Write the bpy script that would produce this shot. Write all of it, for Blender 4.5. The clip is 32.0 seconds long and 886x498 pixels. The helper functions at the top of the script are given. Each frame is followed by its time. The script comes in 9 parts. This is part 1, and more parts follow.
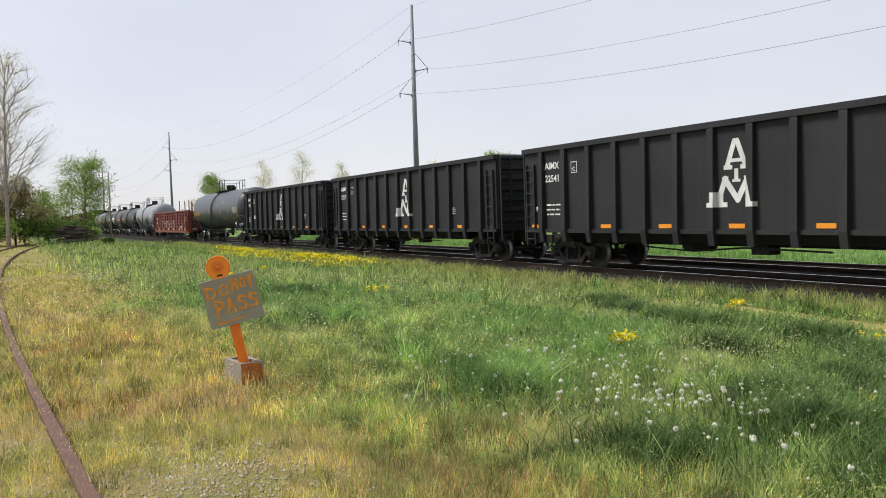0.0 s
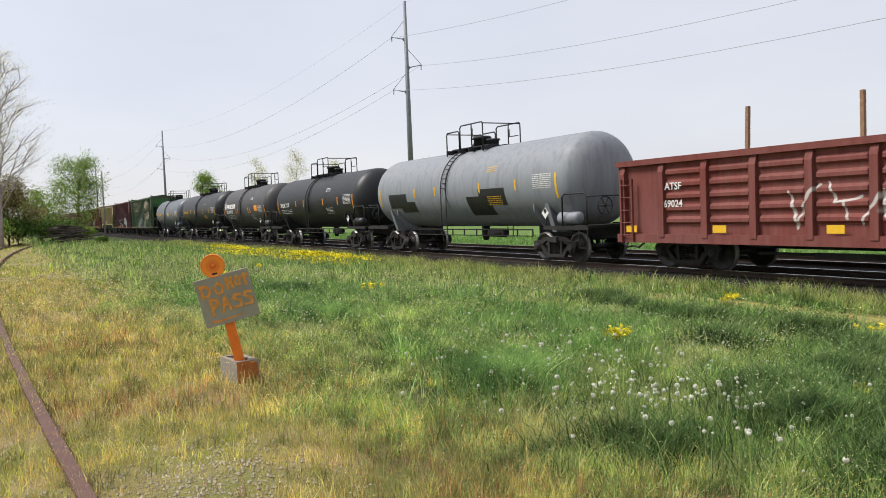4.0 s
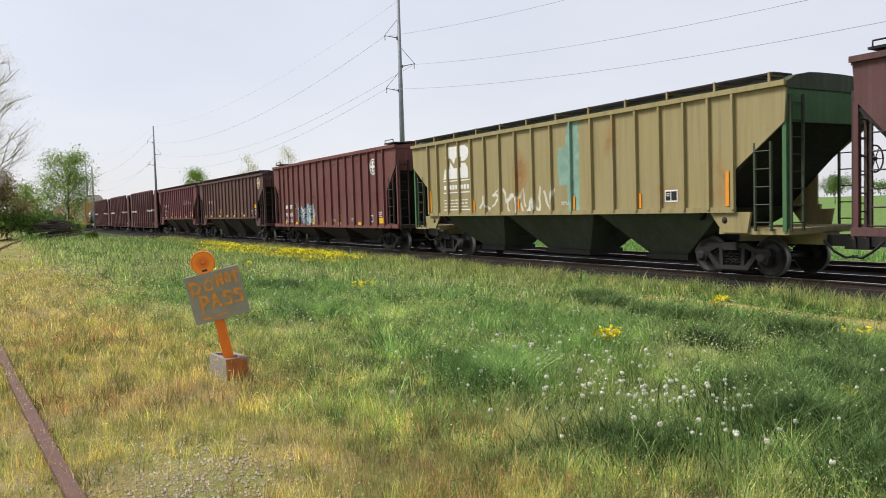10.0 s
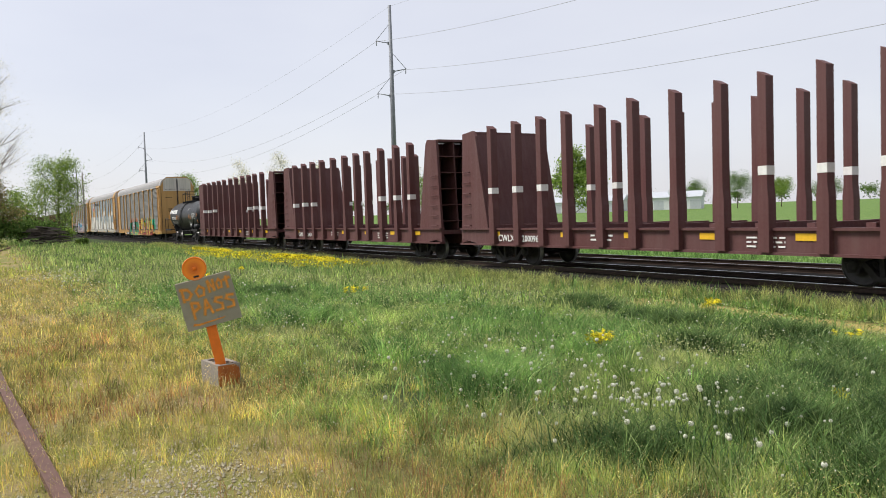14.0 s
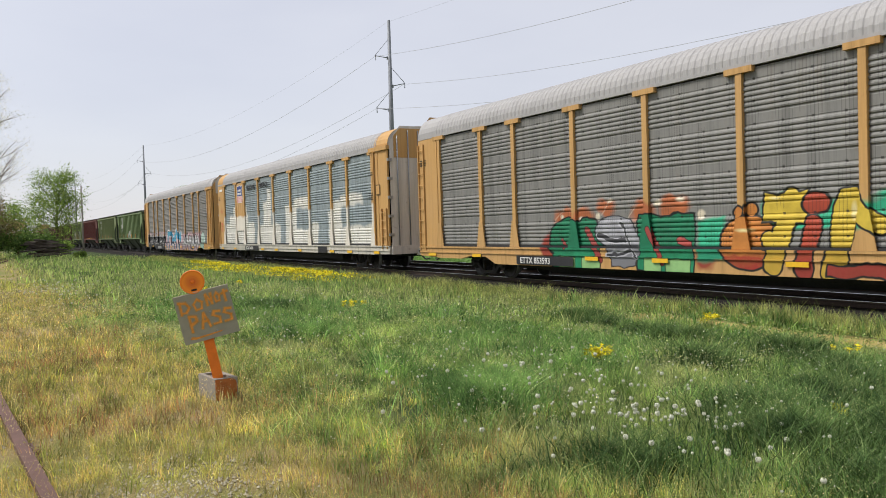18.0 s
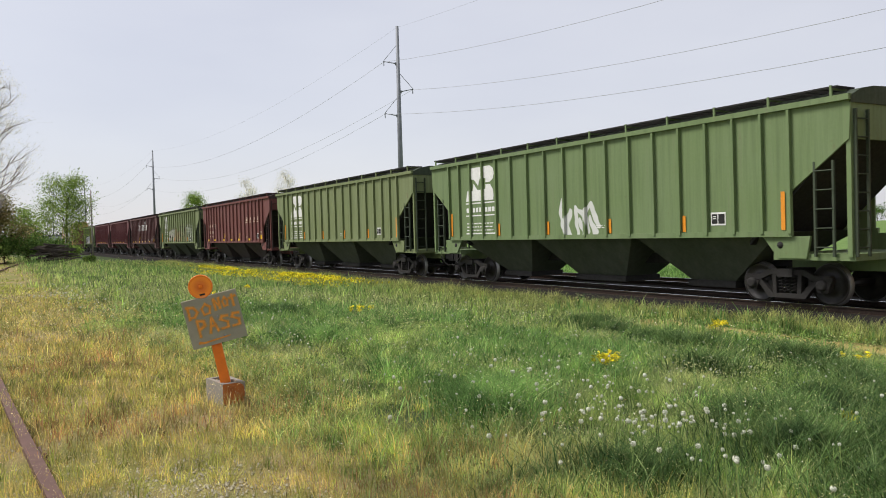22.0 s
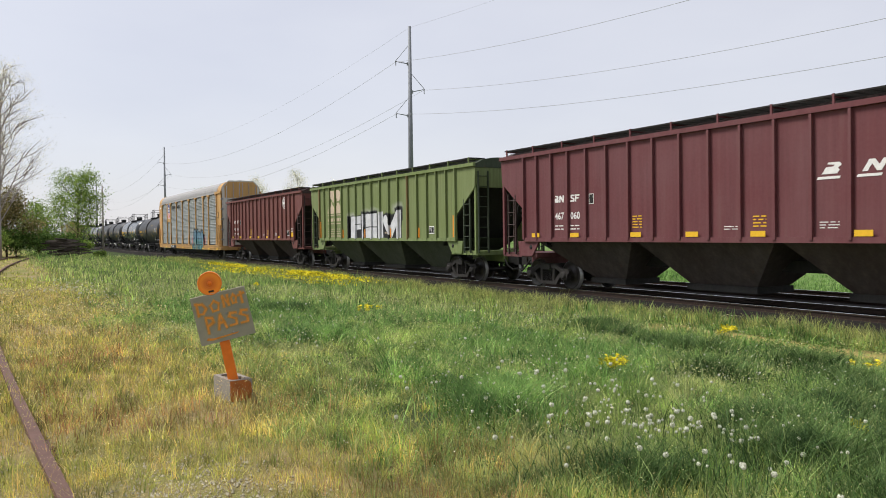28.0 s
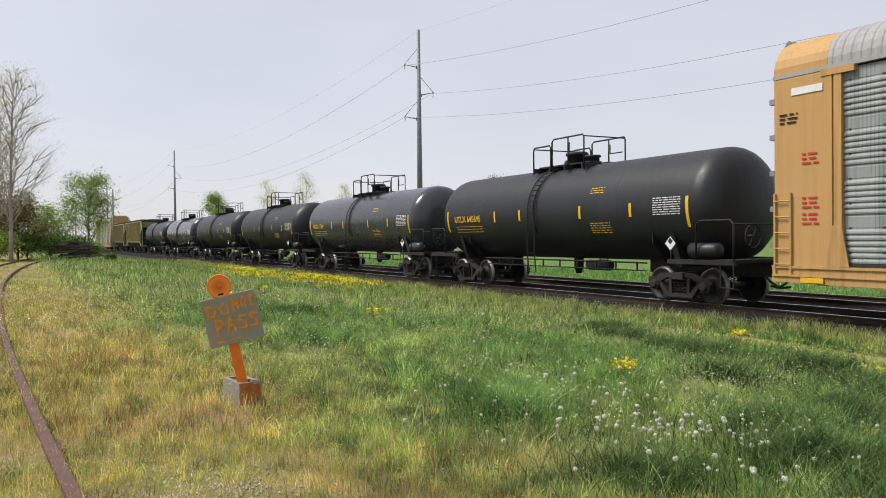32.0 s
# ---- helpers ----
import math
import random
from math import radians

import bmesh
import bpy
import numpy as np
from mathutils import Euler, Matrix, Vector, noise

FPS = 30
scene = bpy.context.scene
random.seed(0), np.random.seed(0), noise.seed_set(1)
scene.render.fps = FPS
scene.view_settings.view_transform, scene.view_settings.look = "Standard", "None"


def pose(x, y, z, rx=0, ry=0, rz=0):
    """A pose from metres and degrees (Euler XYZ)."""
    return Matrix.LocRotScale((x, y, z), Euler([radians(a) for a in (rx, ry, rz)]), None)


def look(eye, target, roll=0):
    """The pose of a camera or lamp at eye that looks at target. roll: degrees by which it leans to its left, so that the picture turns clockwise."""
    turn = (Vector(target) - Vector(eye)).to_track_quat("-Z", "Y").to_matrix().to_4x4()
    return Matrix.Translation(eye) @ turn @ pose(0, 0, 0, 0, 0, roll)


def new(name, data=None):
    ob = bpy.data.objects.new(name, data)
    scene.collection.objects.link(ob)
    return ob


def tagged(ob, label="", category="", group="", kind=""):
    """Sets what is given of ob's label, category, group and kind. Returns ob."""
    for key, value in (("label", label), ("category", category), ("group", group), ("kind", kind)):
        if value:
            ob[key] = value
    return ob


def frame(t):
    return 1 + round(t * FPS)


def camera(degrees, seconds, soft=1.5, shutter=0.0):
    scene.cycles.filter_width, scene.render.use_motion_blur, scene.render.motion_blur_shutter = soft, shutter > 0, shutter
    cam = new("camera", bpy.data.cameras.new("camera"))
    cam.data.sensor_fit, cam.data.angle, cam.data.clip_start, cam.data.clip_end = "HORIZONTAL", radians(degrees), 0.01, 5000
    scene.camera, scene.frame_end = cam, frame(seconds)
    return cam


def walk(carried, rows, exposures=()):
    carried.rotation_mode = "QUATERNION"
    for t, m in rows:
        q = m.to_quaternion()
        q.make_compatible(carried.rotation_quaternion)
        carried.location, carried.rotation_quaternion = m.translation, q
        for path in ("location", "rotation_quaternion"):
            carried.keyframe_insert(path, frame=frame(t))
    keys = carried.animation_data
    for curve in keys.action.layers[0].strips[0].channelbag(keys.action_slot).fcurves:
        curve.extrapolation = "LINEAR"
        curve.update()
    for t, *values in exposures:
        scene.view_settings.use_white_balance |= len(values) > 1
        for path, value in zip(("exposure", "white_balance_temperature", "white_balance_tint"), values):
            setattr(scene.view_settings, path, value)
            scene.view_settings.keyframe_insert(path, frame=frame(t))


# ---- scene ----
# one spot on the spur's bed; the holder only turns: heading, tilt and lean in degrees
EYE = Vector((0.0, 0.0, 1.40))
TURNS = [
    (0, 151.057, -2.639, -1.898), (0.5, 151.237, -2.772, -1.898), (1, 151.159, -2.849, -1.879), (1.5, 150.912, -2.861, -1.801),
    (2, 150.762, -2.764, -1.866), (2.5, 150.818, -2.843, -2.046), (3, 150.877, -2.875, -2.144), (3.5, 150.813, -2.870, -2.218),
    (5.5, 150.295, -3.153, -2.456), (6, 150.119, -3.126, -2.253), (6.5, 149.961, -3.106, -2.119), (7, 149.870, -3.014, -1.912),
    (7.5, 149.836, -2.836, -1.746), (8, 149.895, -2.776, -1.773), (8.5, 149.950, -2.802, -1.799), (9, 150.046, -2.842, -1.746),
    (9.5, 150.070, -2.883, -1.734), (10, 150.052, -2.985, -1.690), (10.5, 149.941, -3.020, -1.702), (11, 149.752, -2.969, -1.734),
    (11.5, 149.633, -2.889, -1.770), (12, 149.443, -2.841, -1.796), (12.5, 149.307, -2.748, -1.764), (13, 149.373, -2.733, -1.801),
    (13.5, 149.453, -2.728, -1.919), (14, 149.468, -2.644, -1.910), (14.5, 149.343, -2.542, -1.849), (16.5, 149.095, -2.381, -1.934),
    (17, 149.215, -2.213, -1.789), (17.5, 149.263, -1.842, -1.648), (18, 149.315, -1.623, -1.762), (18.5, 149.557, -1.649, -1.851),
    (19, 149.752, -1.649, -1.728), (19.5, 149.855, -1.581, -1.627), (20, 150.062, -1.413, -1.624), (20.5, 150.204, -1.196, -1.598),
    (21, 150.193, -1.156, -1.561), (21.5, 150.047, -1.239, -1.618), (22, 149.861, -1.203, -1.598), (22.5, 149.788, -1.061, -1.570),
    (23, 149.838, -0.892, -1.557), (23.5, 149.901, -0.824, -1.577), (24, 149.966, -0.863, -1.435), (24.5, 149.944, -1.043, -1.427),
    (25, 149.892, -1.227, -1.399), (25.5, 150.021, -1.288, -1.199), (27.5, 150.532, -1.319, -0.699), (28, 150.515, -1.144, -0.698),
    (28.5, 150.515, -1.042, -0.624), (29, 150.567, -1.001, -0.627), (29.5, 150.550, -0.999, -0.605), (30, 150.569, -1.074, -0.661),
    (30.5, 150.669, -1.014, -0.599), (31, 150.764, -0.970, -0.568), (31.5, 151.004, -0.917, -0.655), (32, 151.156, -0.911, -0.690),
]


def aim(yaw, tilt, lean):
    a, b = radians(yaw), radians(tilt)
    way = Vector((math.cos(a) * math.cos(b), math.sin(a) * math.cos(b), math.sin(b)))
    return look(EYE, EYE + way, lean)


cam = camera(59.2, 32.0, soft=0.95, shutter=0.03)
walk(cam, [(t, aim(y, p, r)) for t, y, p, r in TURNS], [(0, 0.0), (13, 0.04), (15.5, 0.0), (18, -0.08), (21, -0.10), (25, -0.06), (30, -0.04), (32, -0.10)])

# ---- light: bright overcast ----
SUN_EL, SUN_AZ = radians(52), radians(235)
world = bpy.data.worlds.new("overcast_sky")
scene.world = world
world.use_nodes = True
wn, wl = world.node_tree.nodes, world.node_tree.links
wn.clear()
w_out = wn.new("ShaderNodeOutputWorld")
w_bg = wn.new("ShaderNodeBackground")
w_bg2 = wn.new("ShaderNodeBackground")
w_add = wn.new("ShaderNodeAddShader")
w_sky = wn.new("ShaderNodeTexSky")
w_sky.sky_type = "NISHITA"
w_sky.sun_disc = False
w_sky.sun_elevation, w_sky.sun_rotation = SUN_EL, SUN_AZ
w_bg.inputs["Strength"].default_value = 0.03
wl.new(w_sky.outputs[0], w_bg.inputs["Color"])
w_tc = wn.new("ShaderNodeTexCoord")
w_map = wn.new("ShaderNodeMapping")
w_map.inputs["Scale"].default_value = (1.0, 1.0, 3.2)
w_noise = wn.new("ShaderNodeTexNoise")
w_noise.inputs["Scale"].default_value = 1.6
w_noise.inputs["Detail"].default_value = 5
w_ramp = wn.new("ShaderNodeValToRGB")
w_ramp.color_ramp.elements[0].position, w_ramp.color_ramp.elements[0].color = 0.3, (0.640, 0.640, 0.715, 1)
w_ramp.color_ramp.elements[1].position, w_ramp.color_ramp.elements[1].color = 0.75, (0.775, 0.770, 0.815, 1)
wl.new(w_tc.outputs["Generated"], w_map.inputs["Vector"])
wl.new(w_map.outputs[0], w_noise.inputs["Vector"])
wl.new(w_noise.outputs[0], w_ramp.inputs["Fac"])
wl.new(w_ramp.outputs[0], w_bg2.inputs["Color"])
w_bg2.inputs["Strength"].default_value = 0.90
wl.new(w_bg.outputs[0], w_add.inputs[0])
wl.new(w_bg2.outputs[0], w_add.inputs[1])
wl.new(w_add.outputs[0], w_out.inputs["Surface"])
sun = new("sun", bpy.data.lights.new("sun", "SUN"))
sun.data.energy, sun.data.angle, sun.data.color = 4.4, radians(20), (1.0, 0.97, 0.92)
sun.matrix_basis = look((-30, -50, 80), (0, 0, 0))


# ---- materials ----
def shader(name):
    m = bpy.data.materials.new(name)
    m.use_nodes = True
    n = m.node_tree.nodes
    return m, n, m.node_tree.links, n["Principled BSDF"]


def noise_tex(n, l, vec, scale, detail=4.0, rough=0.55):
    t = n.new("ShaderNodeTexNoise")
    t.inputs["Scale"].default_value = scale
    t.inputs["Detail"].default_value = detail
    t.inputs["Roughness"].default_value = rough
    if vec is not None:
        l.new(vec, t.inputs["Vector"])
    return t.outputs[0]


def stretch(n, l, vec, sx, sy, sz):
    mp = n.new("ShaderNodeMapping")
    mp.inputs["Scale"].default_value = (sx, sy, sz)
    l.new(vec, mp.inputs["Vector"])
    return mp.outputs[0]


def ramp(n, l, fac, stops, mode="LINEAR"):
    r = n.new("ShaderNodeValToRGB")
    r.color_ramp.interpolation = mode
    e = r.color_ramp.elements
    while len(e) < len(stops):
        e.new(0.5)
    for k, (p, c) in enumerate(stops):
        e[k].position = p
        e[k].color = (c, c, c, 1) if isinstance(c, (int, float)) else (*c[:3], 1)
    l.new(fac, r.inputs["Fac"])
    return r.outputs["Color"]


def blend(n, l, fac, a, b, mode="MIX"):
    x = n.new("ShaderNodeMix")
    x.data_type, x.blend_type = "RGBA", mode
    for sock, v in ((x.inputs[0], fac), (x.inputs[6], a), (x.inputs[7], b)):
        if isinstance(v, (int, float)):
            sock.default_value = v
        elif isinstance(v, tuple):
            sock.default_value = (*v[:3], 1)
        else:
            l.new(v, sock)
    return x.outputs[2]


def maths(n, l, op, a, b=None, clamp=False):
    x = n.new("ShaderNodeMath")
    x.operation, x.use_clamp = op, clamp
    for sock, v in ((x.inputs[0], a), (x.inputs[1], b)):
        if v is None:
            continue
        if isinstance(v, (int, float)):
            sock.default_value = v
        else:
            l.new(v, sock)
    return x.outputs[0]


def bump(n, l, bsdf, height, strength, dist):
    b = n.new("ShaderNodeBump")
    b.inputs["Strength"].default_value, b.inputs["Distance"].default_value = strength, dist
    l.new(height, b.inputs["Height"])
    l.new(b.outputs[0], bsdf.inputs["Normal"])


# loose abstract strokes of sprayed tags
GLYPHS = {"a": ((0, 0.1, 0.45, 0.95), (0.45, 0.95, 0.55, 0.35), (0.55, 0.35, 0.95, 0.15)), "c": ((0.9, 0.9, 0.15, 0.6), (0.15, 0.6, 0.6, 0.35), (0.6, 0.35, 0.3, 0.0)),
          "u": ((0.1, 0.9, 0.35, 0.1), (0.35, 0.1, 0.55, 0.6), (0.55, 0.6, 0.95, 0.9)), "p": ((0.2, 0, 0.3, 0.9), (0.3, 0.9, 0.95, 0.55), (0.5, 0.5, 0.8, 0.05)),
          "s": ((0.1, 0.2, 0.7, 0.45), (0.7, 0.45, 0.2, 0.8), (0.2, 0.8, 0.95, 1)), "k": ((0.15, 1, 0.25, 0.4), (0.25, 0.4, 0.9, 0.7), (0.45, 0.5, 0.6, 0)),
          "n": ((0, 0, 0.3, 0.7), (0.3, 0.7, 0.6, 0.2), (0.6, 0.2, 0.9, 1)), "o": ((0.2, 0.15, 0.1, 0.7), (0.1, 0.7, 0.7, 0.95), (0.7, 0.95, 0.9, 0.3), (0.45, 0.5, 0.7, 0.1))}


def vmath(n, l, op, a, b=None, scale=None):
    x = n.new("ShaderNodeVectorMath")
    x.operation = op
    for sock, v in ((x.inputs[0], a), (x.inputs[1], b)):
        if v is None:
            continue
        if isinstance(v, tuple):
            sock.default_value = v
        else:
            l.new(v, sock)
    if scale is not None:
        l.new(scale, x.inputs[3])
    return x.outputs[1] if op in ("DOT_PRODUCT", "LENGTH") else x.outputs[0]


TAGS = {}


def stroke_group(box_, word, r):
    """Node group: how far a place on the side lies from the strokes of a sprayed word."""
    if (box_, word) in TAGS:
        return TAGS[(box_, word)]
    g = bpy.data.node_groups.new("sprayed_strokes", "ShaderNodeTree")
    g.interface.new_socket(name="Vector", in_out="INPUT", socket_type="NodeSocketVector")
    g.interface.new_socket(name="Near", in_out="OUTPUT", socket_type="NodeSocketFloat")
    g.interface.new_socket(name="Warped", in_out="OUTPUT", socket_type="NodeSocketVector")
    n, l = g.nodes, g.links
    v = n.new("NodeGroupInput").outputs[0]
    out = n.new("NodeGroupOutput")
    x0, x1, z0, z1 = box_
    warp = n.new("ShaderNodeTexNoise")
    warp.inputs["Scale"].default_value = 0.9
    flat = stretch(n, l, v, 1.0, 0.0, 1.0)
    l.new(flat, warp.inputs["Vector"])
    p = vmath(n, l, "ADD", flat, vmath(n, l, "MULTIPLY", vmath(n, l, "SUBTRACT", warp.outputs[1], (0.5, 0.5, 0.5)), (0.9, 0.0, 0.9)))
    w = (x1 - x0) / len(word)
    near = None
    for k, ch in enumerate(word):
        for ax, az, bx, bz in GLYPHS[ch]:
            a = (x0 + w * (k + 0.06 + ax * 0.92), 0.0, z0 + r + (z1 - z0 - 2 * r) * az)
            d = (w * 0.92 * (bx - ax), 0.0, (z1 - z0 - 2 * r) * (bz - az))
            q = vmath(n, l, "SUBTRACT", p, a)
            f = maths(n, l, "MULTIPLY", vmath(n, l, "DOT_PRODUCT", q, d), 1.0 / (d[0] ** 2 + d[2] ** 2 + 1e-6), True)
            dist = vmath(n, l, "LENGTH", vmath(n, l, "SUBTRACT", q, vmath(n, l, "SCALE", d, None, f)))
            near = dist if near is None else maths(n, l, "MINIMUM", near, dist)
    l.new(near, out.inputs[0])
    l.new(p, out.inputs[1])
    TAGS[(box_, word)] = g
    return g


def sprayed_tag(n, l, v, c, box_, word, r, fill_a, fill_b, rim, halo):
    """Fat sprayed strokes with a dark rim and a soft halo, painted over the side."""
    q = n.new("ShaderNodeGroup")
    q.node_tree = stroke_group(box_, word, r)
    l.new(v, q.inputs[0])
    near, p = q.outputs[0], q.outputs[1]
    tone = noise_tex(n, l, p, 1.6, 3)
    fill = blend(n, l, ramp(n, l, tone, [(0.40, 0.0), (0.60, 1.0)]), fill_a, fill_b)
    fill = blend(n, l, ramp(n, l, noise_tex(n, l, p, 2.2, 2), [(0.60, 0.0), (0.66, 0.7)]), fill, tuple(min(0.6, x * 1.4 + 0.08) for x in fill_a))
    e = 0.22 * r
    c = blend(n, l, ramp(n, l, near, [(r * 1.25, 0.9), (r * 1.9, 0.0)]), c, halo)
    c = blend(n, l, ramp(n, l, near, [(r + e, 1.0), (r + e + 0.02, 0.0)]), c, rim)
    return blend(n, l, ramp(n, l, near, [(r - 0.01, 0.96), (r + 0.01, 0.0)]), c, fill)


MURALS = {}


def mural_group(shapes, warp):
    """Node group: how far a place on the side lies from the nearest of some sprayed shapes.
    Shapes: ("o", x, z, rx, rz) round, ("b", x0, x1, z0, z1) square, ("s", ax, az, bx, bz, r) a thick line."""
    if (shapes, warp) in MURALS:
        return MURALS[(shapes, warp)]
    g = bpy.data.node_groups.new("sprayed_shapes", "ShaderNodeTree")
    g.interface.new_socket(name="Vector", in_out="INPUT", socket_type="NodeSocketVector")
    g.interface.new_socket(name="Near", in_out="OUTPUT", socket_type="NodeSocketFloat")
    n, l = g.nodes, g.links
    flat = stretch(n, l, n.new("NodeGroupInput").outputs[0], 1.0, 0.0, 1.0)
    out = n.new("NodeGroupOutput")
    wob = n.new("ShaderNodeTexNoise")
    wob.inputs["Scale"].default_value = 1.8
    l.new(flat, wob.inputs["Vector"])
    p = vmath(n, l, "ADD", flat, vmath(n, l, "MULTIPLY", vmath(n, l, "SUBTRACT", wob.outputs[1], (0.5, 0.5, 0.5)), (warp, 0.0, warp)))
    near = None
    for kind, *q in shapes:
        if kind == "o":
            e = vmath(n, l, "MULTIPLY", vmath(n, l, "SUBTRACT", p, (q[0], 0.0, q[1])), (1.0 / q[2], 1.0, 1.0 / q[3]))
            d = maths(n, l, "MULTIPLY", maths(n, l, "SUBTRACT", vmath(n, l, "LENGTH", e), 1.0), min(q[2], q[3]))
        elif kind == "b":
            e = vmath(n, l, "SUBTRACT", vmath(n, l, "ABSOLUTE", vmath(n, l, "SUBTRACT", p, ((q[0] + q[1]) / 2, 0.0, (q[2] + q[3]) / 2))), ((q[1] - q[0]) / 2, 0.0, (q[3] - q[2]) / 2))
            sep = n.new("ShaderNodeSeparateXYZ")
            l.new(e, sep.inputs[0])
            d = maths(n, l, "MAXIMUM", sep.outputs[0], sep.outputs[2])
        else:
            ax, az, bx, bz, r = q
            way = (bx - ax, 0.0, bz - az)
            e = vmath(n, l, "SUBTRACT", p, (ax, 0.0, az))
            f = maths(n, l, "MULTIPLY", vmath(n, l, "DOT_PRODUCT", e, way), 1.0 / (way[0] ** 2 + way[2] ** 2 + 1e-6), True)
            d = maths(n, l, "SUBTRACT", vmath(n, l, "LENGTH", vmath(n, l, "SUBTRACT", e, vmath(n, l, "SCALE", way, None, f))), r)
        near = d if near is None else maths(n, l, "MINIMUM", near, d)
    l.new(near, out.inputs[0])
    MURALS[(shapes, warp)] = g
    return g


def mural_layer(n, l, v, c, shapes, upper, lower, split, rim=None, wide=0.03, warp=0.25, soft=45.0):
    """One sprayed layer: two colours that meet at a height, and an outline."""
    q = n.new("ShaderNodeGroup")
    q.node_tree = mural_group(tuple(shapes), warp)
    l.new(v, q.inputs[0])
    d = q.outputs[0]
    if rim:
        c = blend(n, l, maths(n, l, "MULTIPLY", maths(n, l, "SUBTRACT", wide, d), soft, True), c, rim)
    sep = n.new("ShaderNodeSeparateXYZ")
    l.new(v, sep.inputs[0])
    rag = maths(n, l, "ADD", sep.outputs[2], maths(n, l, "MULTIPLY", noise_tex(n, l, v, 2.3, 3), 0.5))
    fill = blend(n, l, maths(n, l, "MULTIPLY", maths(n, l, "SUBTRACT", split + 0.25, rag), 9.0, True), upper, lower)
    fill = blend(n, l, ramp(n, l, noise_tex(n, l, v, 3.4, 3), [(0.35, 0.0), (0.65, 0.5)]), fill, tuple(x * 0.55 for x in upper))
    return blend(n, l, maths(n, l, "MULTIPLY", d, -soft, True), c, fill)


def perforated(n, l, v, c):
    """Bolts in rows and dotted lines of small holes in the corrugated sheets."""
    sep = n.new("ShaderNodeSeparateXYZ")
    l.new(v, sep.inputs[0])
    x, z = sep.outputs[0], maths(n, l, "SUBTRACT", sep.outputs[2], 1.14)
    cell = lambda a, size: maths(n, l, "ABSOLUTE", maths(n, l, "SUBTRACT", maths(n, l, "FRACT", maths(n, l, "MULTIPLY", a, 1.0 / size)), 0.5))
    hole = maths(n, l, "MULTIPLY", maths(n, l, "LESS_THAN", cell(x, 0.085), 0.12), maths(n, l, "LESS_THAN", cell(z, 0.046), 0.30))
    spread = maths(n, l, "GREATER_THAN", noise_tex(n, l, stretch(n, l, v, 2.6, 0.0, 0.35), 1.0, 2), 0.50)
    c = blend(n, l, maths(n, l, "MULTIPLY", maths(n, l, "MULTIPLY", hole, spread), 0.62), c, (0.03, 0.03, 0.028))
    bolt = maths(n, l, "MULTIPLY", maths(n, l, "LESS_THAN", cell(x, 0.72), 0.045), maths(n, l, "LESS_THAN", cell(z, 0.507), 0.055))
    return blend(n, l, maths(n, l, "MULTIPLY", bolt, 0.75), c, (0.03, 0.028, 0.025))


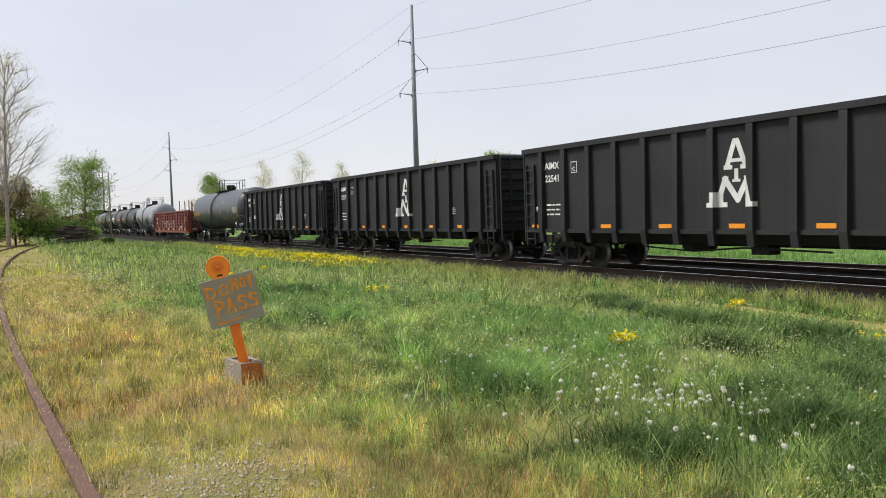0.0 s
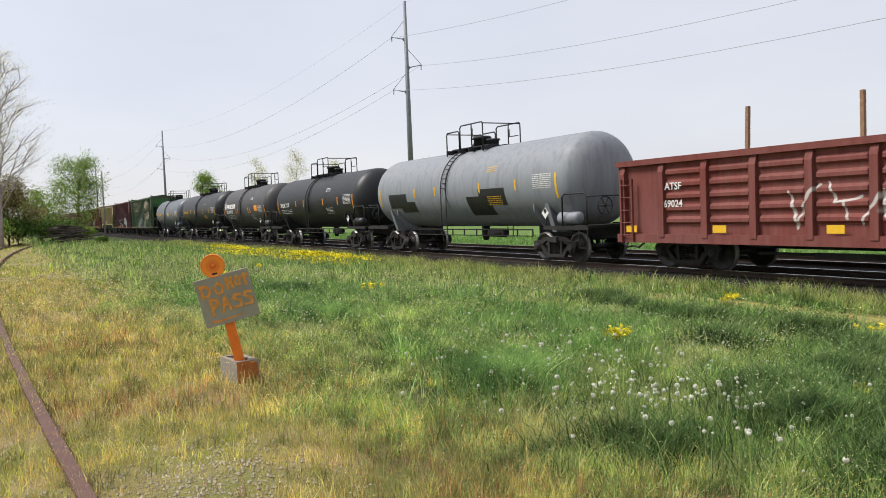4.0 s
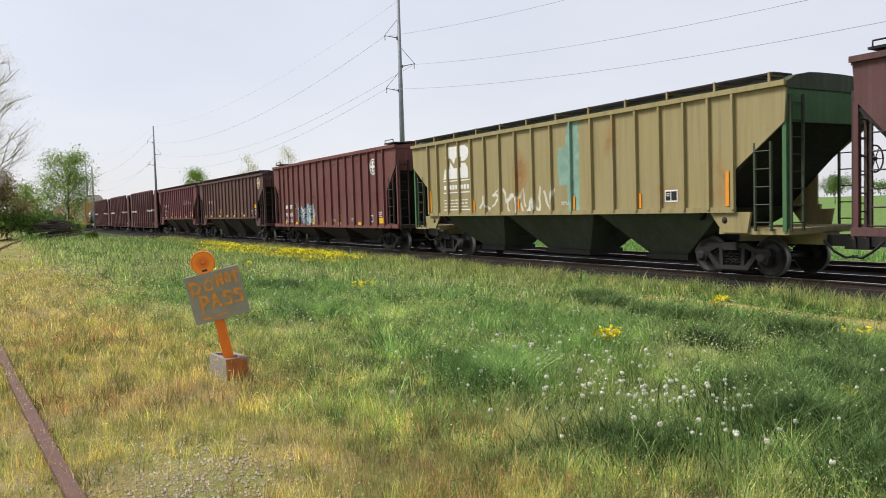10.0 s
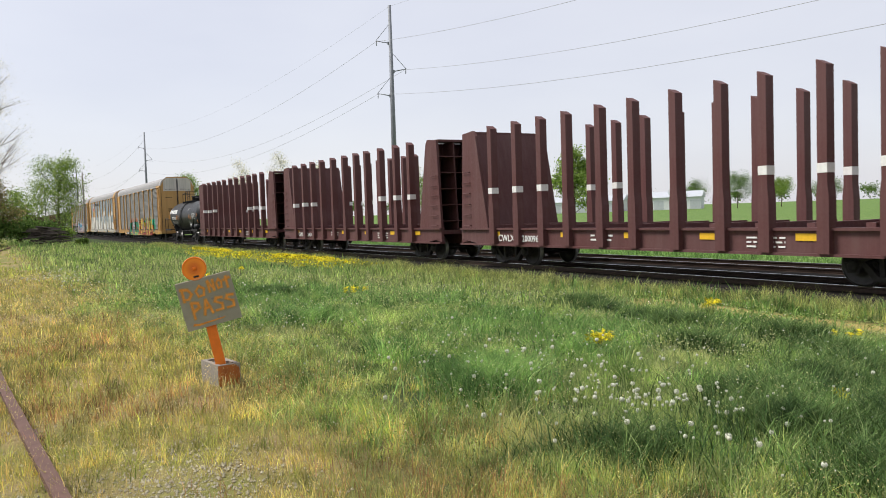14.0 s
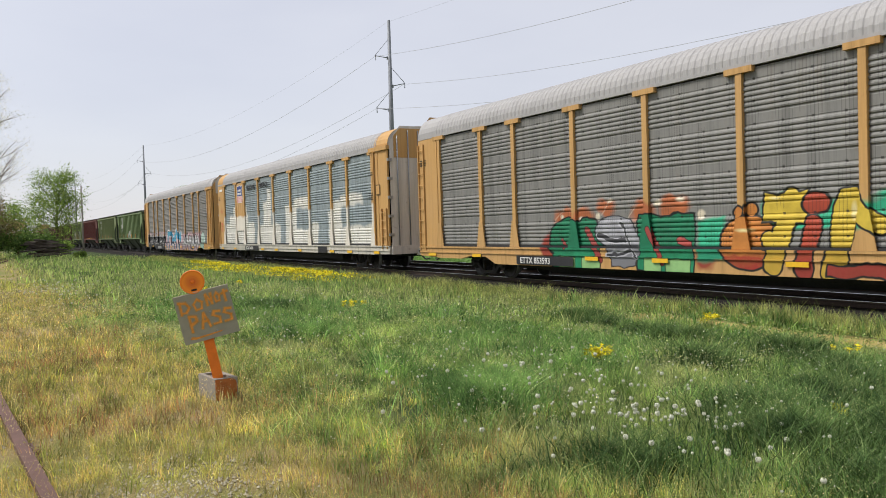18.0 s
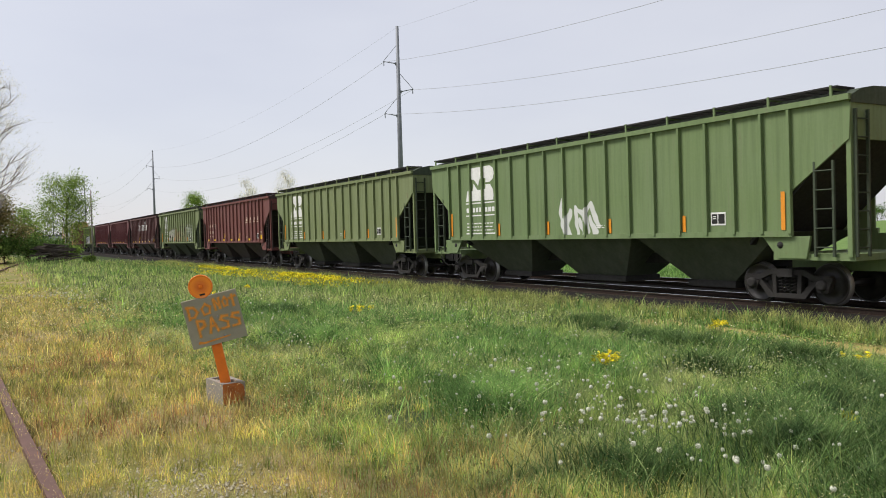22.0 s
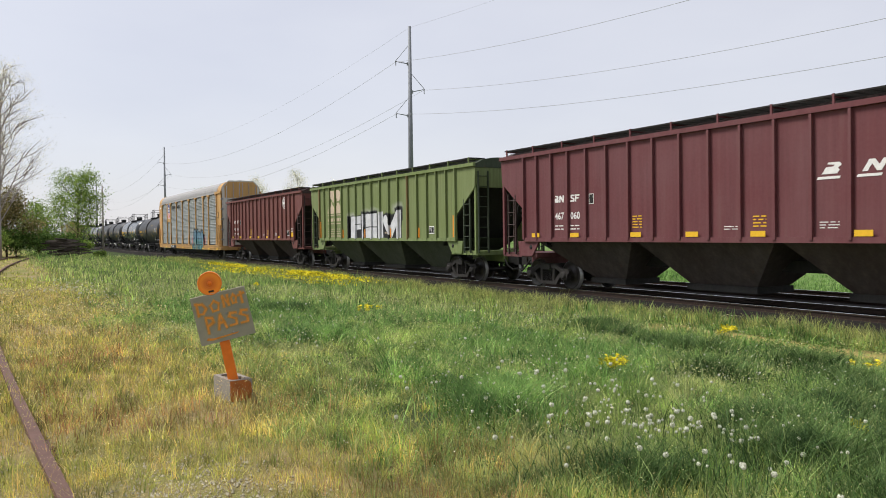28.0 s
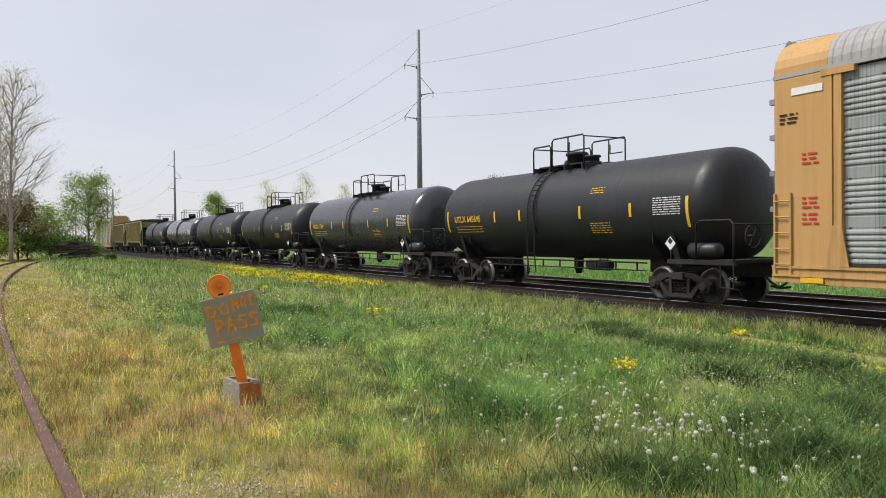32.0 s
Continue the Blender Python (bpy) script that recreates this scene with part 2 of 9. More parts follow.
def paint(name, col, rough=0.55, fade=0.25, dirt=0.35, rust=0.15, metal=0.0, car=None, spray=(), wash=(), tags=(), mural=(), holes=False):
    """Weathered car paint: faded patches, streaks that run down, dust and rust spots. spray: sprayed letterings in the car's space."""
    m, n, l, b = shader(name)
    tc = n.new("ShaderNodeTexCoord")
    if car is not None:
        tc.object = car
    v = tc.outputs["Object"]
    big = noise_tex(n, l, v, 0.55, 5)
    streak = noise_tex(n, l, stretch(n, l, v, 5.0, 5.0, 0.25), 1.0, 6, 0.65)
    fine = noise_tex(n, l, v, 14.0, 4)
    pale = tuple(min(1.0, c * 0.72 + 0.10) for c in col)
    dark = tuple(c * 0.45 for c in col)
    dust = (0.16, 0.135, 0.105)
    c = blend(n, l, ramp(n, l, big, [(0.35, 0.0), (0.75, fade)]), col, pale)
    c = blend(n, l, ramp(n, l, streak, [(0.45, 0.0), (0.8, min(0.9, dirt * 1.5))]), c, dark)
    c = blend(n, l, ramp(n, l, streak, [(0.22, dirt * 0.8), (0.45, 0.0)]), c, dust)
    if wash:
        sep = n.new("ShaderNodeSeparateXYZ")
        l.new(v, sep.inputs[0])
        wob = maths(n, l, "MULTIPLY", maths(n, l, "SUBTRACT", noise_tex(n, l, v, 1.3, 4), 0.5), 0.6)
        xx, zz = maths(n, l, "ADD", sep.outputs[0], wob), maths(n, l, "SUBTRACT", sep.outputs[2], wob)
        total = None
        for x0, x1, z0, z1 in wash:
            mx = maths(n, l, "SUBTRACT", (x1 - x0) / 2, maths(n, l, "ABSOLUTE", maths(n, l, "SUBTRACT", xx, (x0 + x1) / 2)))
            mz = maths(n, l, "SUBTRACT", (z1 - z0) / 2, maths(n, l, "ABSOLUTE", maths(n, l, "SUBTRACT", zz, (z0 + z1) / 2)))
            q = maths(n, l, "MINIMUM", mx, mz)
            total = q if total is None else maths(n, l, "MAXIMUM", total, q)
        cover = maths(n, l, "MULTIPLY", total, 7.0, True)
        c = blend(n, l, maths(n, l, "MULTIPLY", cover, ramp(n, l, fine, [(0.2, 0.75), (0.8, 0.96)])), c, blend(n, l, streak, (0.74, 0.71, 0.63), (0.58, 0.56, 0.50)))
    for box_, stops, scale, thresh, *solid_ in spray:
        sep = n.new("ShaderNodeSeparateXYZ")
        l.new(v, sep.inputs[0])
        x0, x1, z0, z1 = box_
        wob = maths(n, l, "MULTIPLY", maths(n, l, "SUBTRACT", noise_tex(n, l, v, 1.3, 3), 0.5), 1.1)
        mx = maths(n, l, "LESS_THAN", maths(n, l, "ABSOLUTE", maths(n, l, "SUBTRACT", sep.outputs[0], (x0 + x1) / 2)), (x1 - x0) / 2)
        zz = maths(n, l, "ADD", sep.outputs[2], wob)
        mz = maths(n, l, "LESS_THAN", maths(n, l, "ABSOLUTE", maths(n, l, "SUBTRACT", zz, (z0 + z1) / 2)), (z1 - z0) / 2)
        mask = maths(n, l, "MULTIPLY", mx, mz)
        flat = stretch(n, l, v, 1.0, 0.0, 0.75)
        warp = n.new("ShaderNodeVectorMath")
        warp.operation = "ADD"
        wn_ = n.new("ShaderNodeTexNoise")
        wn_.inputs["Scale"].default_value = 1.7
        l.new(flat, wn_.inputs["Vector"])
        l.new(flat, warp.inputs[0])
        l.new(wn_.outputs[1], warp.inputs[1])
        vo = n.new("ShaderNodeTexVoronoi")
        vo.inputs["Scale"].default_value = scale
        l.new(warp.outputs[0], vo.inputs["Vector"])
        ve = n.new("ShaderNodeTexVoronoi")
        ve.feature = "DISTANCE_TO_EDGE"
        ve.inputs["Scale"].default_value = scale
        l.new(warp.outputs[0], ve.inputs["Vector"])
        sc = n.new("ShaderNodeSeparateColor")
        l.new(vo.outputs["Color"], sc.inputs[0])
        pic = ramp(n, l, sc.outputs[0], stops, "CONSTANT")
        v2 = n.new("ShaderNodeTexVoronoi")
        v2.inputs["Scale"].default_value = scale * 2.3
        l.new(warp.outputs[0], v2.inputs["Vector"])
        s2 = n.new("ShaderNodeSeparateColor")
        l.new(v2.outputs["Color"], s2.inputs[0])
        pic = blend(n, l, maths(n, l, "GREATER_THAN", s2.outputs[1], 0.68), pic, ramp(n, l, s2.outputs[0], stops, "CONSTANT"))
        glow = maths(n, l, "LESS_THAN", maths(n, l, "ABSOLUTE", maths(n, l, "SUBTRACT", noise_tex(n, l, warp.outputs[0], scale * 1.6, 2), 0.5)), 0.022)
        pic = blend(n, l, glow, pic, stops[-1][1])
        pic = blend(n, l, maths(n, l, "LESS_THAN", ve.outputs["Distance"], 0.035), pic, stops[0][1])
        mask = maths(n, l, "MULTIPLY", mask, maths(n, l, "GREATER_THAN", sc.outputs[1], thresh))
        mask = maths(n, l, "MULTIPLY", mask, solid_[0] if solid_ else 0.92)
        c = blend(n, l, mask, c, pic)
    for box_, word, r, fill_a, fill_b, rim, halo in tags:
        c = sprayed_tag(n, l, v, c, box_, word, r, fill_a, fill_b, rim, halo)
    for layer in mural:
        c = mural_layer(n, l, v, c, *layer)
    if holes:
        c = perforated(n, l, v, c)
    if rust > 0:
        c = blend(n, l, ramp(n, l, noise_tex(n, l, v, 3.1, 8, 0.7), [(0.62, 0.0), (0.74, rust * 2.5)]), c, (0.13, 0.055, 0.03))
    l.new(c, b.inputs["Base Color"])
    l.new(ramp(n, l, fine, [(0.2, rough - 0.1), (0.8, min(1.0, rough + 0.2))]), b.inputs["Roughness"])
    b.inputs["Metallic"].default_value = metal
    b.inputs["Specular IOR Level"].default_value = 0.40 if rough < 0.5 else 0.35
    bump(n, l, b, fine, 0.12, 0.01)
    return m


def plain(name, col, rough=0.6, metal=0.0, vary=0.3, scale=9.0):
    m, n, l, b = shader(name)
    tc = n.new("ShaderNodeTexCoord")
    a = noise_tex(n, l, tc.outputs["Object"], scale, 6, 0.65)
    g = noise_tex(n, l, tc.outputs["Object"], scale * 0.13, 3)
    c = blend(n, l, ramp(n, l, a, [(0.3, 0.0), (0.75, 1.0)]), tuple(x * (1 - vary) for x in col), tuple(min(1, x * (1 + vary)) for x in col))
    c = blend(n, l, ramp(n, l, g, [(0.35, 0.0), (0.7, vary)]), c, tuple(x * 0.6 for x in col))
    l.new(c, b.inputs["Base Color"])
    b.inputs["Roughness"].default_value, b.inputs["Metallic"].default_value = rough, metal
    b.inputs["Specular IOR Level"].default_value = 0.06 if rough >= 0.85 else 0.4
    bump(n, l, b, a, 0.2, 0.01)
    return m


def leafy(name, cols, rough=0.6, through_=0.25, dry=None):
    """Leaves and blades: a colour for every island, a little light let through."""
    m, n, l, b = shader(name)
    geo = n.new("ShaderNodeNewGeometry")
    tc = n.new("ShaderNodeTexCoord")
    r = geo.outputs["Random Per Island"]
    c = ramp(n, l, r, [(k / max(1, len(cols) - 1), c_) for k, c_ in enumerate(cols)])
    c = blend(n, l, 1.0, c, ramp(n, l, maths(n, l, "FRACT", maths(n, l, "MULTIPLY", r, 37.3)), [(0.0, 0.58), (0.55, 1.02), (0.9, 1.44), (1.0, 1.9)]), "MULTIPLY")
    g = noise_tex(n, l, tc.outputs["Object"], 0.8, 3)
    c = blend(n, l, ramp(n, l, g, [(0.35, 0.0), (0.7, 0.45)]), c, tuple(x * 0.7 for x in cols[len(cols) // 2]))
    if dry:
        c = blend(n, l, ramp(n, l, noise_tex(n, l, tc.outputs["Object"], 1.15, 4, 0.6), [(0.46, 0.0), (0.64, 0.75)]), c, dry)
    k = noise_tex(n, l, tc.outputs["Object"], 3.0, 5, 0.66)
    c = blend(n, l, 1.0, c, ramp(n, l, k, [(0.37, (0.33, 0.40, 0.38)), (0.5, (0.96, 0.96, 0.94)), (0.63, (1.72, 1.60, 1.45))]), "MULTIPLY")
    l.new(c, b.inputs["Base Color"])
    b.inputs["Roughness"].default_value = rough
    b.inputs["Specular IOR Level"].default_value = 0.08
    tr = n.new("ShaderNodeBsdfTranslucent")
    l.new(c, tr.inputs["Color"])
    mx = n.new("ShaderNodeMixShader")
    mx.inputs[0].default_value = through_
    l.new(b.outputs[0], mx.inputs[1])
    l.new(tr.outputs[0], mx.inputs[2])
    l.new(mx.outputs[0], n["Material Output"].inputs["Surface"])
    return m


BLACK = paint("black_steel", (0.014, 0.014, 0.016), 0.6, 0.2, 0.15, 0.05)
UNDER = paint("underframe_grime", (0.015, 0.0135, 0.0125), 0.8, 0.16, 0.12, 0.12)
TRUCKM = paint("truck_casting", (0.020, 0.017, 0.015), 0.75, 0.22, 0.2, 0.2)


def wheel_steel():
    """Dark oily wheel discs whose rims are worn bright."""
    m, n, l, b = shader("wheel_steel")
    v = n.new("ShaderNodeTexCoord").outputs["Object"]
    reach = vmath(n, l, "LENGTH", stretch(n, l, v, 1.0, 0.0, 1.0))
    grit = noise_tex(n, l, v, 9.0, 5)
    rim = ramp(n, l, reach, [(0.446, 0.0), (0.452, 1.0)])
    c = blend(n, l, ramp(n, l, grit, [(0.3, 0.0), (0.7, 1.0)]), (0.012, 0.010, 0.009), (0.030, 0.024, 0.020))
    l.new(blend(n, l, rim, c, (0.30, 0.29, 0.28)), b.inputs["Base Color"])
    l.new(maths(n, l, "MULTIPLY", rim, 0.8), b.inputs["Metallic"])
    b.inputs["Roughness"].default_value = 0.5
    bump(n, l, b, grit, 0.2, 0.01)
    return m


WHEEL = wheel_steel()
WHITE = plain("white_lettering", (0.72, 0.71, 0.68), 0.6, 0, 0.12)
CREAM = plain("faded_cream_lettering", (0.55, 0.44, 0.32), 0.7, 0, 0.2)
YELLOW = plain("yellow_marking", (0.72, 0.42, 0.02), 0.5, 0, 0.12)
ORANGE_M = plain("orange_marking", (0.75, 0.27, 0.02), 0.5, 0, 0.12)


# ---- mesh building ----
class Geo:
    """Collects faces of one mesh."""

    def __init__(self):
        self.v, self.f, self.s = [], [], []

    def add(self, verts, faces, smooth=False):
        o = len(self.v)
        self.v += [tuple(p) for p in verts]
        self.f += [tuple(i + o for i in q) for q in faces]
        self.s += [smooth] * len(faces)
        return self

    def box(self, x0, x1, y0, y1, z0, z1):
        return self.prism([(x0, z0), (x1, z0), (x1, z1), (x0, z1)], y0, y1)

    def prism(self, poly, a, b, axis="y"):
        """A flat outline pushed from a to b along an axis; the outline is (x, z), (y, z) or (x, y)."""
        k = len(poly)
        area = sum(poly[i][0] * poly[(i + 1) % k][1] - poly[(i + 1) % k][0] * poly[i][1] for i in range(k))
        if area < 0:
            poly = poly[::-1]
        if axis == "y":
            vs = [(x, a, z) for x, z in poly] + [(x, b, z) for x, z in poly]
        elif axis == "x":
            vs = [(b, y, z) for y, z in poly] + [(a, y, z) for y, z in poly]
        else:
            vs = [(x, y, b) for x, y in poly] + [(x, y, a) for x, y in poly]
        fs = [tuple(range(k)), tuple(range(2 * k - 1, k - 1, -1))]
        fs += [(i, i + k, (i + 1) % k + k, (i + 1) % k) for i in range(k)]
        return self.add(vs, fs)

    def tube(self, pts, r, n=6, r1=None, cap=True):
        pts = [Vector(p) for p in pts]
        vs, fs = [], []
        m = len(pts)
        for i, p in enumerate(pts):
            d = (pts[min(i + 1, m - 1)] - pts[max(i - 1, 0)]).normalized()
            u = d.orthogonal().normalized() if i == 0 else (u - d * u.dot(d)).normalized()
            w = d.cross(u)
            rr = r if r1 is None else r + (r1 - r) * i / max(1, m - 1)
            vs += [p + (u * math.cos(2 * math.pi * k / n) + w * math.sin(2 * math.pi * k / n)) * rr for k in range(n)]
        for i in range(m - 1):
            for k in range(n):
                a, b = i * n + k, i * n + (k + 1) % n
                fs.append((a, b, b + n, a + n))
        if cap:
            fs.append(tuple(range(n - 1, -1, -1)))
            fs.append(tuple(range((m - 1) * n, m * n)))
        return self.add(vs, fs, n > 5)

    def lathe(self, prof, n=24, axis="x", at=(0, 0, 0)):
        """A profile of (along, radius) turned round an axis."""
        vs, fs = [], []
        for a, r in prof:
            for k in range(n):
                c, s = math.cos(2 * math.pi * k / n) * r, math.sin(2 * math.pi * k / n) * r
                p = (a, c, s) if axis == "x" else ((s, a, c) if axis == "y" else (c, s, a))
                vs.append((p[0] + at[0], p[1] + at[1], p[2] + at[2]))
        for i in range(len(prof) - 1):
            for k in range(n):
                a, b = i * n + k, i * n + (k + 1) % n
                fs.append((a, b, b + n, a + n))
        fs.append(tuple(range(n - 1, -1, -1)))
        fs.append(tuple(range((len(prof) - 1) * n, len(prof) * n)))
        return self.add(vs, fs, True)

    def sheet(self, rows, smooth=False):
        """Rows of points joined into a skin."""
        n = len(rows[0])
        vs = [p for r in rows for p in r]
        fs = [(i * n + k, i * n + k + 1, (i + 1) * n + k + 1, (i + 1) * n + k) for i in range(len(rows) - 1) for k in range(n - 1)]
        return self.add(vs, fs, smooth)

    def mesh(self, name):
        me = bpy.data.meshes.new(name)
        me.from_pydata(self.v, [], self.f)
        me.polygons.foreach_set("use_smooth", self.s)
        me.materials.append(None)
        me.update()
        return me


SHELF = {}


def kept(key, make):
    """The mesh of that key, made once."""
    if key not in SHELF:
        SHELF[key] = make(Geo()).mesh(str(key[0]))
    return SHELF[key]


def part(name, mesh, material, parent, label="", at=None):
    if isinstance(mesh, Geo):
        mesh = mesh.mesh(name)
    ob = new(name, mesh)
    ob.material_slots[0].link = "OBJECT"
    ob.material_slots[0].material = material
    ob.parent = parent
    if at is not None:
        ob.matrix_basis = at if isinstance(at, Matrix) else Matrix.Translation(at)
    if label:
        ob["label"] = label
    return ob


def thing(name, m, label, category, group="", kind=""):
    ob = new(name)
    ob.empty_display_size = 0.2
    ob.matrix_basis = m if isinstance(m, Matrix) else Matrix.Translation(m)
    return tagged(ob, label, category, group, kind)


def solid(name, geo, material, label, category, group="", kind="", at=None):
    ob = part(name, geo, material, None, "", at)
    return tagged(ob, label, category, group, kind)


def lettering(text, size, bold=0.012):
    """A flat mesh of the built-in font, upright in the x-z plane and facing -y."""
    key = ("lettering", text, size, bold)
    if key not in SHELF:
        cu = bpy.data.curves.new("lettering", "FONT")
        cu.body, cu.size, cu.offset, cu.extrude = text, size, bold * size, 0.003
        cu.align_x = "LEFT"
        cu.resolution_u = 2
        ob = bpy.data.objects.new("lettering", cu)
        me = bpy.data.meshes.new_from_object(ob)
        bpy.data.objects.remove(ob)
        me.transform(Matrix.Rotation(radians(90), 4, "X"))
        me.materials.clear()
        me.materials.append(None)
        SHELF[key] = me
    return SHELF[key]


def text_on(car, text, size, x, y, z, material, bold=0.012, name="lettering", label=""):
    return part(name, lettering(text, size, bold), material, car, label, (x, y, z))


def plate(car, name, x0, x1, z0, z1, y, material, label=""):
    """A thin painted or stuck-on rectangle on the near side."""
    w, h = round(x1 - x0, 3), round(z1 - z0, 3)
    return part(name, kept((name, w, h), lambda g: g.box(0, w, -0.004, 0.003, 0, h)), material, car, label, (x0, y, z0))


def small_print(car, x, z, w, lines, y, material, h=0.07, gap=0.13):
    """Unreadable stencilling: bars of its size."""
    def make(g):
        rnd = random.Random(int(w * 100) + lines)
        for k in range(lines):
            x_ = 0.0
            while x_ < w:
                d = rnd.uniform(0.08, 0.28)
                g.box(x_, min(w, x_ + d), -0.003, 0.003, -k * gap, h - k * gap)
                x_ += d + 0.06
        return g
    ob = part("stencil", kept(("stencil_lines", w, lines, h, gap), make), material, car, "", (x, y, z))
    ob["kind"] = "stuff"
    return ob


# ---- the train ----
TRACK_Y, RAIL_Z = 16.60, -0.43
SPEED, SLOWING = 19.803, -0.032
WHEEL_R = 0.457
CARS = []          # (thing, place at 16 s)
AXLES = []         # (wheelset, place of its car at 16 s)


def run(s, t):
    d = t - 16.0
    return s + SPEED * d + SLOWING * d * d / 2


def wheel_mesh(g):
    for sgn in (-1, 1):
        prof = [(-0.07, 0.10), (-0.07, 0.16), (-0.02, 0.20), (-0.015, 0.36), (-0.055, 0.40), (-0.055, 0.455),
                (0.045, WHEEL_R), (0.062, 0.485), (0.078, 0.47), (0.078, 0.40), (0.03, 0.36), (0.02, 0.20), (0.07, 0.15), (0.07, 0.10)]
        g.lathe([(sgn * (0.76 - a), r) for a, r in prof], 28, "y")
    g.lathe([(-0.98, 0.075), (-0.98, 0.085), (0.98, 0.085), (0.98, 0.075)], 12, "y")
    return g


def side_frame(g):
    """Cast three-piece truck side: arched top, raised bottom bow, two windows round the springs."""
    y0, y1 = -0.07, 0.07
    g.prism([(-1.12, 0.60), (-1.06, 0.66), (-0.70, 0.66), (-0.45, 0.78), (0.45, 0.78), (0.70, 0.66), (1.06, 0.66), (1.12, 0.60), (1.12, 0.50),
             (0.72, 0.52), (0.42, 0.66), (-0.42, 0.66), (-0.72, 0.52), (-1.12, 0.50)], y0, y1)
    g.prism([(-0.80, 0.54), (-0.66, 0.54), (-0.36, 0.24), (0.36, 0.24), (0.66, 0.54), (0.80, 0.54), (0.46, 0.14), (-0.46, 0.14)], y0, y1)
    for s in (-1, 1):
        g.prism([(s * 0.26, 0.24), (s * 0.36, 0.24), (s * 0.38, 0.68), (s * 0.28, 0.68)], y0 * 0.8, y1 * 0.8)
        g.prism([(s * 0.78, 0.30), (s * 1.02, 0.30), (s * 1.10, 0.52), (s * 0.70, 0.52)], y0 * 1.3, y1)
        g.lathe([(-0.16, 0.06), (-0.16, 0.11), (-0.06, 0.13), (0.02, 0.13)], 12, "y", (s * 0.89, 0, 0.457))
    return g


def springs(g):
    pts = []
    for i in range(41):
        a = i * 2 * math.pi / 8
        pts.append((0.06 * math.cos(a), 0.06 * math.sin(a), 0.26 + i * 0.009))
    return g.tube(pts, 0.014, 4)


def bolster(g):
    g.prism([(-0.20, 0.62), (0.20, 0.62), (0.20, 0.80), (-0.20, 0.80)], -1.15, 1.15)
    for s in (-1, 1):
        g.box(s * 0.52 - 0.05, s * 0.52 + 0.05, -0.95, 0.95, 0.36, 0.52)
        g.prism([(s * 0.42, 0.30), (s * 0.50, 0.30), (s * 0.50, 0.60), (s * 0.42, 0.60)], -0.90, -0.66)
        g.prism([(s * 0.42, 0.30), (s * 0.50, 0.30), (s * 0.50, 0.60), (s * 0.42, 0.60)], 0.66, 0.90)
    return g


def truck(car, x, s_at, material=None):
    material = material or TRUCKM
    t = part("truck", kept(("bolster",), bolster), material, car, "", (x, 0, 0))
    for sg in (-1, 1):
        part("side_frame", kept(("side_frame",), side_frame), material, t, "", Matrix.Translation((0, sg * 1.02, 0)) @ Matrix.Rotation(0 if sg < 0 else math.pi, 4, "Z"))
        for k in (-0.16, 0.0, 0.16):
            part("spring", kept(("spring",), springs), material, t, "", (k, sg * 1.02, 0))
    for sg in (-1, 1):
        ax = part("wheelset", kept(("wheelset",), wheel_mesh), WHEEL, t, "worn steel wheels on an axle", (sg * 0.89, 0, WHEEL_R))
        AXLES.append((ax, s_at, sg * 0.89))


def coupler(g, sgn):
    g.box(min(0, sgn * 0.55), max(0, sgn * 0.55), -0.16, 0.16, 0.72, 0.98)
    g.box(min(sgn * 0.5, sgn * 0.80), max(sgn * 0.5, sgn * 0.80), -0.22, 0.16, 0.66, 0.94)
    g.tube([(sgn * 0.1, -0.35, 0.85), (sgn * 0.35, -0.37, 0.62), (sgn * 0.6, -0.33, 0.48), (sgn * 0.85, -0.28, 0.52)], 0.03, 6)
    return g


def coupler_at(car, x, sgn):
    part("coupler", kept(("coupler", sgn), lambda g: coupler(g, sgn)), UNDER, car, "", (x, 0, 0))


def ladder(h, w, n, facing="y"):
    def make(g):
        if facing == "y":
            for a in (0, w):
                g.box(a - 0.022, a + 0.022, -0.03, 0.03, 0, h)
            for k in range(n):
                z = (k + 0.5) * h / n
                g.tube([(0, -0.03, z), (w, -0.03, z)], 0.016, 5)
        else:
            for a in (0, w):
                g.box(-0.03, 0.03, a - 0.022, a + 0.022, 0, h)
            for k in range(n):
                z = (k + 0.5) * h / n
                g.tube([(0, 0, z), (0, w, z)], 0.016, 5)
        return g
    return kept(("ladder", h, w, n, facing), make)


def brake_wheel(g):
    pts = [(0, 0.28 * math.cos(a * math.pi / 12), 0.28 * math.sin(a * math.pi / 12)) for a in range(25)]
    g.tube(pts, 0.018, 5, cap=False)
    for k in range(6):
        a = k * math.pi / 3
        g.tube([(0, 0, 0), (0, 0.28 * math.cos(a), 0.28 * math.sin(a))], 0.012, 4)
    g.tube([(-0.15, 0, 0), (0.03, 0, 0)], 0.04, 8)
    return g


def new_car(name, left, right, label, category, group):
    s = (left + right) / 2
    c = thing(name, Matrix.Translation((run(s, 0), TRACK_Y, RAIL_Z)), label, category, group)
    CARS.append((c, s))
    return c, s, (right - left)


RIBS = {}        # places of the ribs along the side, by car


def rib_places(inner, n):
    """Ribs stand a little closer towards the ends."""
    us = [2 * k / (n - 1) - 1 for k in range(n)]
    return [inner * (1.10 * u - 0.10 * u ** 3) for u in us]


# dark body tones that carry the shade on roofs and recessed ladders
DARKRED = paint("grimy_brown_steel", (0.045, 0.024, 0.021), 0.75, 0.3, 0.4, 0.2)
DARKGREEN = paint("grimy_green_steel", (0.040, 0.055, 0.030), 0.75, 0.3, 0.4, 0.2)


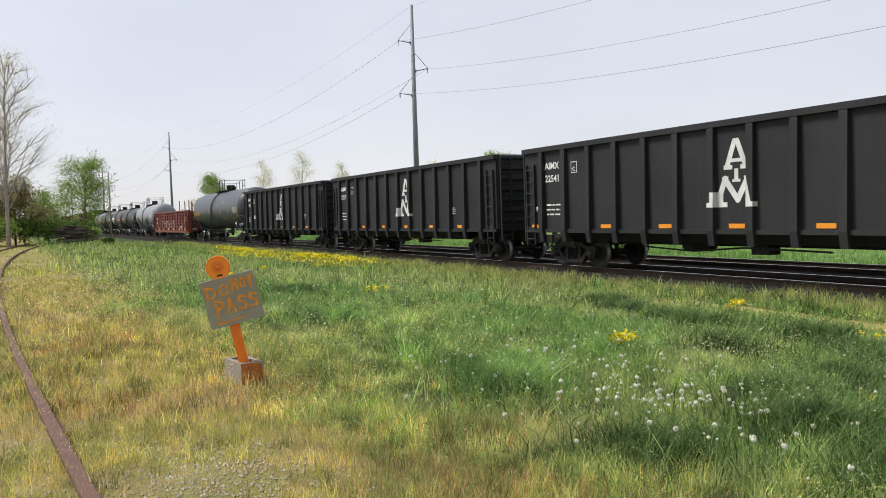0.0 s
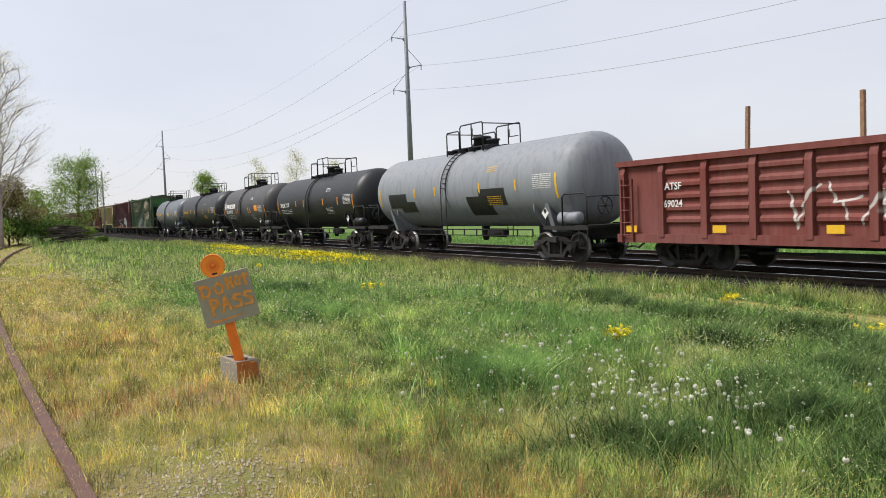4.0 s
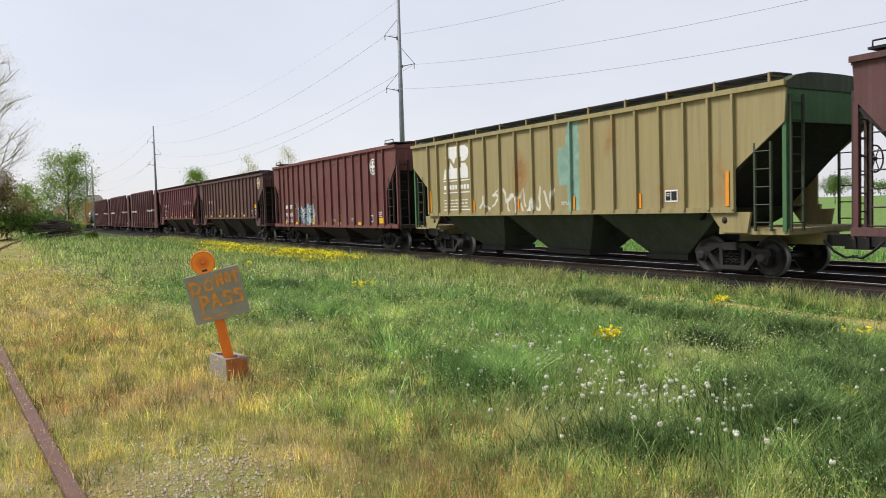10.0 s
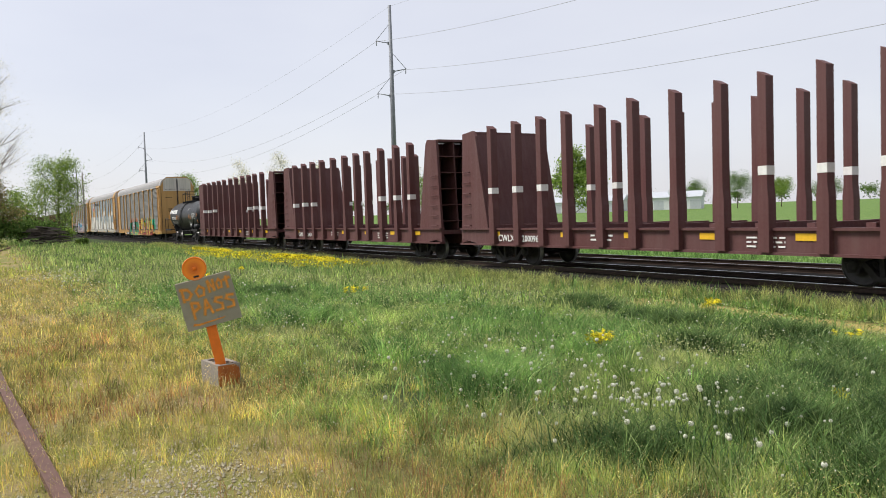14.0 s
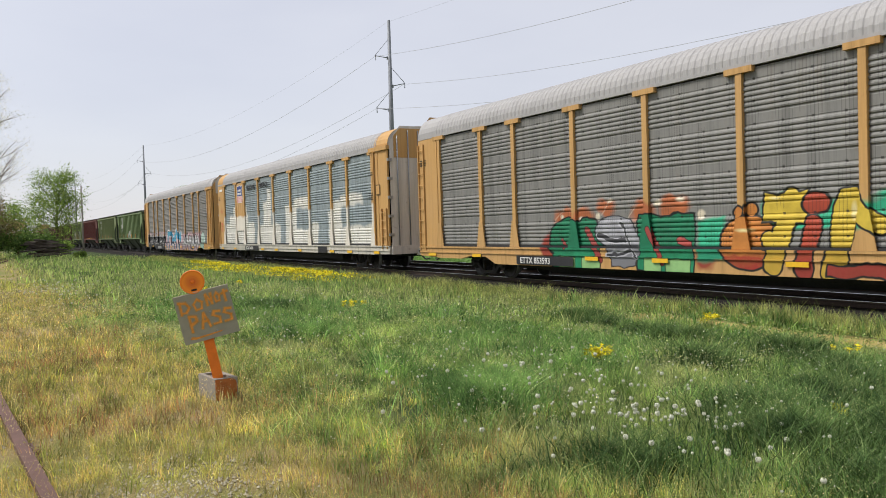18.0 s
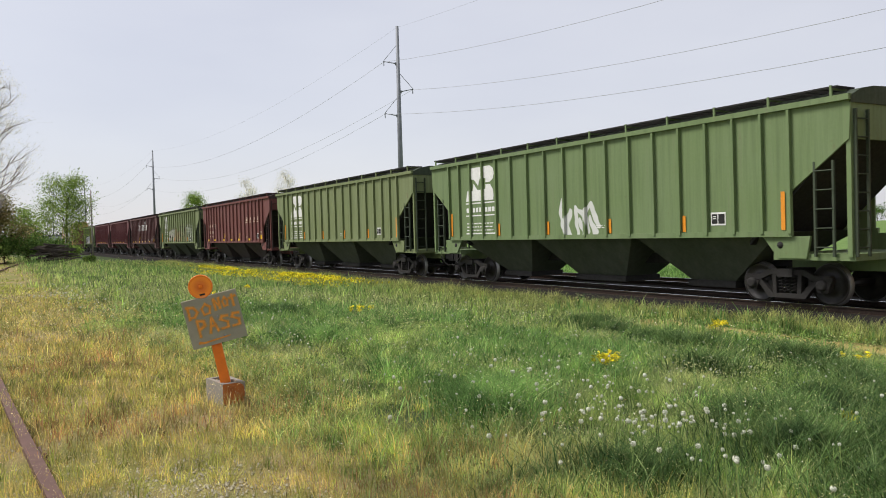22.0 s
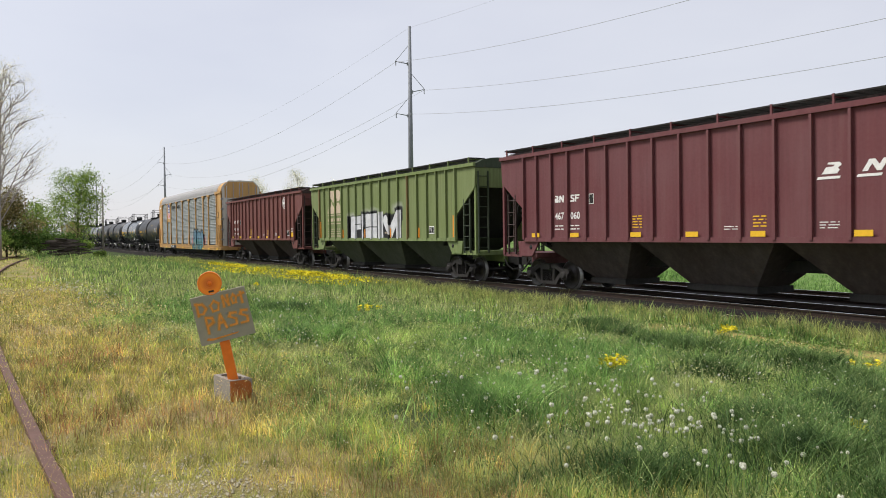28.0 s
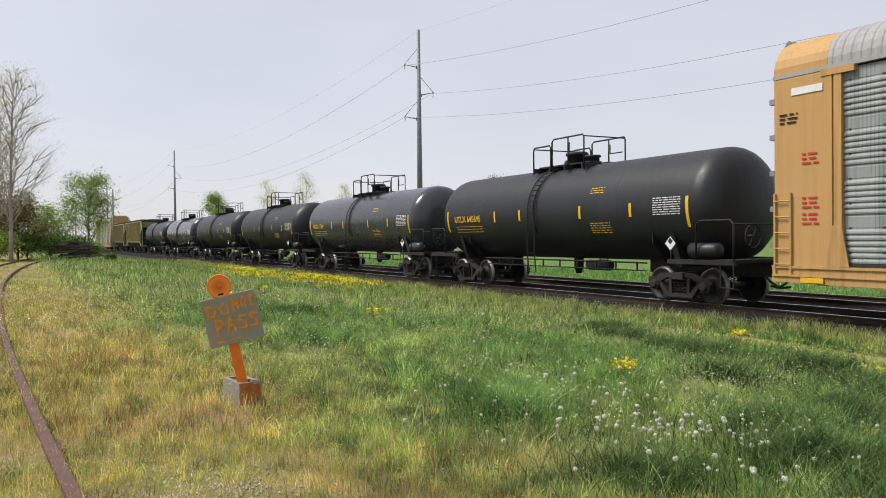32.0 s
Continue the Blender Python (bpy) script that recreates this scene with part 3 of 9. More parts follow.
def lattice(g, xs, ys, z0, z1, keep):
    """A flat grating in one piece: the cells that keep names, with their rims."""
    nx, ny = len(xs), len(ys)
    vs = [(x, y, z) for z in (z0, z1) for x in xs for y in ys]
    at = lambda i, j, k: (k * nx + i) * ny + j
    on = lambda i, j: 0 <= i < nx - 1 and 0 <= j < ny - 1 and keep(i, j)
    fs = []
    for i in range(nx - 1):
        for j in range(ny - 1):
            if not keep(i, j):
                continue
            c = [(i, j), (i + 1, j), (i + 1, j + 1), (i, j + 1)]
            fs.append(tuple(at(*p, 1) for p in c))
            fs.append(tuple(at(*p, 0) for p in c[::-1]))
            for k, (di, dj) in enumerate(((0, -1), (1, 0), (0, 1), (-1, 0))):
                if not on(i + di, j + dj):
                    p, q = c[k], c[(k + 1) % 4]
                    fs.append((at(*p, 0), at(*q, 0), at(*q, 1), at(*p, 1)))
    return g.add(vs, fs)


def covered_hopper(left, right, body, label, low=False, top=4.33, under=None, ends=None, nribs=14, runner=True, warm=True):
    """Ribbed grain hopper. low: sides that reach down to the sill; else hopper slopes show under them."""
    c, s, L = new_car("covered_hopper", left, right, label, "covered hopper", "freight cars of the train")
    h = L / 2
    sill = 1.10 if low else 1.60
    under = under or UNDER
    ends = ends or body
    shade_toned = DARKRED if body is not None and warm else DARKGREEN
    cut, cz = (1.05, 3.62) if low else (1.75, 3.50)
    eave = top

    def side(g, sg):
        y0, y1 = (-1.58, -1.53) if sg < 0 else (1.53, 1.58)
        zc = sill + 0.90 if not low else sill + 1.54
        if low:
            poly = [(-h + cut, sill), (h - cut, sill), (h - cut, zc), (h - 0.10, cz + 0.1), (h - 0.02, eave), (-h + 0.02, eave), (-h + 0.10, cz + 0.1), (-h + cut, zc)]
        else:
            poly = [(-h + cut - 0.35, sill), (h - cut + 0.35, sill), (h - cut + 0.35, zc), (h - 0.05, cz), (h, eave), (-h, eave), (-h + 0.05, cz), (-h + cut - 0.35, zc)]
        g.prism(poly, y0, y1)
        return g
    for sg in (-1, 1):
        part("side_sheet", kept(("side_sheet", round(L, 2), low, top, sg), lambda g: side(g, sg)), body, c)
    inner = h - cut + (0.37 if not low else -0.18)
    RIBS[c.name] = rib_places(inner, nribs)
    rib = kept(("rib", low, top), lambda g: g.prism([(-0.04, sill), (0.04, sill), (0.03, eave - 0.06), (-0.03, eave - 0.06)], -0.09, 0.0))
    for k, x in enumerate(RIBS[c.name]):
        part("rib", rib, body, c, "", (x, -1.58, 0))
        if k % 2 == 0:
            part("rib", rib, body, c, "", Matrix.Translation((x, 1.58, 0)) @ Matrix.Rotation(math.pi, 4, "Z"))
    part("side_sill", kept(("side_sill", round(L, 2), low), lambda g: g.box(-h + cut - 0.4, h - cut + 0.4, -1.64, -1.56, sill - 0.07, sill + 0.06)
         .box(-h + cut - 0.4, h - cut + 0.4, 1.56, 1.64, sill - 0.07, sill + 0.06)), body, c)
    if low:
        seam = kept(("weld_seam", round(L, 2)), lambda g: g.prism([(-h + 1.2, 0.0), (h - 1.2, 0.0), (h - 1.2, 0.02), (-h + 1.2, 0.02)], -0.012, 0.0))
        part("weld_seam", seam, body, c, "", (0, -1.58, 2.62))
        part("weld_seam", seam, body, c, "", (0, -1.58, 4.20))
        part("end_sill", kept(("low_end_sill", round(L, 2)), lambda g: g.box(-h, -h + 1.1, -1.60, -1.50, sill - 0.07, sill + 0.10)), body, c)
        part("end_sill", kept(("low_end_sill_b", round(L, 2)), lambda g: g.box(h - 1.1, h, -1.60, -1.50, sill - 0.07, sill + 0.10)), body, c)
    part("top_chord", kept(("top_chord", round(L, 2), top), lambda g: g.box(-h, h, -1.66, -1.55, eave - 0.05, eave + 0.07).box(-h, h, 1.55, 1.66, eave - 0.05, eave + 0.07)), body, c)

    def roof(g):
        prof = [(-1.58 + 3.16 * k / 8, eave + 0.03 + (0.26 if runner else 0.11) * (1 - ((k - 4) / 4) ** (4 if runner else 2))) for k in range(9)]
        return g.sheet([[(x, y, z) for y, z in prof] for x in (-h, h)], True).prism(prof + [(1.58, eave - 0.1), (-1.58, eave - 0.1)], -h, -h + 0.03, "x").prism(prof + [(1.58, eave - 0.1), (-1.58, eave - 0.1)], h - 0.03, h, "x")
    # under running boards the roof's colour is darkened in place of their shade
    part("roof", kept(("roof", round(L, 2), top, runner), roof), shade_toned if runner else body, c, "roof, darkened as shade where running boards stand over it")

    def end_slope(g, sg):
        za, zb = (0.95, 3.55) if low else (1.35, 3.60)
        xa, xb = sg * (h - 2.5), sg * (h - 0.12)
        g.prism([(xa, za), (xb, zb), (xb - sg * 0.06, zb + 0.08), (xa, za + 0.1)], -1.53, 1.53)
        return g
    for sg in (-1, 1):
        # near-black colour adds the deep shade of the end recess to the grime
        part("slope_sheet", kept(("slope_sheet", round(L, 2), low, top, sg), lambda g: end_slope(g, sg)), UNDER, c, "slope sheet, dark with grime and painted-in recess shade")
        part("end_sheet", kept(("end_sheet", low, top, sg), lambda g: g.box(sg * 0.0 - 0.03, sg * 0.0 + 0.03, -1.53, 1.53, (3.50 if low else 3.50), eave + 0.02)), ends, c, "", (sg * (h - 0.06), 0, 0))
        # end frame: posts, platform and ladders
        ex = sg * (h - 0.08)
        part("end_platform", kept(("end_platform", sg, low), lambda g: g.box(min(0, sg * -1.9), max(0, sg * -1.9), -1.5, 1.5, 1.02, 1.16).box(min(0, sg * -2.3), max(0, sg * -2.3), -0.3, 0.3, 0.75, 1.05)), under if low else body, c, "", (sg * h, 0, 0))
        for y in (-1.5, 1.5):
            part("corner_post", kept(("corner_post", low), lambda g: g.box(-0.05, 0.05, -0.05, 0.05, 1.1, cz + 0.1)), ends, c, "", (ex, y, 0))
        part("end_ladder", ladder(3.0, 0.42, 8, "x"), shade_toned, c, "", (sg * (h + 0.02), -1.46, 0.95 if low else 1.1))
        part("end_ladder", ladder(3.0, 0.42, 8, "x"), shade_toned, c, "", (sg * (h + 0.02), 1.04, 0.95 if low else 1.1))
        lx = sg * (h - 0.62) - 0.21
        for y in (-1.56, 1.56):
            part("side_ladder", ladder(2.0 if not low else 2.2, 0.42, 5 if not low else 6), shade_toned, c, "", (lx, y, 1.10 if not low else 1.05))
        coupler_at(c, sg * (h - 0.05), sg)
        if not low:
            def knee(g):
                pol = [(sg * (h - 2.12), 1.54), (sg * (h - 0.95), 1.54), (sg * (h - 1.05), 1.06), (sg * (h - 1.74), 1.06)]
                return g.prism(pol, -0.035, 0.035)
            for y in (-1.535, 1.535):
                part("bolster_web", kept(("bolster_web", round(L, 2), sg), knee), body, c, "", (0, y, 0))
                # web is uncut: a dark disc gives the hole's shaded inside
                part("web_hole", kept(("web_hole",), lambda g: g.lathe([(-0.008, 0.075), (0.008, 0.075)], 16, "y")), UNDER, c, "dark disc standing in for the shaded round lightening hole", (sg * (h - 1.68), y + (-0.034 if y < 0 else 0.034), 1.35))
    part("brake_wheel", kept(("brake_wheel",), brake_wheel), UNDER, c, "", (-h - 0.12, -0.55, 2.6))
    # hopper bays
    nb = 3
    span = 2 * (h - 1.75)
    w = span / nb
    ztop = sill + 0.03

    def bay(g, k):
        b2 = 0.95 if low else 1.05
        b1, b2 = (0.35 if k == 0 else b2), (0.35 if k == nb - 1 else b2)
        vs = []
        ya = 1.52
        for x, y, z in ((-w / 2, ya, ztop), (w / 2, ya, ztop), (b2, 0.6, 0.42), (-b1, 0.6, 0.42)):
            vs.append((x, y, z))
        vs = [(x, -y, z) for x, y, z in vs] + vs
        g.add(vs, [(0, 3, 2, 1), (4, 5, 6, 7), (0, 1, 5, 4), (3, 7, 6, 2), (0, 4, 7, 3), (1, 2, 6, 5)])
        return g
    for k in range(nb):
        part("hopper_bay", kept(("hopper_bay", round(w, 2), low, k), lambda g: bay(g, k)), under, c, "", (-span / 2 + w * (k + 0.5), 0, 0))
        e1, e2 = (0.35 if k == 0 else 0.95 if low else 1.05), (0.35 if k == nb - 1 else 0.95 if low else 1.05)
        part("outlet_gate", kept(("outlet_gate", e1, e2), lambda g: g.box(-e1 - 0.06, e2 + 0.06, -0.68, 0.68, 0.26, 0.425)), UNDER, c, "", (-span / 2 + w * (k + 0.5), 0, 0))
    part("centre_sill", kept(("centre_sill", round(L, 2)), lambda g: g.box(-h + 0.3, h - 0.3, -0.22, 0.22, 0.80, 1.08)), UNDER, c)
    for sg in (-1, 1):
        truck(c, sg * (h - 1.9), s)
    if runner:
        def board(g):
            n = 48
            xs = sorted([-h + 0.3 + (2 * h - 0.6) * k / n + d for k in range(n + 1) for d in (-0.02, 0.02)])
            ys = sorted([-0.30 + 0.60 * k / 8 + d for k in range(9) for d in (-0.020, 0.020)])
            return lattice(g, xs, ys, 0, 0.035, lambda i, j: i % 2 == 0 or j % 2 == 0)
        for sg in (-1, 1):
            part("running_board", kept(("running_board", round(L, 2)), board), UNDER, c, "open steel grating", (0, sg * 1.30, eave + 0.24))
        st = kept(("board_bracket", top), lambda g: g.box(-0.025, 0.025, -0.02, 0.02, eave, eave + 0.29).box(-0.02, 0.02, 0.0, 0.75, eave + 0.20, eave + 0.235))
        for k in range(12):
            part("board_bracket", st, body, c, "", (-h + 0.4 + (2 * h - 0.8) * k / 11, -1.61, 0))
    else:
        for sg in (-1, 1):
            part("roof_walk", kept(("roof_walk", top), lambda g: g.box(-0.5, 0.5, -1.5, 1.5, eave + 0.16, eave + 0.21).tube([(-0.4, -1.5, eave + 0.2), (-0.4, -1.5, eave + 0.32), (0.4, -1.5, eave + 0.32), (0.4, -1.5, eave + 0.2)], 0.02, 5)), UNDER, c, "", (sg * (h - 0.8), 0, 0))

    def hatches(g):
        g.box(-h + 1.2, h - 1.2, -0.35, 0.35, eave + 0.10, eave + 0.34)
        return g
    part("hatch_trough", kept(("hatch_trough", round(L, 2), top), hatches), ends, c)
    return c, h, sill


def tank_car(left, right, shell, label, radius=1.52, zc=2.62, head=0.75, rail=None, mid_x=0.0):
    """Tank with rounded heads on stub sills, saddles, top platform with a guard rail round the manway."""
    c, s, L = new_car("tank_car", left, right, label, "tank car", "freight cars of the train")
    h = L / 2
    rail = rail or BLACK
    r = radius

    def shell_mesh(g):
        prof = [(-h + head * (1 - math.cos(a * math.pi / 16)), max(0.02, r * math.sin(a * math.pi / 16) ** 0.75)) for a in range(9)]
        prof = prof[:-1] + [(-h + head, r), (-h + head + 0.05, r), (-h * 0.5 - 0.05, r), (-h * 0.5, r), (-h * 0.5 + 0.015, r + 0.003), (-h * 0.5 + 0.03, r), (-h * 0.5 + 0.08, r), (0.0, r), (h * 0.5 - 0.08, r), (h * 0.5 - 0.03, r), (h * 0.5 - 0.015, r + 0.003), (h * 0.5, r), (h * 0.5 + 0.05, r), (h - head - 0.05, r), (h - head, r)] + [(-a, b) for a, b in prof[:-1]][::-1]
        return g.lathe(prof, 48, "x", (0, 0, zc))
    part("tank", kept(("tank", round(L, 2), r, zc), shell_mesh), shell, c)

    def band(g):
        n = 36
        rows = []
        for i in range(n + 1):
            a = math.pi * (-0.15 + 1.3 * i / n)
            rows.append([(x, rr * math.cos(a), zc + rr * math.sin(a)) for x, rr in ((-0.09, r), (-0.09, r + 0.035), (0.09, r + 0.035), (0.09, r))])
        return g.sheet(rows)
    part("tank_band", kept(("tank_band", r, zc), band), shell, c, "", (mid_x - 0.55, 0, 0))
    top = zc + r

    # platform, rail and manway
    for y in (-0.62, 0.14):
        part("walkway", kept(("walkway", top), lambda g: g.box(-1.35, 1.35, 0, 0.48, top + 0.02, top + 0.07)), rail, c, "", (mid_x, y, 0))
    for x in (-1.3, -0.4, 0.4, 1.3):
        part("platform_bearer", kept(("platform_bearer", top), lambda g: g.box(-0.03, 0.03, -0.9, 0.9, top - 0.14, top + 0.018)), rail, c, "", (mid_x + x, 0, 0))

    def guard(g):
        for y in (-0.85, 0.85):
            a, b = top - 0.2, top + 0.72
            g.tube([(-1.35, y, a), (-1.35, y, b - 0.1), (-1.28, y, b), (-0.45, y, b), (-0.38, y, b - 0.08), (-0.38, y, a + 0.2)], 0.026, 6)
            g.tube([(-0.30, y, a + 0.2), (-0.30, y, b + 0.1), (-0.2, y, b + 0.18), (0.55, y, b + 0.18), (1.30, y, b + 0.18), (1.35, y, b + 0.1), (1.35, y, a)], 0.026, 6)
            g.tube([(0.55, y, a + 0.1), (0.55, y, b + 0.18)], 0.026, 6)
            g.tube([(0.62, y, b + 0.0), (0.62, y, b - 0.3), (1.2, y, b - 0.3)], 0.02, 6)
        g.tube([(-1.35, -0.85, top + 0.68), (-1.35, 0.85, top + 0.68)], 0.022, 6)
        g.tube([(1.35, -0.85, top + 0.85), (1.35, 0.85, top + 0.85)], 0.022, 6)
        return g
    part("guard_rail", kept(("guard_rail", top), guard), rail, c, "", (mid_x, 0, 0))
    part("manway", kept(("manway", top), lambda g: g.lathe([(top - 0.2, 0.33), (top + 0.38, 0.33), (top + 0.38, 0.38), (top + 0.46, 0.38), (top + 0.50, 0.30)], 20, "z")), rail, c, "", (mid_x - 0.05, 0, 0))
    part("valve_housing", kept(("valve_housing", top), lambda g: g.lathe([(top - 0.1, 0.22), (top + 0.24, 0.22), (top + 0.26, 0.28), (top + 0.32, 0.26)], 14, "z")), rail, c, "", (mid_x + 0.75, 0, 0))
    part("vent_valve", kept(("vent_valve", top), lambda g: g.lathe([(top - 0.1, 0.10), (top + 0.2, 0.10), (top + 0.28, 0.05)], 10, "z")), rail, c, "", (mid_x - 0.6, 0, 0))

    def side_steps(g):
        pts = lambda x: [(x, -(r + 0.05) * math.cos(a), zc + (r + 0.05) * math.sin(a)) for a in [math.radians(d) for d in range(78, -6, -7)]] + [(x, -r - 0.06, 1.25), (x, -1.52, 0.62)]
        A, B = pts(-0.2), pts(0.2)
        g.tube(A, 0.022, 5)
        g.tube(B, 0.022, 5)
        for k in range(1, len(A)):
            g.tube([A[k], B[k]], 0.014, 4)
        g.tube([(-0.2, -1.52, 0.95), (0.2, -1.52, 0.95)], 0.014, 4)
        return g
    part("side_ladder", kept(("tank_ladder", r, zc), side_steps), rail, c, "", (mid_x - 0.55, 0, 0))
    part("side_ladder", kept(("tank_ladder", r, zc), side_steps), rail, c, "", Matrix.Translation((mid_x - 0.55, 0, 0)) @ Matrix.Rotation(math.pi, 4, "Z"))

    for sg in (-1, 1):
        def stub(g):
            g.box(min(sg * (h - 3.6), sg * (h + 0.62)), max(sg * (h - 3.6), sg * (h + 0.62)), -0.2, 0.2, 0.72, 1.12)
            g.box(min(sg * (h - 0.1), sg * (h + 0.62)), max(sg * (h - 0.1), sg * (h + 0.62)), -1.45, 1.45, 1.10, 1.18)
            g.box(min(sg * (h - 1.6), sg * (h + 0.6)), max(sg * (h - 1.6), sg * (h + 0.6)), -1.52, -1.40, 1.05, 1.17)
            g.box(min(sg * (h - 1.6), sg * (h + 0.6)), max(sg * (h - 1.6), sg * (h + 0.6)), 1.40, 1.52, 1.05, 1.17)
            return g
        part("stub_sill", kept(("stub_sill", round(L, 2), sg), stub), UNDER, c)

        def saddle(g):
            n = 14
            arc = [(rr * math.sin(a), zc - rr * math.cos(a)) for a, rr in [(math.radians(-62 + 124 * k / n), r + 0.02) for k in range(n + 1)]]
            g.prism(arc + [(1.05, 0.95), (-1.05, 0.95)], sg * (h - 1.62) - 0.10, sg * (h - 1.62) + 0.10, "x")
            g.prism(arc + [(1.35, zc - 1.0), (0.9, 1.05), (-0.9, 1.05), (-1.35, zc - 1.0)], sg * (h - 2.3) - 0.02, sg * (h - 2.3) + 0.02, "x")
            return g
        part("saddle", kept(("saddle", round(L, 2), r, zc, sg), saddle), shell, c)

        def end_rail(g):
            x0, x1 = sg * (h - 0.62), sg * (h + 0.55)
            for y in (-1.5, 1.5):
                g.tube([(x0, y, 1.12), (x0, y, 2.05), (x0 + sg * 0.12, y, 2.15), (x1 - sg * 0.1, y, 2.15), (x1, y, 2.05), (x1, y, 1.12)], 0.026, 6)
                g.tube([(x1, y, 1.15), (x1, y, 0.5), (x1 - sg * 0.4, y, 0.5), (x1 - sg * 0.4, y, 1.15)], 0.02, 5)
            g.tube([(x1, -1.5, 2.05), (x1, 1.5, 2.05)], 0.022, 6)
            return g
        part("end_rail", kept(("end_rail", round(L, 2), sg), end_rail), rail, c)
        coupler_at(c, sg * (h + 0.35), sg)
        truck(c, sg * (h - 1.62), s)

    def piping(g):
        a, b = -h + 2.9, h - 2.9
        g.tube([(a, -1.0, 1.02), (b, -1.0, 1.02)], 0.025, 6)
        g.tube([(a, -1.0, 0.80), (b, -1.0, 0.80)], 0.018, 6)
        k = a
        while k < b:
            g.box(k - 0.02, k + 0.02, -1.02, -0.98, 0.80, 1.05)
            k += 0.9
        g.lathe([(0.55, 0.10), (0.75, 0.16), (1.15, 0.16)], 12, "z")
        g.lathe([(-0.5, 0.16), (0.5, 0.16)], 12, "x", (1.7, -0.55, 0.88))
        return g
    part("bottom_piping", kept(("bottom_piping", round(L, 2)), piping), UNDER, c)
    part("brake_wheel", kept(("brake_wheel",), brake_wheel), UNDER, c, "", (h + 0.5, -0.75, 1.75))
    return c, h, lambda z: -math.sqrt(max(0.01, r * r - (z - zc) ** 2)) - 0.006


def on_tank(car, name, x0, x1, z0, z1, r, zc, material, label=""):
    """A patch that lies on the tank's round side."""
    key = (name, round(x1 - x0, 3), round(z0, 3), round(z1, 3), r, zc)

    def make(g):
        n = 6
        rows = []
        for x in (0, x1 - x0):
            row = []
            for k in range(n + 1):
                z = z0 + (z1 - z0) * k / n
                row.append((x, -math.sqrt(max(0.0, (r + 0.007) ** 2 - (z - zc) ** 2)), z))
            rows.append(row)
        return g.sheet(rows)
    return part(name, kept(key, make), material, car, label, (x0, 0, 0))


def tank_text(car, text, size, x, z, r, zc, material, bold=0.012):
    y = -math.sqrt(max(0.01, r * r - (z - zc) ** 2))
    tilt = math.asin(max(-1, min(1, (z + size * 0.35 - zc) / r)))
    m = Matrix.Translation((x, y - 0.012 - 0.02 * size, z)) @ Matrix.Rotation(-tilt, 4, "X")
    part("lettering", lettering(text, size, bold), material, car, "", m)


def gondola_tall(left, right, body, label):
    """High black gondola with outside posts; hooked bottoms of the posts hang below the sill."""
    c, s, L = new_car("gondola_car", left, right, label, "gondola", "freight cars of the train")
    h = L / 2
    top, sill = 3.72, 1.16
    for sg in (-1, 1):
        part("side_sheet", kept(("gside", round(L, 2), sg), lambda g: g.box(-h, h, sg * 1.56 - 0.03, sg * 1.56 + 0.03, sill - 0.04, top)), body, c)
    post = kept(("gpost",), lambda g: g.prism([(0, sill - 0.34), (-0.10, sill - 0.34), (-0.16, sill + 0.02), (-0.11, top - 0.06), (0, top - 0.06)], -0.095, 0.095, "x"))
    n = 13
    for k in range(n):
        x = -h + 0.97 + (L - 1.94) * k / (n - 1)
        part("side_post", post, body, c, "", (x, -1.59, 0))
        part("side_post", post, body, c, "", Matrix.Translation((x, 1.59, 0)) @ Matrix.Rotation(math.pi, 4, "Z"))
    part("top_chord", kept(("gtop", round(L, 2)), lambda g: g.box(-h - 0.03, h + 0.03, -1.70, -1.52, top - 0.05, top + 0.10).box(-h - 0.03, h + 0.03, 1.52, 1.70, top - 0.05, top + 0.10)
         .box(-h - 0.03, -h + 0.12, -1.52, 1.52, top - 0.05, top + 0.10).box(h - 0.12, h + 0.03, -1.52, 1.52, top - 0.05, top + 0.10)), body, c)
    part("side_sill", kept(("gsill", round(L, 2)), lambda g: g.box(-h, h, -1.66, -1.53, sill - 0.06, sill + 0.05).box(-h, h, 1.53, 1.66, sill - 0.06, sill + 0.05)), body, c)
    part("floor_pan", kept(("gfloor", round(L, 2)), lambda g: g.box(-h, h, -1.53, 1.53, sill - 0.04, sill + 0.03)), body, c)
    for sg in (-1, 1):
        part("lower_skirt", kept(("gskirt", round(L, 2), sg), lambda g: g.prism([(sg * 1.56, sill - 0.06), (sg * 1.50, sill - 0.06), (sg * 1.20, sill - 0.32), (sg * 1.26, sill - 0.32)], -h + 2.9, h - 2.9, "x")), body, c)

    def end_wall(g, sg):
        return g.box(sg * h - 0.04, sg * h + 0.04, -1.53, 1.53, sill, top - 0.05)
    for sg in (-1, 1):
        for k in range(7):
            part("end_ridge", kept(("gridge", sg), lambda g: g.prism([(0, 0), (sg * 0.13, 0.05), (sg * 0.13, 0.15), (0, 0.2)], -1.45, 1.45)), body, c, "", (sg * h, 0, sill + 0.25 + k * 0.37))
        part("end_wall", kept(("gend", round(L, 2), sg), lambda g: end_wall(g, sg)), body, c)
        part("side_ladder", ladder(2.6, 0.42, 7), body, c, "", (sg * (h - 0.35) - 0.21, -1.64, 0.70))
        part("side_ladder", ladder(2.9, 0.42, 8), body, c, "", (sg * (h - 0.35) - 0.21, 1.64, 0.70))
        part("end_ladder", ladder(2.9, 0.42, 8, "x"), body, c, "", (sg * (h + 0.17), -1.5, 0.8))
        coupler_at(c, sg * (h - 0.05), sg)
        truck(c, sg * (h - 1.75), s)
    part("centre_sill", kept(("gcentre", round(L, 2)), lambda g: g.box(-h + 0.2, h - 0.2, -0.25, 0.25, 0.72, sill)), UNDER, c)
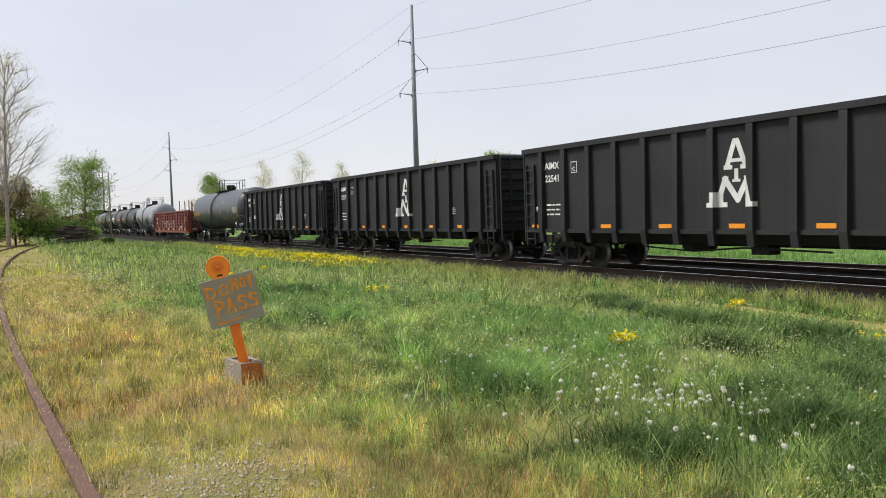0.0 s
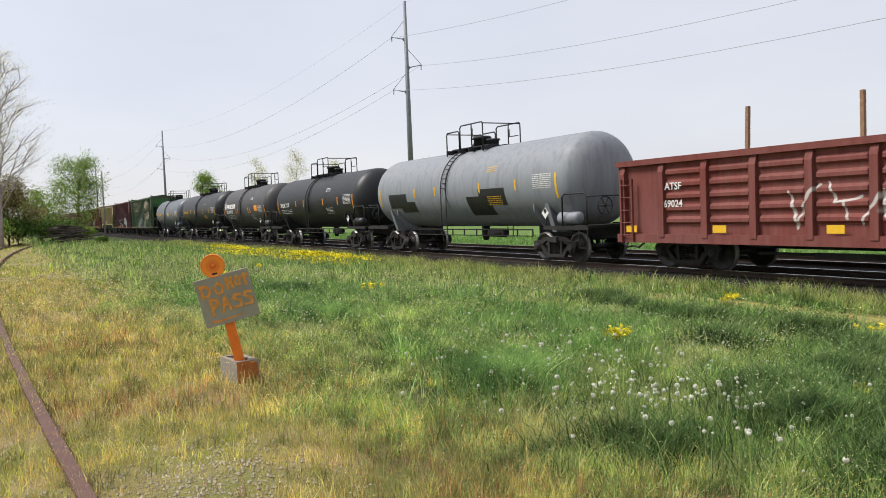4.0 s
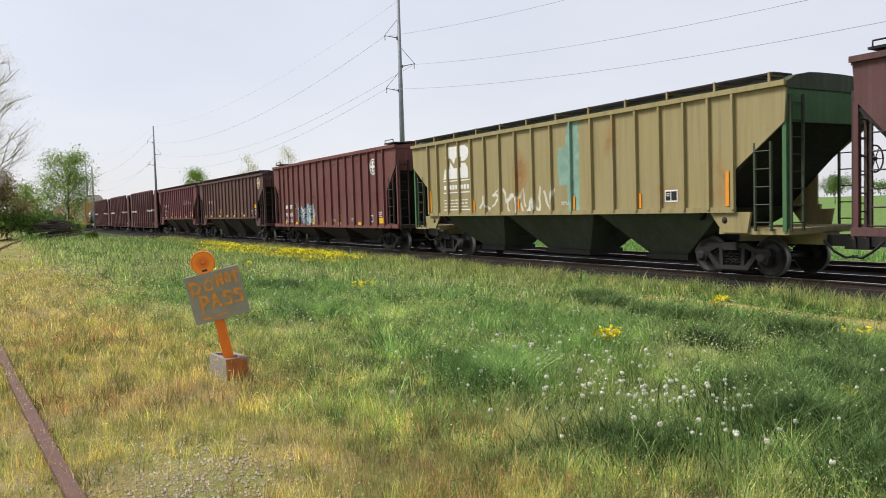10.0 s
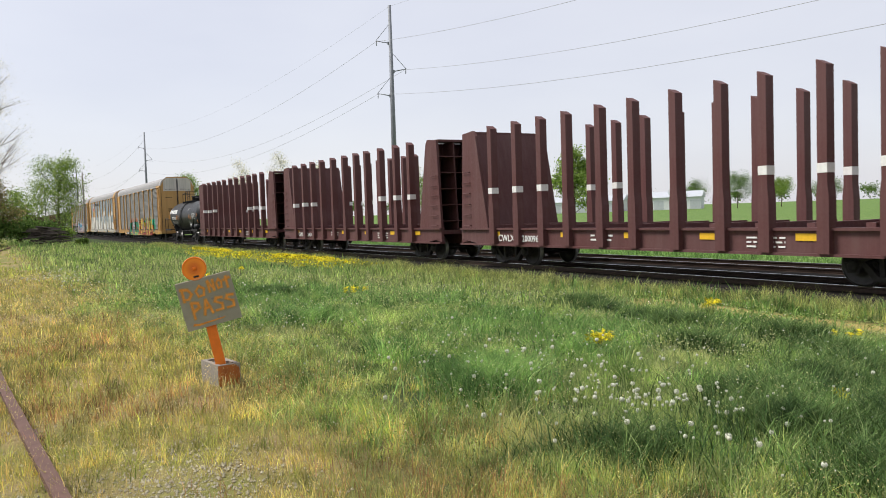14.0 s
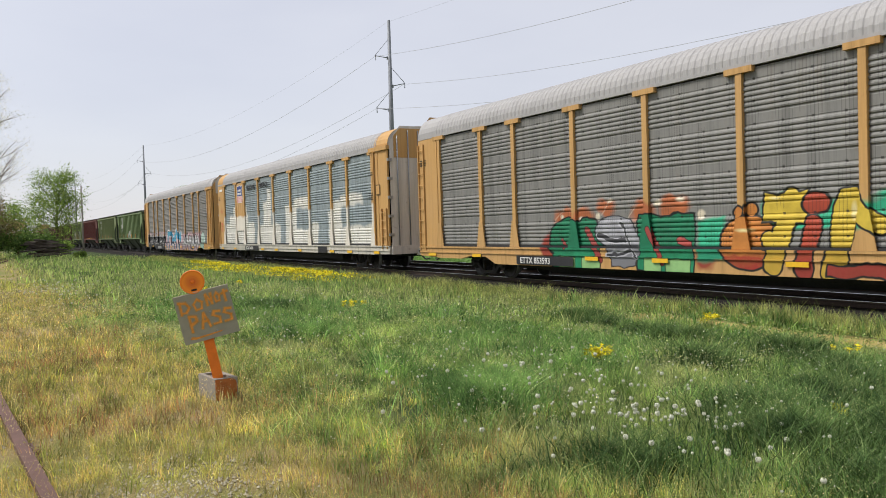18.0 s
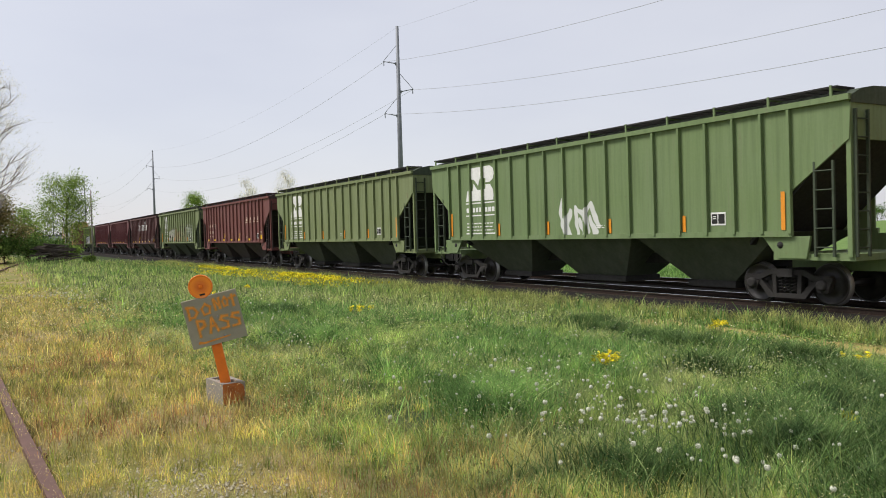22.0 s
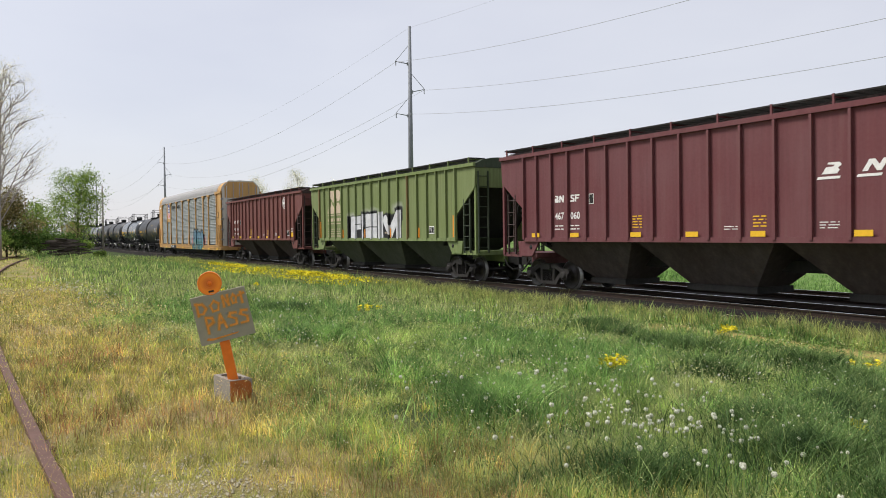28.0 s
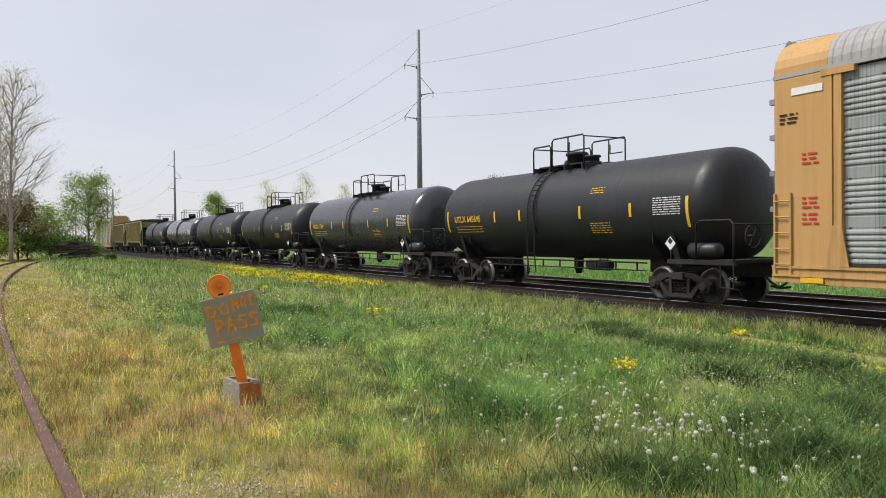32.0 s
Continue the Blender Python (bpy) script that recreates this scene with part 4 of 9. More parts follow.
    cross = kept(("cross_bearer",), lambda g: g.prism([(-1.5, 1.08), (1.5, 1.08), (0.5, 0.80), (-0.5, 0.80)], -0.06, 0.06, "x"))
    for k in range(5):
        part("cross_bearer", cross, UNDER, c, "", (-h + 3.6 + (L - 7.2) * k / 4, 0, 0))
    part("brake_gear", kept(("brake_gear",), lambda g: g.lathe([(-0.45, 0.17), (0.45, 0.17)], 12, "x", (-1.2, -0.8, 0.78)).tube([(-3, -1.1, 0.72), (-1.2, -1.0, 0.62), (0.5, -1.1, 0.75), (2.8, -1.1, 0.70)], 0.025, 5).box(0.6, 1.1, -1.0, -0.6, 0.58, 0.95)), UNDER, c)
    return c, h


def gondola_low(left, right, body, label):
    c, s, L = new_car("gondola_car", left, right, label, "gondola", "freight cars of the train")
    h = L / 2
    top, sill = 2.82, 0.85
    for sg in (-1, 1):
        part("side_sheet", kept(("lside", sg), lambda g: g.box(-h, h, sg * 1.50 - 0.03, sg * 1.50 + 0.03, sill, top)), body, c)
    n = 15
    post = kept(("lpost",), lambda g: g.prism([(0, sill + 0.02), (-0.13, sill + 0.02), (-0.13, top - 0.25), (-0.07, top - 0.05), (0, top - 0.05)], -0.09, 0.09, "x"))

    def corr(g, w):
        for k in range(5):
            z = sill + 0.36 + k * 0.31
            g.prism([(0.0, z), (-0.075, z + 0.05), (-0.075, z + 0.13), (0.0, z + 0.2)], -w / 2, w / 2, "x")
        return g
    x0 = [-h + 0.25 + (L - 0.5) * k / (n - 1) for k in range(n)]
    w = x0[1] - x0[0] - 0.3
    for k, x in enumerate(x0):
        for sg in (-1, 1):
            m = Matrix.Translation((x, sg * 1.53, 0)) @ Matrix.Rotation(0 if sg < 0 else math.pi, 4, "Z")
            part("side_post", post, body, c, "", m)
            if 0 < k < n - 2:
                m = Matrix.Translation((x + (w + 0.3) / 2, sg * 1.53, 0)) @ Matrix.Rotation(0 if sg < 0 else math.pi, 4, "Z")
                part("side_panel", kept(("corrugated", round(w, 3)), lambda g: corr(g, w)), body, c, "", m)
    part("top_chord", kept(("ltop",), lambda g: g.box(-h, h, -1.66, -1.44, top - 0.03, top + 0.12).box(-h, h, 1.44, 1.66, top - 0.03, top + 0.12)), body, c)
    part("side_sill", kept(("lsill",), lambda g: g.box(-h, h, -1.64, -1.46, sill - 0.13, sill + 0.10).box(-h, h, 1.46, 1.64, sill - 0.13, sill + 0.10)), body, c)
    part("floor_pan", kept(("lfloor",), lambda g: g.box(-h, h, -1.47, 1.47, sill + 0.1, sill + 0.2)), body, c)
    for sg in (-1, 1):
        def end_wall(g):
            return g.box(sg * h - 0.04, sg * h + 0.04, -1.5, 1.5, sill, top)
        for k in range(5):
            part("end_ridge", kept(("lridge", sg), lambda g: g.prism([(0, 0), (sg * 0.12, 0.05), (sg * 0.12, 0.15), (0, 0.2)], -1.4, 1.4)), body, c, "", (sg * h, 0, sill + 0.2 + k * 0.37))
        part("end_wall", kept(("lend", sg), end_wall), body, c)
        coupler_at(c, sg * (h - 0.05), sg)
        truck(c, sg * (h - 2.0), s)
        part("side_ladder", ladder(1.7, 0.42, 5), body, c, "", (sg * (h - 0.45) - 0.21, -1.68, 0.75))
    part("centre_sill", kept(("lcentre",), lambda g: g.box(-h + 0.2, h - 0.2, -0.25, 0.25, 0.55, sill).box(-4.5, 4.5, -1.2, -1.05, 0.42, 0.55).tube([(-6, -1.1, 0.5), (6, -1.1, 0.5)], 0.04, 6)), UNDER, c)
    # wooden stakes standing up out of the load
    st = kept(("wood_stake",), lambda g: g.prism([(-0.05, 0), (0.05, 0), (0.045, 2.9), (-0.045, 2.9)], -0.05, 0.05))
    for x, lean, dz in ((-h + 5.6, 0, 0.25), (-h + 7.9, 1, 0.3), (-h + 9.2, 0, 0.0), (-h + 10.0, -9, 0.2), (-h + 13.4, -5, 0.35), (-h + 16.1, 2, 0.2), (-h + 2.3, 2, 0.3)):
        part("wooden_stake", st, STAKE, c, "weathered wooden stake", Matrix.Translation((x, 0.9, 1.05 + dz)) @ Matrix.Rotation(radians(lean), 4, "Y"))
    return c, h


def stake_flat(left, right, body, label):
    """Log flat: wedge-shaped bulkheads at both ends and pairs of tall stakes with white bands."""
    c, s, L = new_car("stake_flat_car", left, right, label, "flat car", "freight cars of the train")
    h = L / 2
    part("deck", kept(("deck", round(L, 2)), lambda g: g.box(-h, h, -1.45, 1.45, 1.02, 1.16).box(-h, h, -0.3, 0.3, 0.6, 1.02)), body, c)
    for sg in (-1, 1):
        part("side_sill", kept(("fsill", round(L, 2), sg), lambda g: g.prism([(-h + 1.2, 0.70), (h - 1.2, 0.70), (h, 0.86), (h, 1.22), (-h, 1.22), (-h, 0.86)], sg * 1.5 - 0.06, sg * 1.5 + 0.06)
             .box(-h, h, sg * 1.52 - 0.12, sg * 1.52 + 0.12, 0.66, 0.72).box(-h, h, sg * 1.52 - 0.12, sg * 1.52 + 0.12, 1.20, 1.26)), body, c)

        bh = part("bulkhead", kept(("bulkhead", sg), lambda g: g.prism([(sg * -1.75, 1.15), (sg * -1.68, 1.15), (sg * -0.98, 4.55), (sg * -1.05, 4.55)], -1.46, 1.46)), body, c, "", (sg * h, 0, 0))
        for y in (-1.5, 1.5):
            part("side_plate", kept(("bh_side", sg), lambda g: g.prism([(sg * -1.75, 1.0), (sg * 0.02, 0.72), (sg * -0.22, 4.62), (sg * -0.9, 4.68), (sg * -1.05, 4.5)], -0.05, 0.05)), body, bh, "", (0, y, 0))
        part("cap", kept(("bh_cap", sg), lambda g: g.box(min(sg * -1.0, sg * -0.2), max(sg * -1.0, sg * -0.2), -1.46, 1.46, 4.56, 4.64)), body, bh)
        for y in (-0.75, 0.0, 0.75):
            part("gusset", kept(("bh_gusset", sg), lambda g: g.prism([(sg * -1.7, 1.17), (sg * -0.05, 1.17), (sg * -0.25, 4.55), (sg * -1.0, 4.55)], -0.02, 0.02)), body, bh, "", (0, y, 0))
        for k in range(5):
            z = 1.5 + k * 0.62
            xi, xo = -1.72 + (z - 1.15) * 0.2, -0.06 - (z - 0.9) * 0.05
            part("shelf_plate", kept(("bh_shelf", sg, k), lambda g: g.box(min(sg * xi, sg * xo), max(sg * xi, sg * xo), -1.44, 1.44, z, z + 0.03)), body, bh)
        rung = kept(("rung",), lambda g: g.tube([(-0.2, 0, 0), (-0.2, -0.06, 0), (0.2, -0.06, 0), (0.2, 0, 0)], 0.014, 5))
        for k in range(6):
            part("rung", rung, body, c, "", (sg * (h - 0.45), -1.555, 1.35 + k * 0.38))
        coupler_at(c, sg * (h - 0.02), sg)
        truck(c, sg * (h - 2.3), s)
    n = 11
    post = kept(("stake",), lambda g: g.prism([(-0.14, 0.72), (0.14, 0.72), (0.14, 1.9), (0.11, 2.2), (0.11, 4.60), (-0.11, 4.72), (-0.11, 2.2), (-0.14, 1.9)], -0.13, 0.13))
    tape = kept(("tape",), lambda g: g.box(-0.114, 0.114, -0.136, 0.136, 0, 0.2))
    rnd = random.Random(int(abs(left) * 10))
    for k in range(n):
        x = -h + 2.15 + (L - 4.3) * k / (n - 1)
        for sg in (-1, 1):
            dx = rnd.uniform(-0.12, 0.12)
            p = part("stake", post, body, c, "", (x + dx, sg * 1.50 + (-0.1 if sg < 0 else 0.1), 0))
            if k in (0, 1, 2, 8, 9, 10):
                part("white_band", tape, WHITE, p, "white reflective band", (0, 0, 2.42 + rnd.uniform(-0.03, 0.03)))
    part("bunk_rail", kept(("bunk", round(L, 2)), lambda g: [g.box(-h + 2.0 + k * 1.3, -h + 2.2 + k * 1.3, -1.4, 1.4, 1.16, 1.36) for k in range(11)] and g), body, c)
    return c, h


def autorack(left, right, panels, posts, label, flank, style, door_label=""):
    """Closed car carrier: corrugated side panels between posts, arched roof, folding end doors."""
    c, s, L = new_car("autorack_car", left, right, label, "autorack", "freight cars of the train")
    h = L / 2
    z0, z1 = 1.12, 5.22
    xs = [-12.1, -9.3, -7.35, -4.4, -1.5, 1.45, 4.35, 7.35, 9.3, 12.1]

    def panel(g, w):
        prof = []
        z = z0 + 0.02
        groups = 8
        whole = (z1 - z0 - 0.04) / 4
        for k in range(groups):
            flat = k % 2 == 1
            gh = whole * (0.27 if flat else 0.73)
            b = z + (k // 2) * whole + (whole * 0.73 if flat else 0)
            prof += [(b, 0.0), (b + 0.02, 0.0)]
            if flat:
                prof += [(b + gh * 0.10, -0.008), (b + gh * 0.9, -0.008)]
            else:
                for j in range(6):
                    c0 = b + gh * (0.03 + j * 0.162)
                    prof += [(c0, 0.0), (c0 + gh * 0.022, -0.028), (c0 + gh * 0.065, -0.034), (c0 + gh * 0.11, -0.024), (c0 + gh * 0.145, -0.003)]
        prof.append((z1 - 0.02, 0.0))
        return g.sheet([[(x, y, z_) for z_, y in prof] for x in (-w / 2, w / 2)])
    for sg in (-1, 1):
        turn = Matrix.Rotation(0 if sg < 0 else math.pi, 4, "Z")
        for k in range(len(xs) - 1):
            w = xs[k + 1] - xs[k] - 0.16
            x = (xs[k] + xs[k + 1]) / 2
            part("side_panel", kept(("rack_panel", round(w, 2)), lambda g: panel(g, w)), panels, c, "", Matrix.Translation((x, sg * 1.50, 0)) @ turn)
        pm = kept(("rack_post",), lambda g: g.prism([(-0.09, z0), (0.09, z0), (0.085, z1), (-0.085, z1)], -0.10, 0.02).prism([(-0.26, z0 - 0.02), (0.26, z0 - 0.02), (0.1, z0 + 0.85), (-0.1, z0 + 0.85)], -0.125, -0.10)
                  .box(-0.38, 0.38, -0.12, 0.02, z1 - 0.11, z1 + 0.03))
        for k, x in enumerate(xs):
            part("side_post", pm, posts, c, "", Matrix.Translation((x, sg * 1.50, 0)) @ turn)
        part("inner_wall", kept(("rack_inner", round(L, 2), sg), lambda g: g.box(-h + 0.2, h - 0.2, sg * 1.47 - 0.01, sg * 1.47 + 0.01, 1.0, z1 + 0.1)), UNDER, c)
        # end panels
        part("end_panel", kept(("rack_endl", sg), lambda g: g.box(-h + 0.05, -h + 1.45, sg * 1.54 - 0.06, sg * 1.54 + 0.03, z0 - 0.05, z1)), posts, c)
        part("end_panel", kept(("rack_endr", sg), lambda g: g.box(h - 1.45, h - 0.95, sg * 1.54 - 0.06, sg * 1.54 + 0.03, z0 - 0.05, z1)), posts, c)
        part("end_panel", kept(("rack_endq", sg), lambda g: g.box(h - 0.92, h - 0.05, sg * 1.54 - 0.05, sg * 1.54 + 0.03, z0 - 0.05, z1)), posts, c)
        part("panel_strip", kept(("rack_ends", sg), lambda g: g.box(h - 1.28, h - 1.22, sg * 1.63 - 0.05, sg * 1.63 + 0.01, z0, z1)), posts, c)
        part("corner_beam", kept(("rack_beam", sg), lambda g: g.box(h - 1.75, h + 0.02, sg * 1.58 - 0.08, sg * 1.58 + 0.08, z1 - 0.02, z1 + 0.16)), posts, c)
        part("side_ladder", ladder(4.1, 0.45, 9) if style[0] == "grey" else ladder(1.75, 0.45, 5), posts, c, "", (h - (0.52 if style[0] == "grey" else 0.62), sg * 1.63, 0.95))
        part("side_ladder", ladder(4.1, 0.40, 9) if style[0] == "grey" else ladder(1.75, 0.40, 5), posts, c, "", (-h + 0.08, sg * 1.63, 0.95))
        part("side_sill", kept(("rack_sill", round(L, 2), sg, style[0]), lambda g: g.prism([(-h, 1.09), (-h, 0.74), (-h + 1.6, 0.70), (h - 1.6, 0.70), (h, 0.74), (h, 1.09)] if style[0] == "plain" else [(-h, 1.09), (-h, 0.74), (-h + 1.6, 0.66), (-h + 3.0, 0.66), (-h + 3.6, 0.76), (-h + 4.6, 0.76), (-h + 5.2, 0.52), (h - 5.2, 0.52), (h - 4.6, 0.76), (h - 3.6, 0.76), (h - 3.0, 0.66), (h - 1.6, 0.66), (h, 0.74), (h, 1.09)], sg * 1.52 - 0.09, sg * 1.52 + 0.09).box(-h, h, sg * 1.52 - 0.125, sg * 1.52 + 0.125, 0.86, 0.89).box(-h, h, sg * 1.52 - 0.125, sg * 1.52 + 0.125, 1.04, 1.095)), flank, c)
        # solid black strip in place of the shade in the slot
        part("sill_slot", kept(("rack_slot", sg), lambda g: g.box(-12.0, 12.0, sg * 1.50 - 0.075, sg * 1.50 + 0.02, z0 - 0.02, z0 + 0.035)), BLACK, c, "black strip standing in for the shaded slot under the panels")
        part("roof_rail", kept(("rack_rail", round(L, 2), sg), lambda g: g.box(-h, h, sg * 1.52 - 0.06, sg * 1.52 + 0.05, z1 + 0.02, z1 + 0.11)), ROOF, c)

    half = [(1.555, 0.06), (1.55, 0.26), (1.50, 0.44), (1.40, 0.62), (1.24, 0.77), (1.00, 0.89), (0.60, 0.98), (0.0, 1.02)]
    prof = [(-y, z1 + z) for y, z in half] + [(y, z1 + z) for y, z in half[-2::-1]]

    def roof(g):
        rows = []
        x = -h + 1.25
        while x < h - 1.3:
            for dx, dz in ((0, 0), (0.07, 0.0), (0.10, 0.012), (0.18, 0.012)):
                rows.append([(x + dx, y * (1 + dz * 0.8), z + dz) for y, z in prof])
            x += 0.21
        return g.sheet(rows)
    part("roof", kept(("rack_roof", round(L, 2)), roof), ROOF, c)
    for sg in (-1, 1):
        part("roof_end", kept(("rack_roofend", round(L, 2), sg), lambda g: g.sheet([[(sg * x, y * k, z) for y, z in prof] for x, k in ((h - 1.32, 1.004), (h - 0.02, 1.004))])), posts if style[0] == "plain" else ROOF, c)
        part("roof_gable", kept(("rack_gable", sg), lambda g: g.prism([(y * 0.99, z) for y, z in prof] + [(1.53, z1 - 0.02), (-1.53, z1 - 0.02)], -0.05, 0.0, "x")), style[1] if style[0] == "plain" else RACKW, c, "", (sg * (h - 0.03) + (0.05 if sg < 0 else 0), 0, 0))

        def doors(g):
            n = 12
            rows = []
            for k in range(n + 1):
                y = -1.48 + 2.96 * k / n
                dx = 0.05 if k % 4 in (1, 2) and style[0] == "plain" else (0.05 if 0 < k < n else 0.0)
                zt = z1 + 0.14 + 0.85 * min(1.0, (1.55 - abs(y)) / 0.5)
                rows.append([(sg * (h + dx), y, 1.05), (sg * (h + dx), y, zt)])
            return g.sheet(rows)
        part("end_door", kept(("rack_door", style[0], sg), doors), style[1] if isinstance(style, tuple) else posts, c, door_label)

        for y in ((-1.15, -0.62, -0.12, 0.12, 0.62, 1.15) if style[0] == "plain" else (-0.02, 0.05)):
            ht = z1 + 0.80 - max(0, abs(y) - 0.9)
            part("door_bar", kept(("door_bar", round(ht, 2), style[0]), lambda g: g.tube([(0, 0, 1.1), (0, 0, ht)], 0.026, 6)), BLACK if style[0] == "grey" and abs(y) < 0.2 else (STEEL if style[0] != "grey" else style[1]), c, "", (sg * (h + 0.09), y, 0))
        for z in ((1.5, 2.3, 3.1, 3.9, 4.7) if style[0] == "plain" else (2.2, 3.75)):
            for y in ((-1.5, 1.5) if style[0] == "plain" else (0.01,)):
                part("hinge", kept(("hinge",), lambda g: g.box(-0.06, 0.06, -0.1, 0.1, 0, 0.12)) if style[0] == "plain" else kept(("lock_box",), lambda g: g.box(0.05, 0.14, -0.05, 0.05, 0, 0.42)), STEEL if style[0] == "plain" else BLACK, c, "", (sg * (h + 0.02), y, z))
        topm = RACKW if style[0] == "grey" else posts
        part("door_top", kept(("door_top", sg), lambda g: g.prism([(-1.3, 4.85), (1.3, 4.85), (1.3, z1 + 0.55), (1.0, z1 + 0.88), (-1.0, z1 + 0.88), (-1.3, z1 + 0.55)], sg * 0.052, sg * 0.062, "x") if sg > 0 else g.prism([(-1.3, 4.85), (1.3, 4.85), (1.3, z1 + 0.55), (1.0, z1 + 0.88), (-1.0, z1 + 0.88), (-1.3, z1 + 0.55)], -0.062, -0.052, "x")), topm, c, "painted top of the end door", (sg * h, 0, 0))
        if style[0] == "grey" and sg > 0:
            m = Matrix.Translation((h + 0.064, -1.15, 4.97)) @ Matrix.Rotation(radians(90), 4, "Z")
            part("lettering", lettering("EXCESS HEIGHT CAR", 0.105, 0.01), BLACK, c, "", m)
            part("lettering", lettering("EXCESS HEIGHT CAR", 0.105, 0.01), BLACK, c, "", Matrix.Translation((0, 1.42, 0)) @ m)
            for y, z, w_, n_ in ((-1.1, 4.2, 0.6, 1), (-0.9, 3.1, 0.35, 4), (0.6, 3.1, 0.35, 4), (0.7, 4.6, 0.35, 2), (-0.6, 1.45, 0.5, 1)):
                o = small_print(c, 0, 0, w_, n_, 0, UNDER, 0.05, 0.10)
                o.matrix_basis = Matrix.Translation((h + 0.055, y, z)) @ Matrix.Rotation(radians(90), 4, "Z")
        part("end_sill", kept(("rack_es", round(L, 2), sg), lambda g: g.box(sg * h - 0.1, sg * h + 0.1, -1.5, 1.5, 0.72, 1.06).box(min(sg * h, sg * (h + 0.4)), max(sg * h, sg * (h + 0.4)), -0.3, 0.3, 0.65, 0.95)), flank, c)
        coupler_at(c, sg * (h + 0.25), sg)
        truck(c, sg * (h - 4.0), s)
    part("underframe", kept(("rack_under", round(L, 2)), lambda g: g.box(-h + 6.0, h - 6.0, -1.2, 1.2, 0.40, 0.97)), UNDER, c)
    part("floor_pan", kept(("rack_floor", round(L, 2)), lambda g: g.box(-h + 0.2, h - 0.2, -1.4, 1.4, 0.98, 1.06)), UNDER, c)
    part("centre_sill", kept(("rack_centre", round(L, 2)), lambda g: g.prism([(-h + 0.2, 0.97), (h - 0.2, 0.97), (h - 0.2, 0.6), (h - 6.2, 0.6), (h - 6.6, 0.20), (-h + 6.6, 0.20), (-h + 6.2, 0.6), (-h + 0.2, 0.6)], -0.35, 0.35)), UNDER, c)
    return c, h


# ---- ground and tracks ----
def ground_z(x, y):
    if y < 3:
        z = 0.0
    elif y < 12.5:
        k = (y - 3) / 9.5
        z = -0.78 * k * k * (3 - 2 * k)
    elif y < 24:
        z = -0.78
    else:
        z = -0.78 + min(1.0, (y - 24) / 260.0) * 2.0
    return z


def bumpy(x, y):
    d = math.hypot(x, y)
    return ground_z(x, y) + (0.06 * noise.noise((x * 0.35, y * 0.35, 0)) + 0.02 * noise.noise((x * 1.3, y * 1.3, 3))) * (1 if d < 90 and y < 14 else 0)


def ground_material():
    m, n, l, b = shader("meadow_soil")
    tc = n.new("ShaderNodeTexCoord")
    v = tc.outputs["Object"]
    sep = n.new("ShaderNodeSeparateXYZ")
    l.new(v, sep.inputs[0])
    wob = maths(n, l, "MULTIPLY", maths(n, l, "SUBTRACT", noise_tex(n, l, v, 0.5, 4), 0.5), 3.0)
    yy = maths(n, l, "ADD", sep.outputs[1], wob)
    fine = noise_tex(n, l, v, 22.0, 6, 0.7)
    patch = noise_tex(n, l, v, 0.9, 5)
    dry = ramp(n, l, fine, [(0.25, (0.19, 0.145, 0.075)), (0.5, (0.28, 0.21, 0.10)), (0.8, (0.40, 0.32, 0.17))])
    # green soil coloured extra dark to deepen the shade between tufts
    green = ramp(n, l, fine, [(0.25, (0.024, 0.036, 0.013)), (0.5, (0.045, 0.066, 0.022)), (0.8, (0.08, 0.105, 0.038))])
    moss = ramp(n, l, fine, [(0.25, (0.11, 0.12, 0.035)), (0.7, (0.24, 0.23, 0.07))])
    lawn = ramp(n, l, noise_tex(n, l, v, 1.6, 8, 0.75), [(0.3, (0.075, 0.135, 0.035)), (0.5, (0.115, 0.185, 0.05)), (0.7, (0.18, 0.25, 0.08))])
    dry = blend(n, l, ramp(n, l, patch, [(0.4, 0.0), (0.6, 1.0)]), dry, moss)
    c = blend(n, l, ramp(n, l, maths(n, l, "MULTIPLY", maths(n, l, "SUBTRACT", yy, 1.3), 0.7), [(0.0, 0.0), (1.0, 1.0)]), dry, green)
    c = blend(n, l, ramp(n, l, maths(n, l, "MULTIPLY", maths(n, l, "SUBTRACT", yy, 19.0), 0.5), [(0.0, 0.0), (1.0, 1.0)]), c, lawn)
    # worn tan track beside the verge
    px = ramp(n, l, maths(n, l, "ADD", maths(n, l, "MULTIPLY", maths(n, l, "ADD", sep.outputs[0], 15.5), 0.3), 0.0), [(0.0, 0.0), (1.0, 1.0)])
    band = ramp(n, l, maths(n, l, "ABSOLUTE", maths(n, l, "SUBTRACT", maths(n, l, "ADD", sep.outputs[1], maths(n, l, "MULTIPLY", wob, 0.15)), 12.75)), [(0.35, 1.0), (0.75, 0.0)])
    c = blend(n, l, maths(n, l, "MULTIPLY", px, band), c, ramp(n, l, fine, [(0.25, (0.27, 0.22, 0.07)), (0.7, (0.42, 0.34, 0.13))]))
    l.new(c, b.inputs["Base Color"])
    b.inputs["Roughness"].default_value = 0.95
    b.inputs["Specular IOR Level"].default_value = 0.1
    bump(n, l, b, fine, 0.6, 0.04)
    return m


gx = sorted(set([-3200, -2000, -1200, -700, -400, -250, -160] + [-120 + 2.0 * k for k in range(50)] + [-20 + 0.5 * k for k in range(54)] + [8, 10, 14, 20, 40, 80, 160, 300, 600, 1200, 2000, 3200]))
gy = sorted(set([-3200, -2000, -1200, -600, -300, -120, -60, -30, -15, -8] + [-4 + 0.5 * k for k in range(42)] + [18, 20, 22, 24, 28, 34, 44, 60, 80, 110, 150, 200, 284, 400, 700, 1200, 2000, 3200]))
g = Geo().sheet([[(x, y, bumpy(x, y)) for y in gy] for x in gx], True)
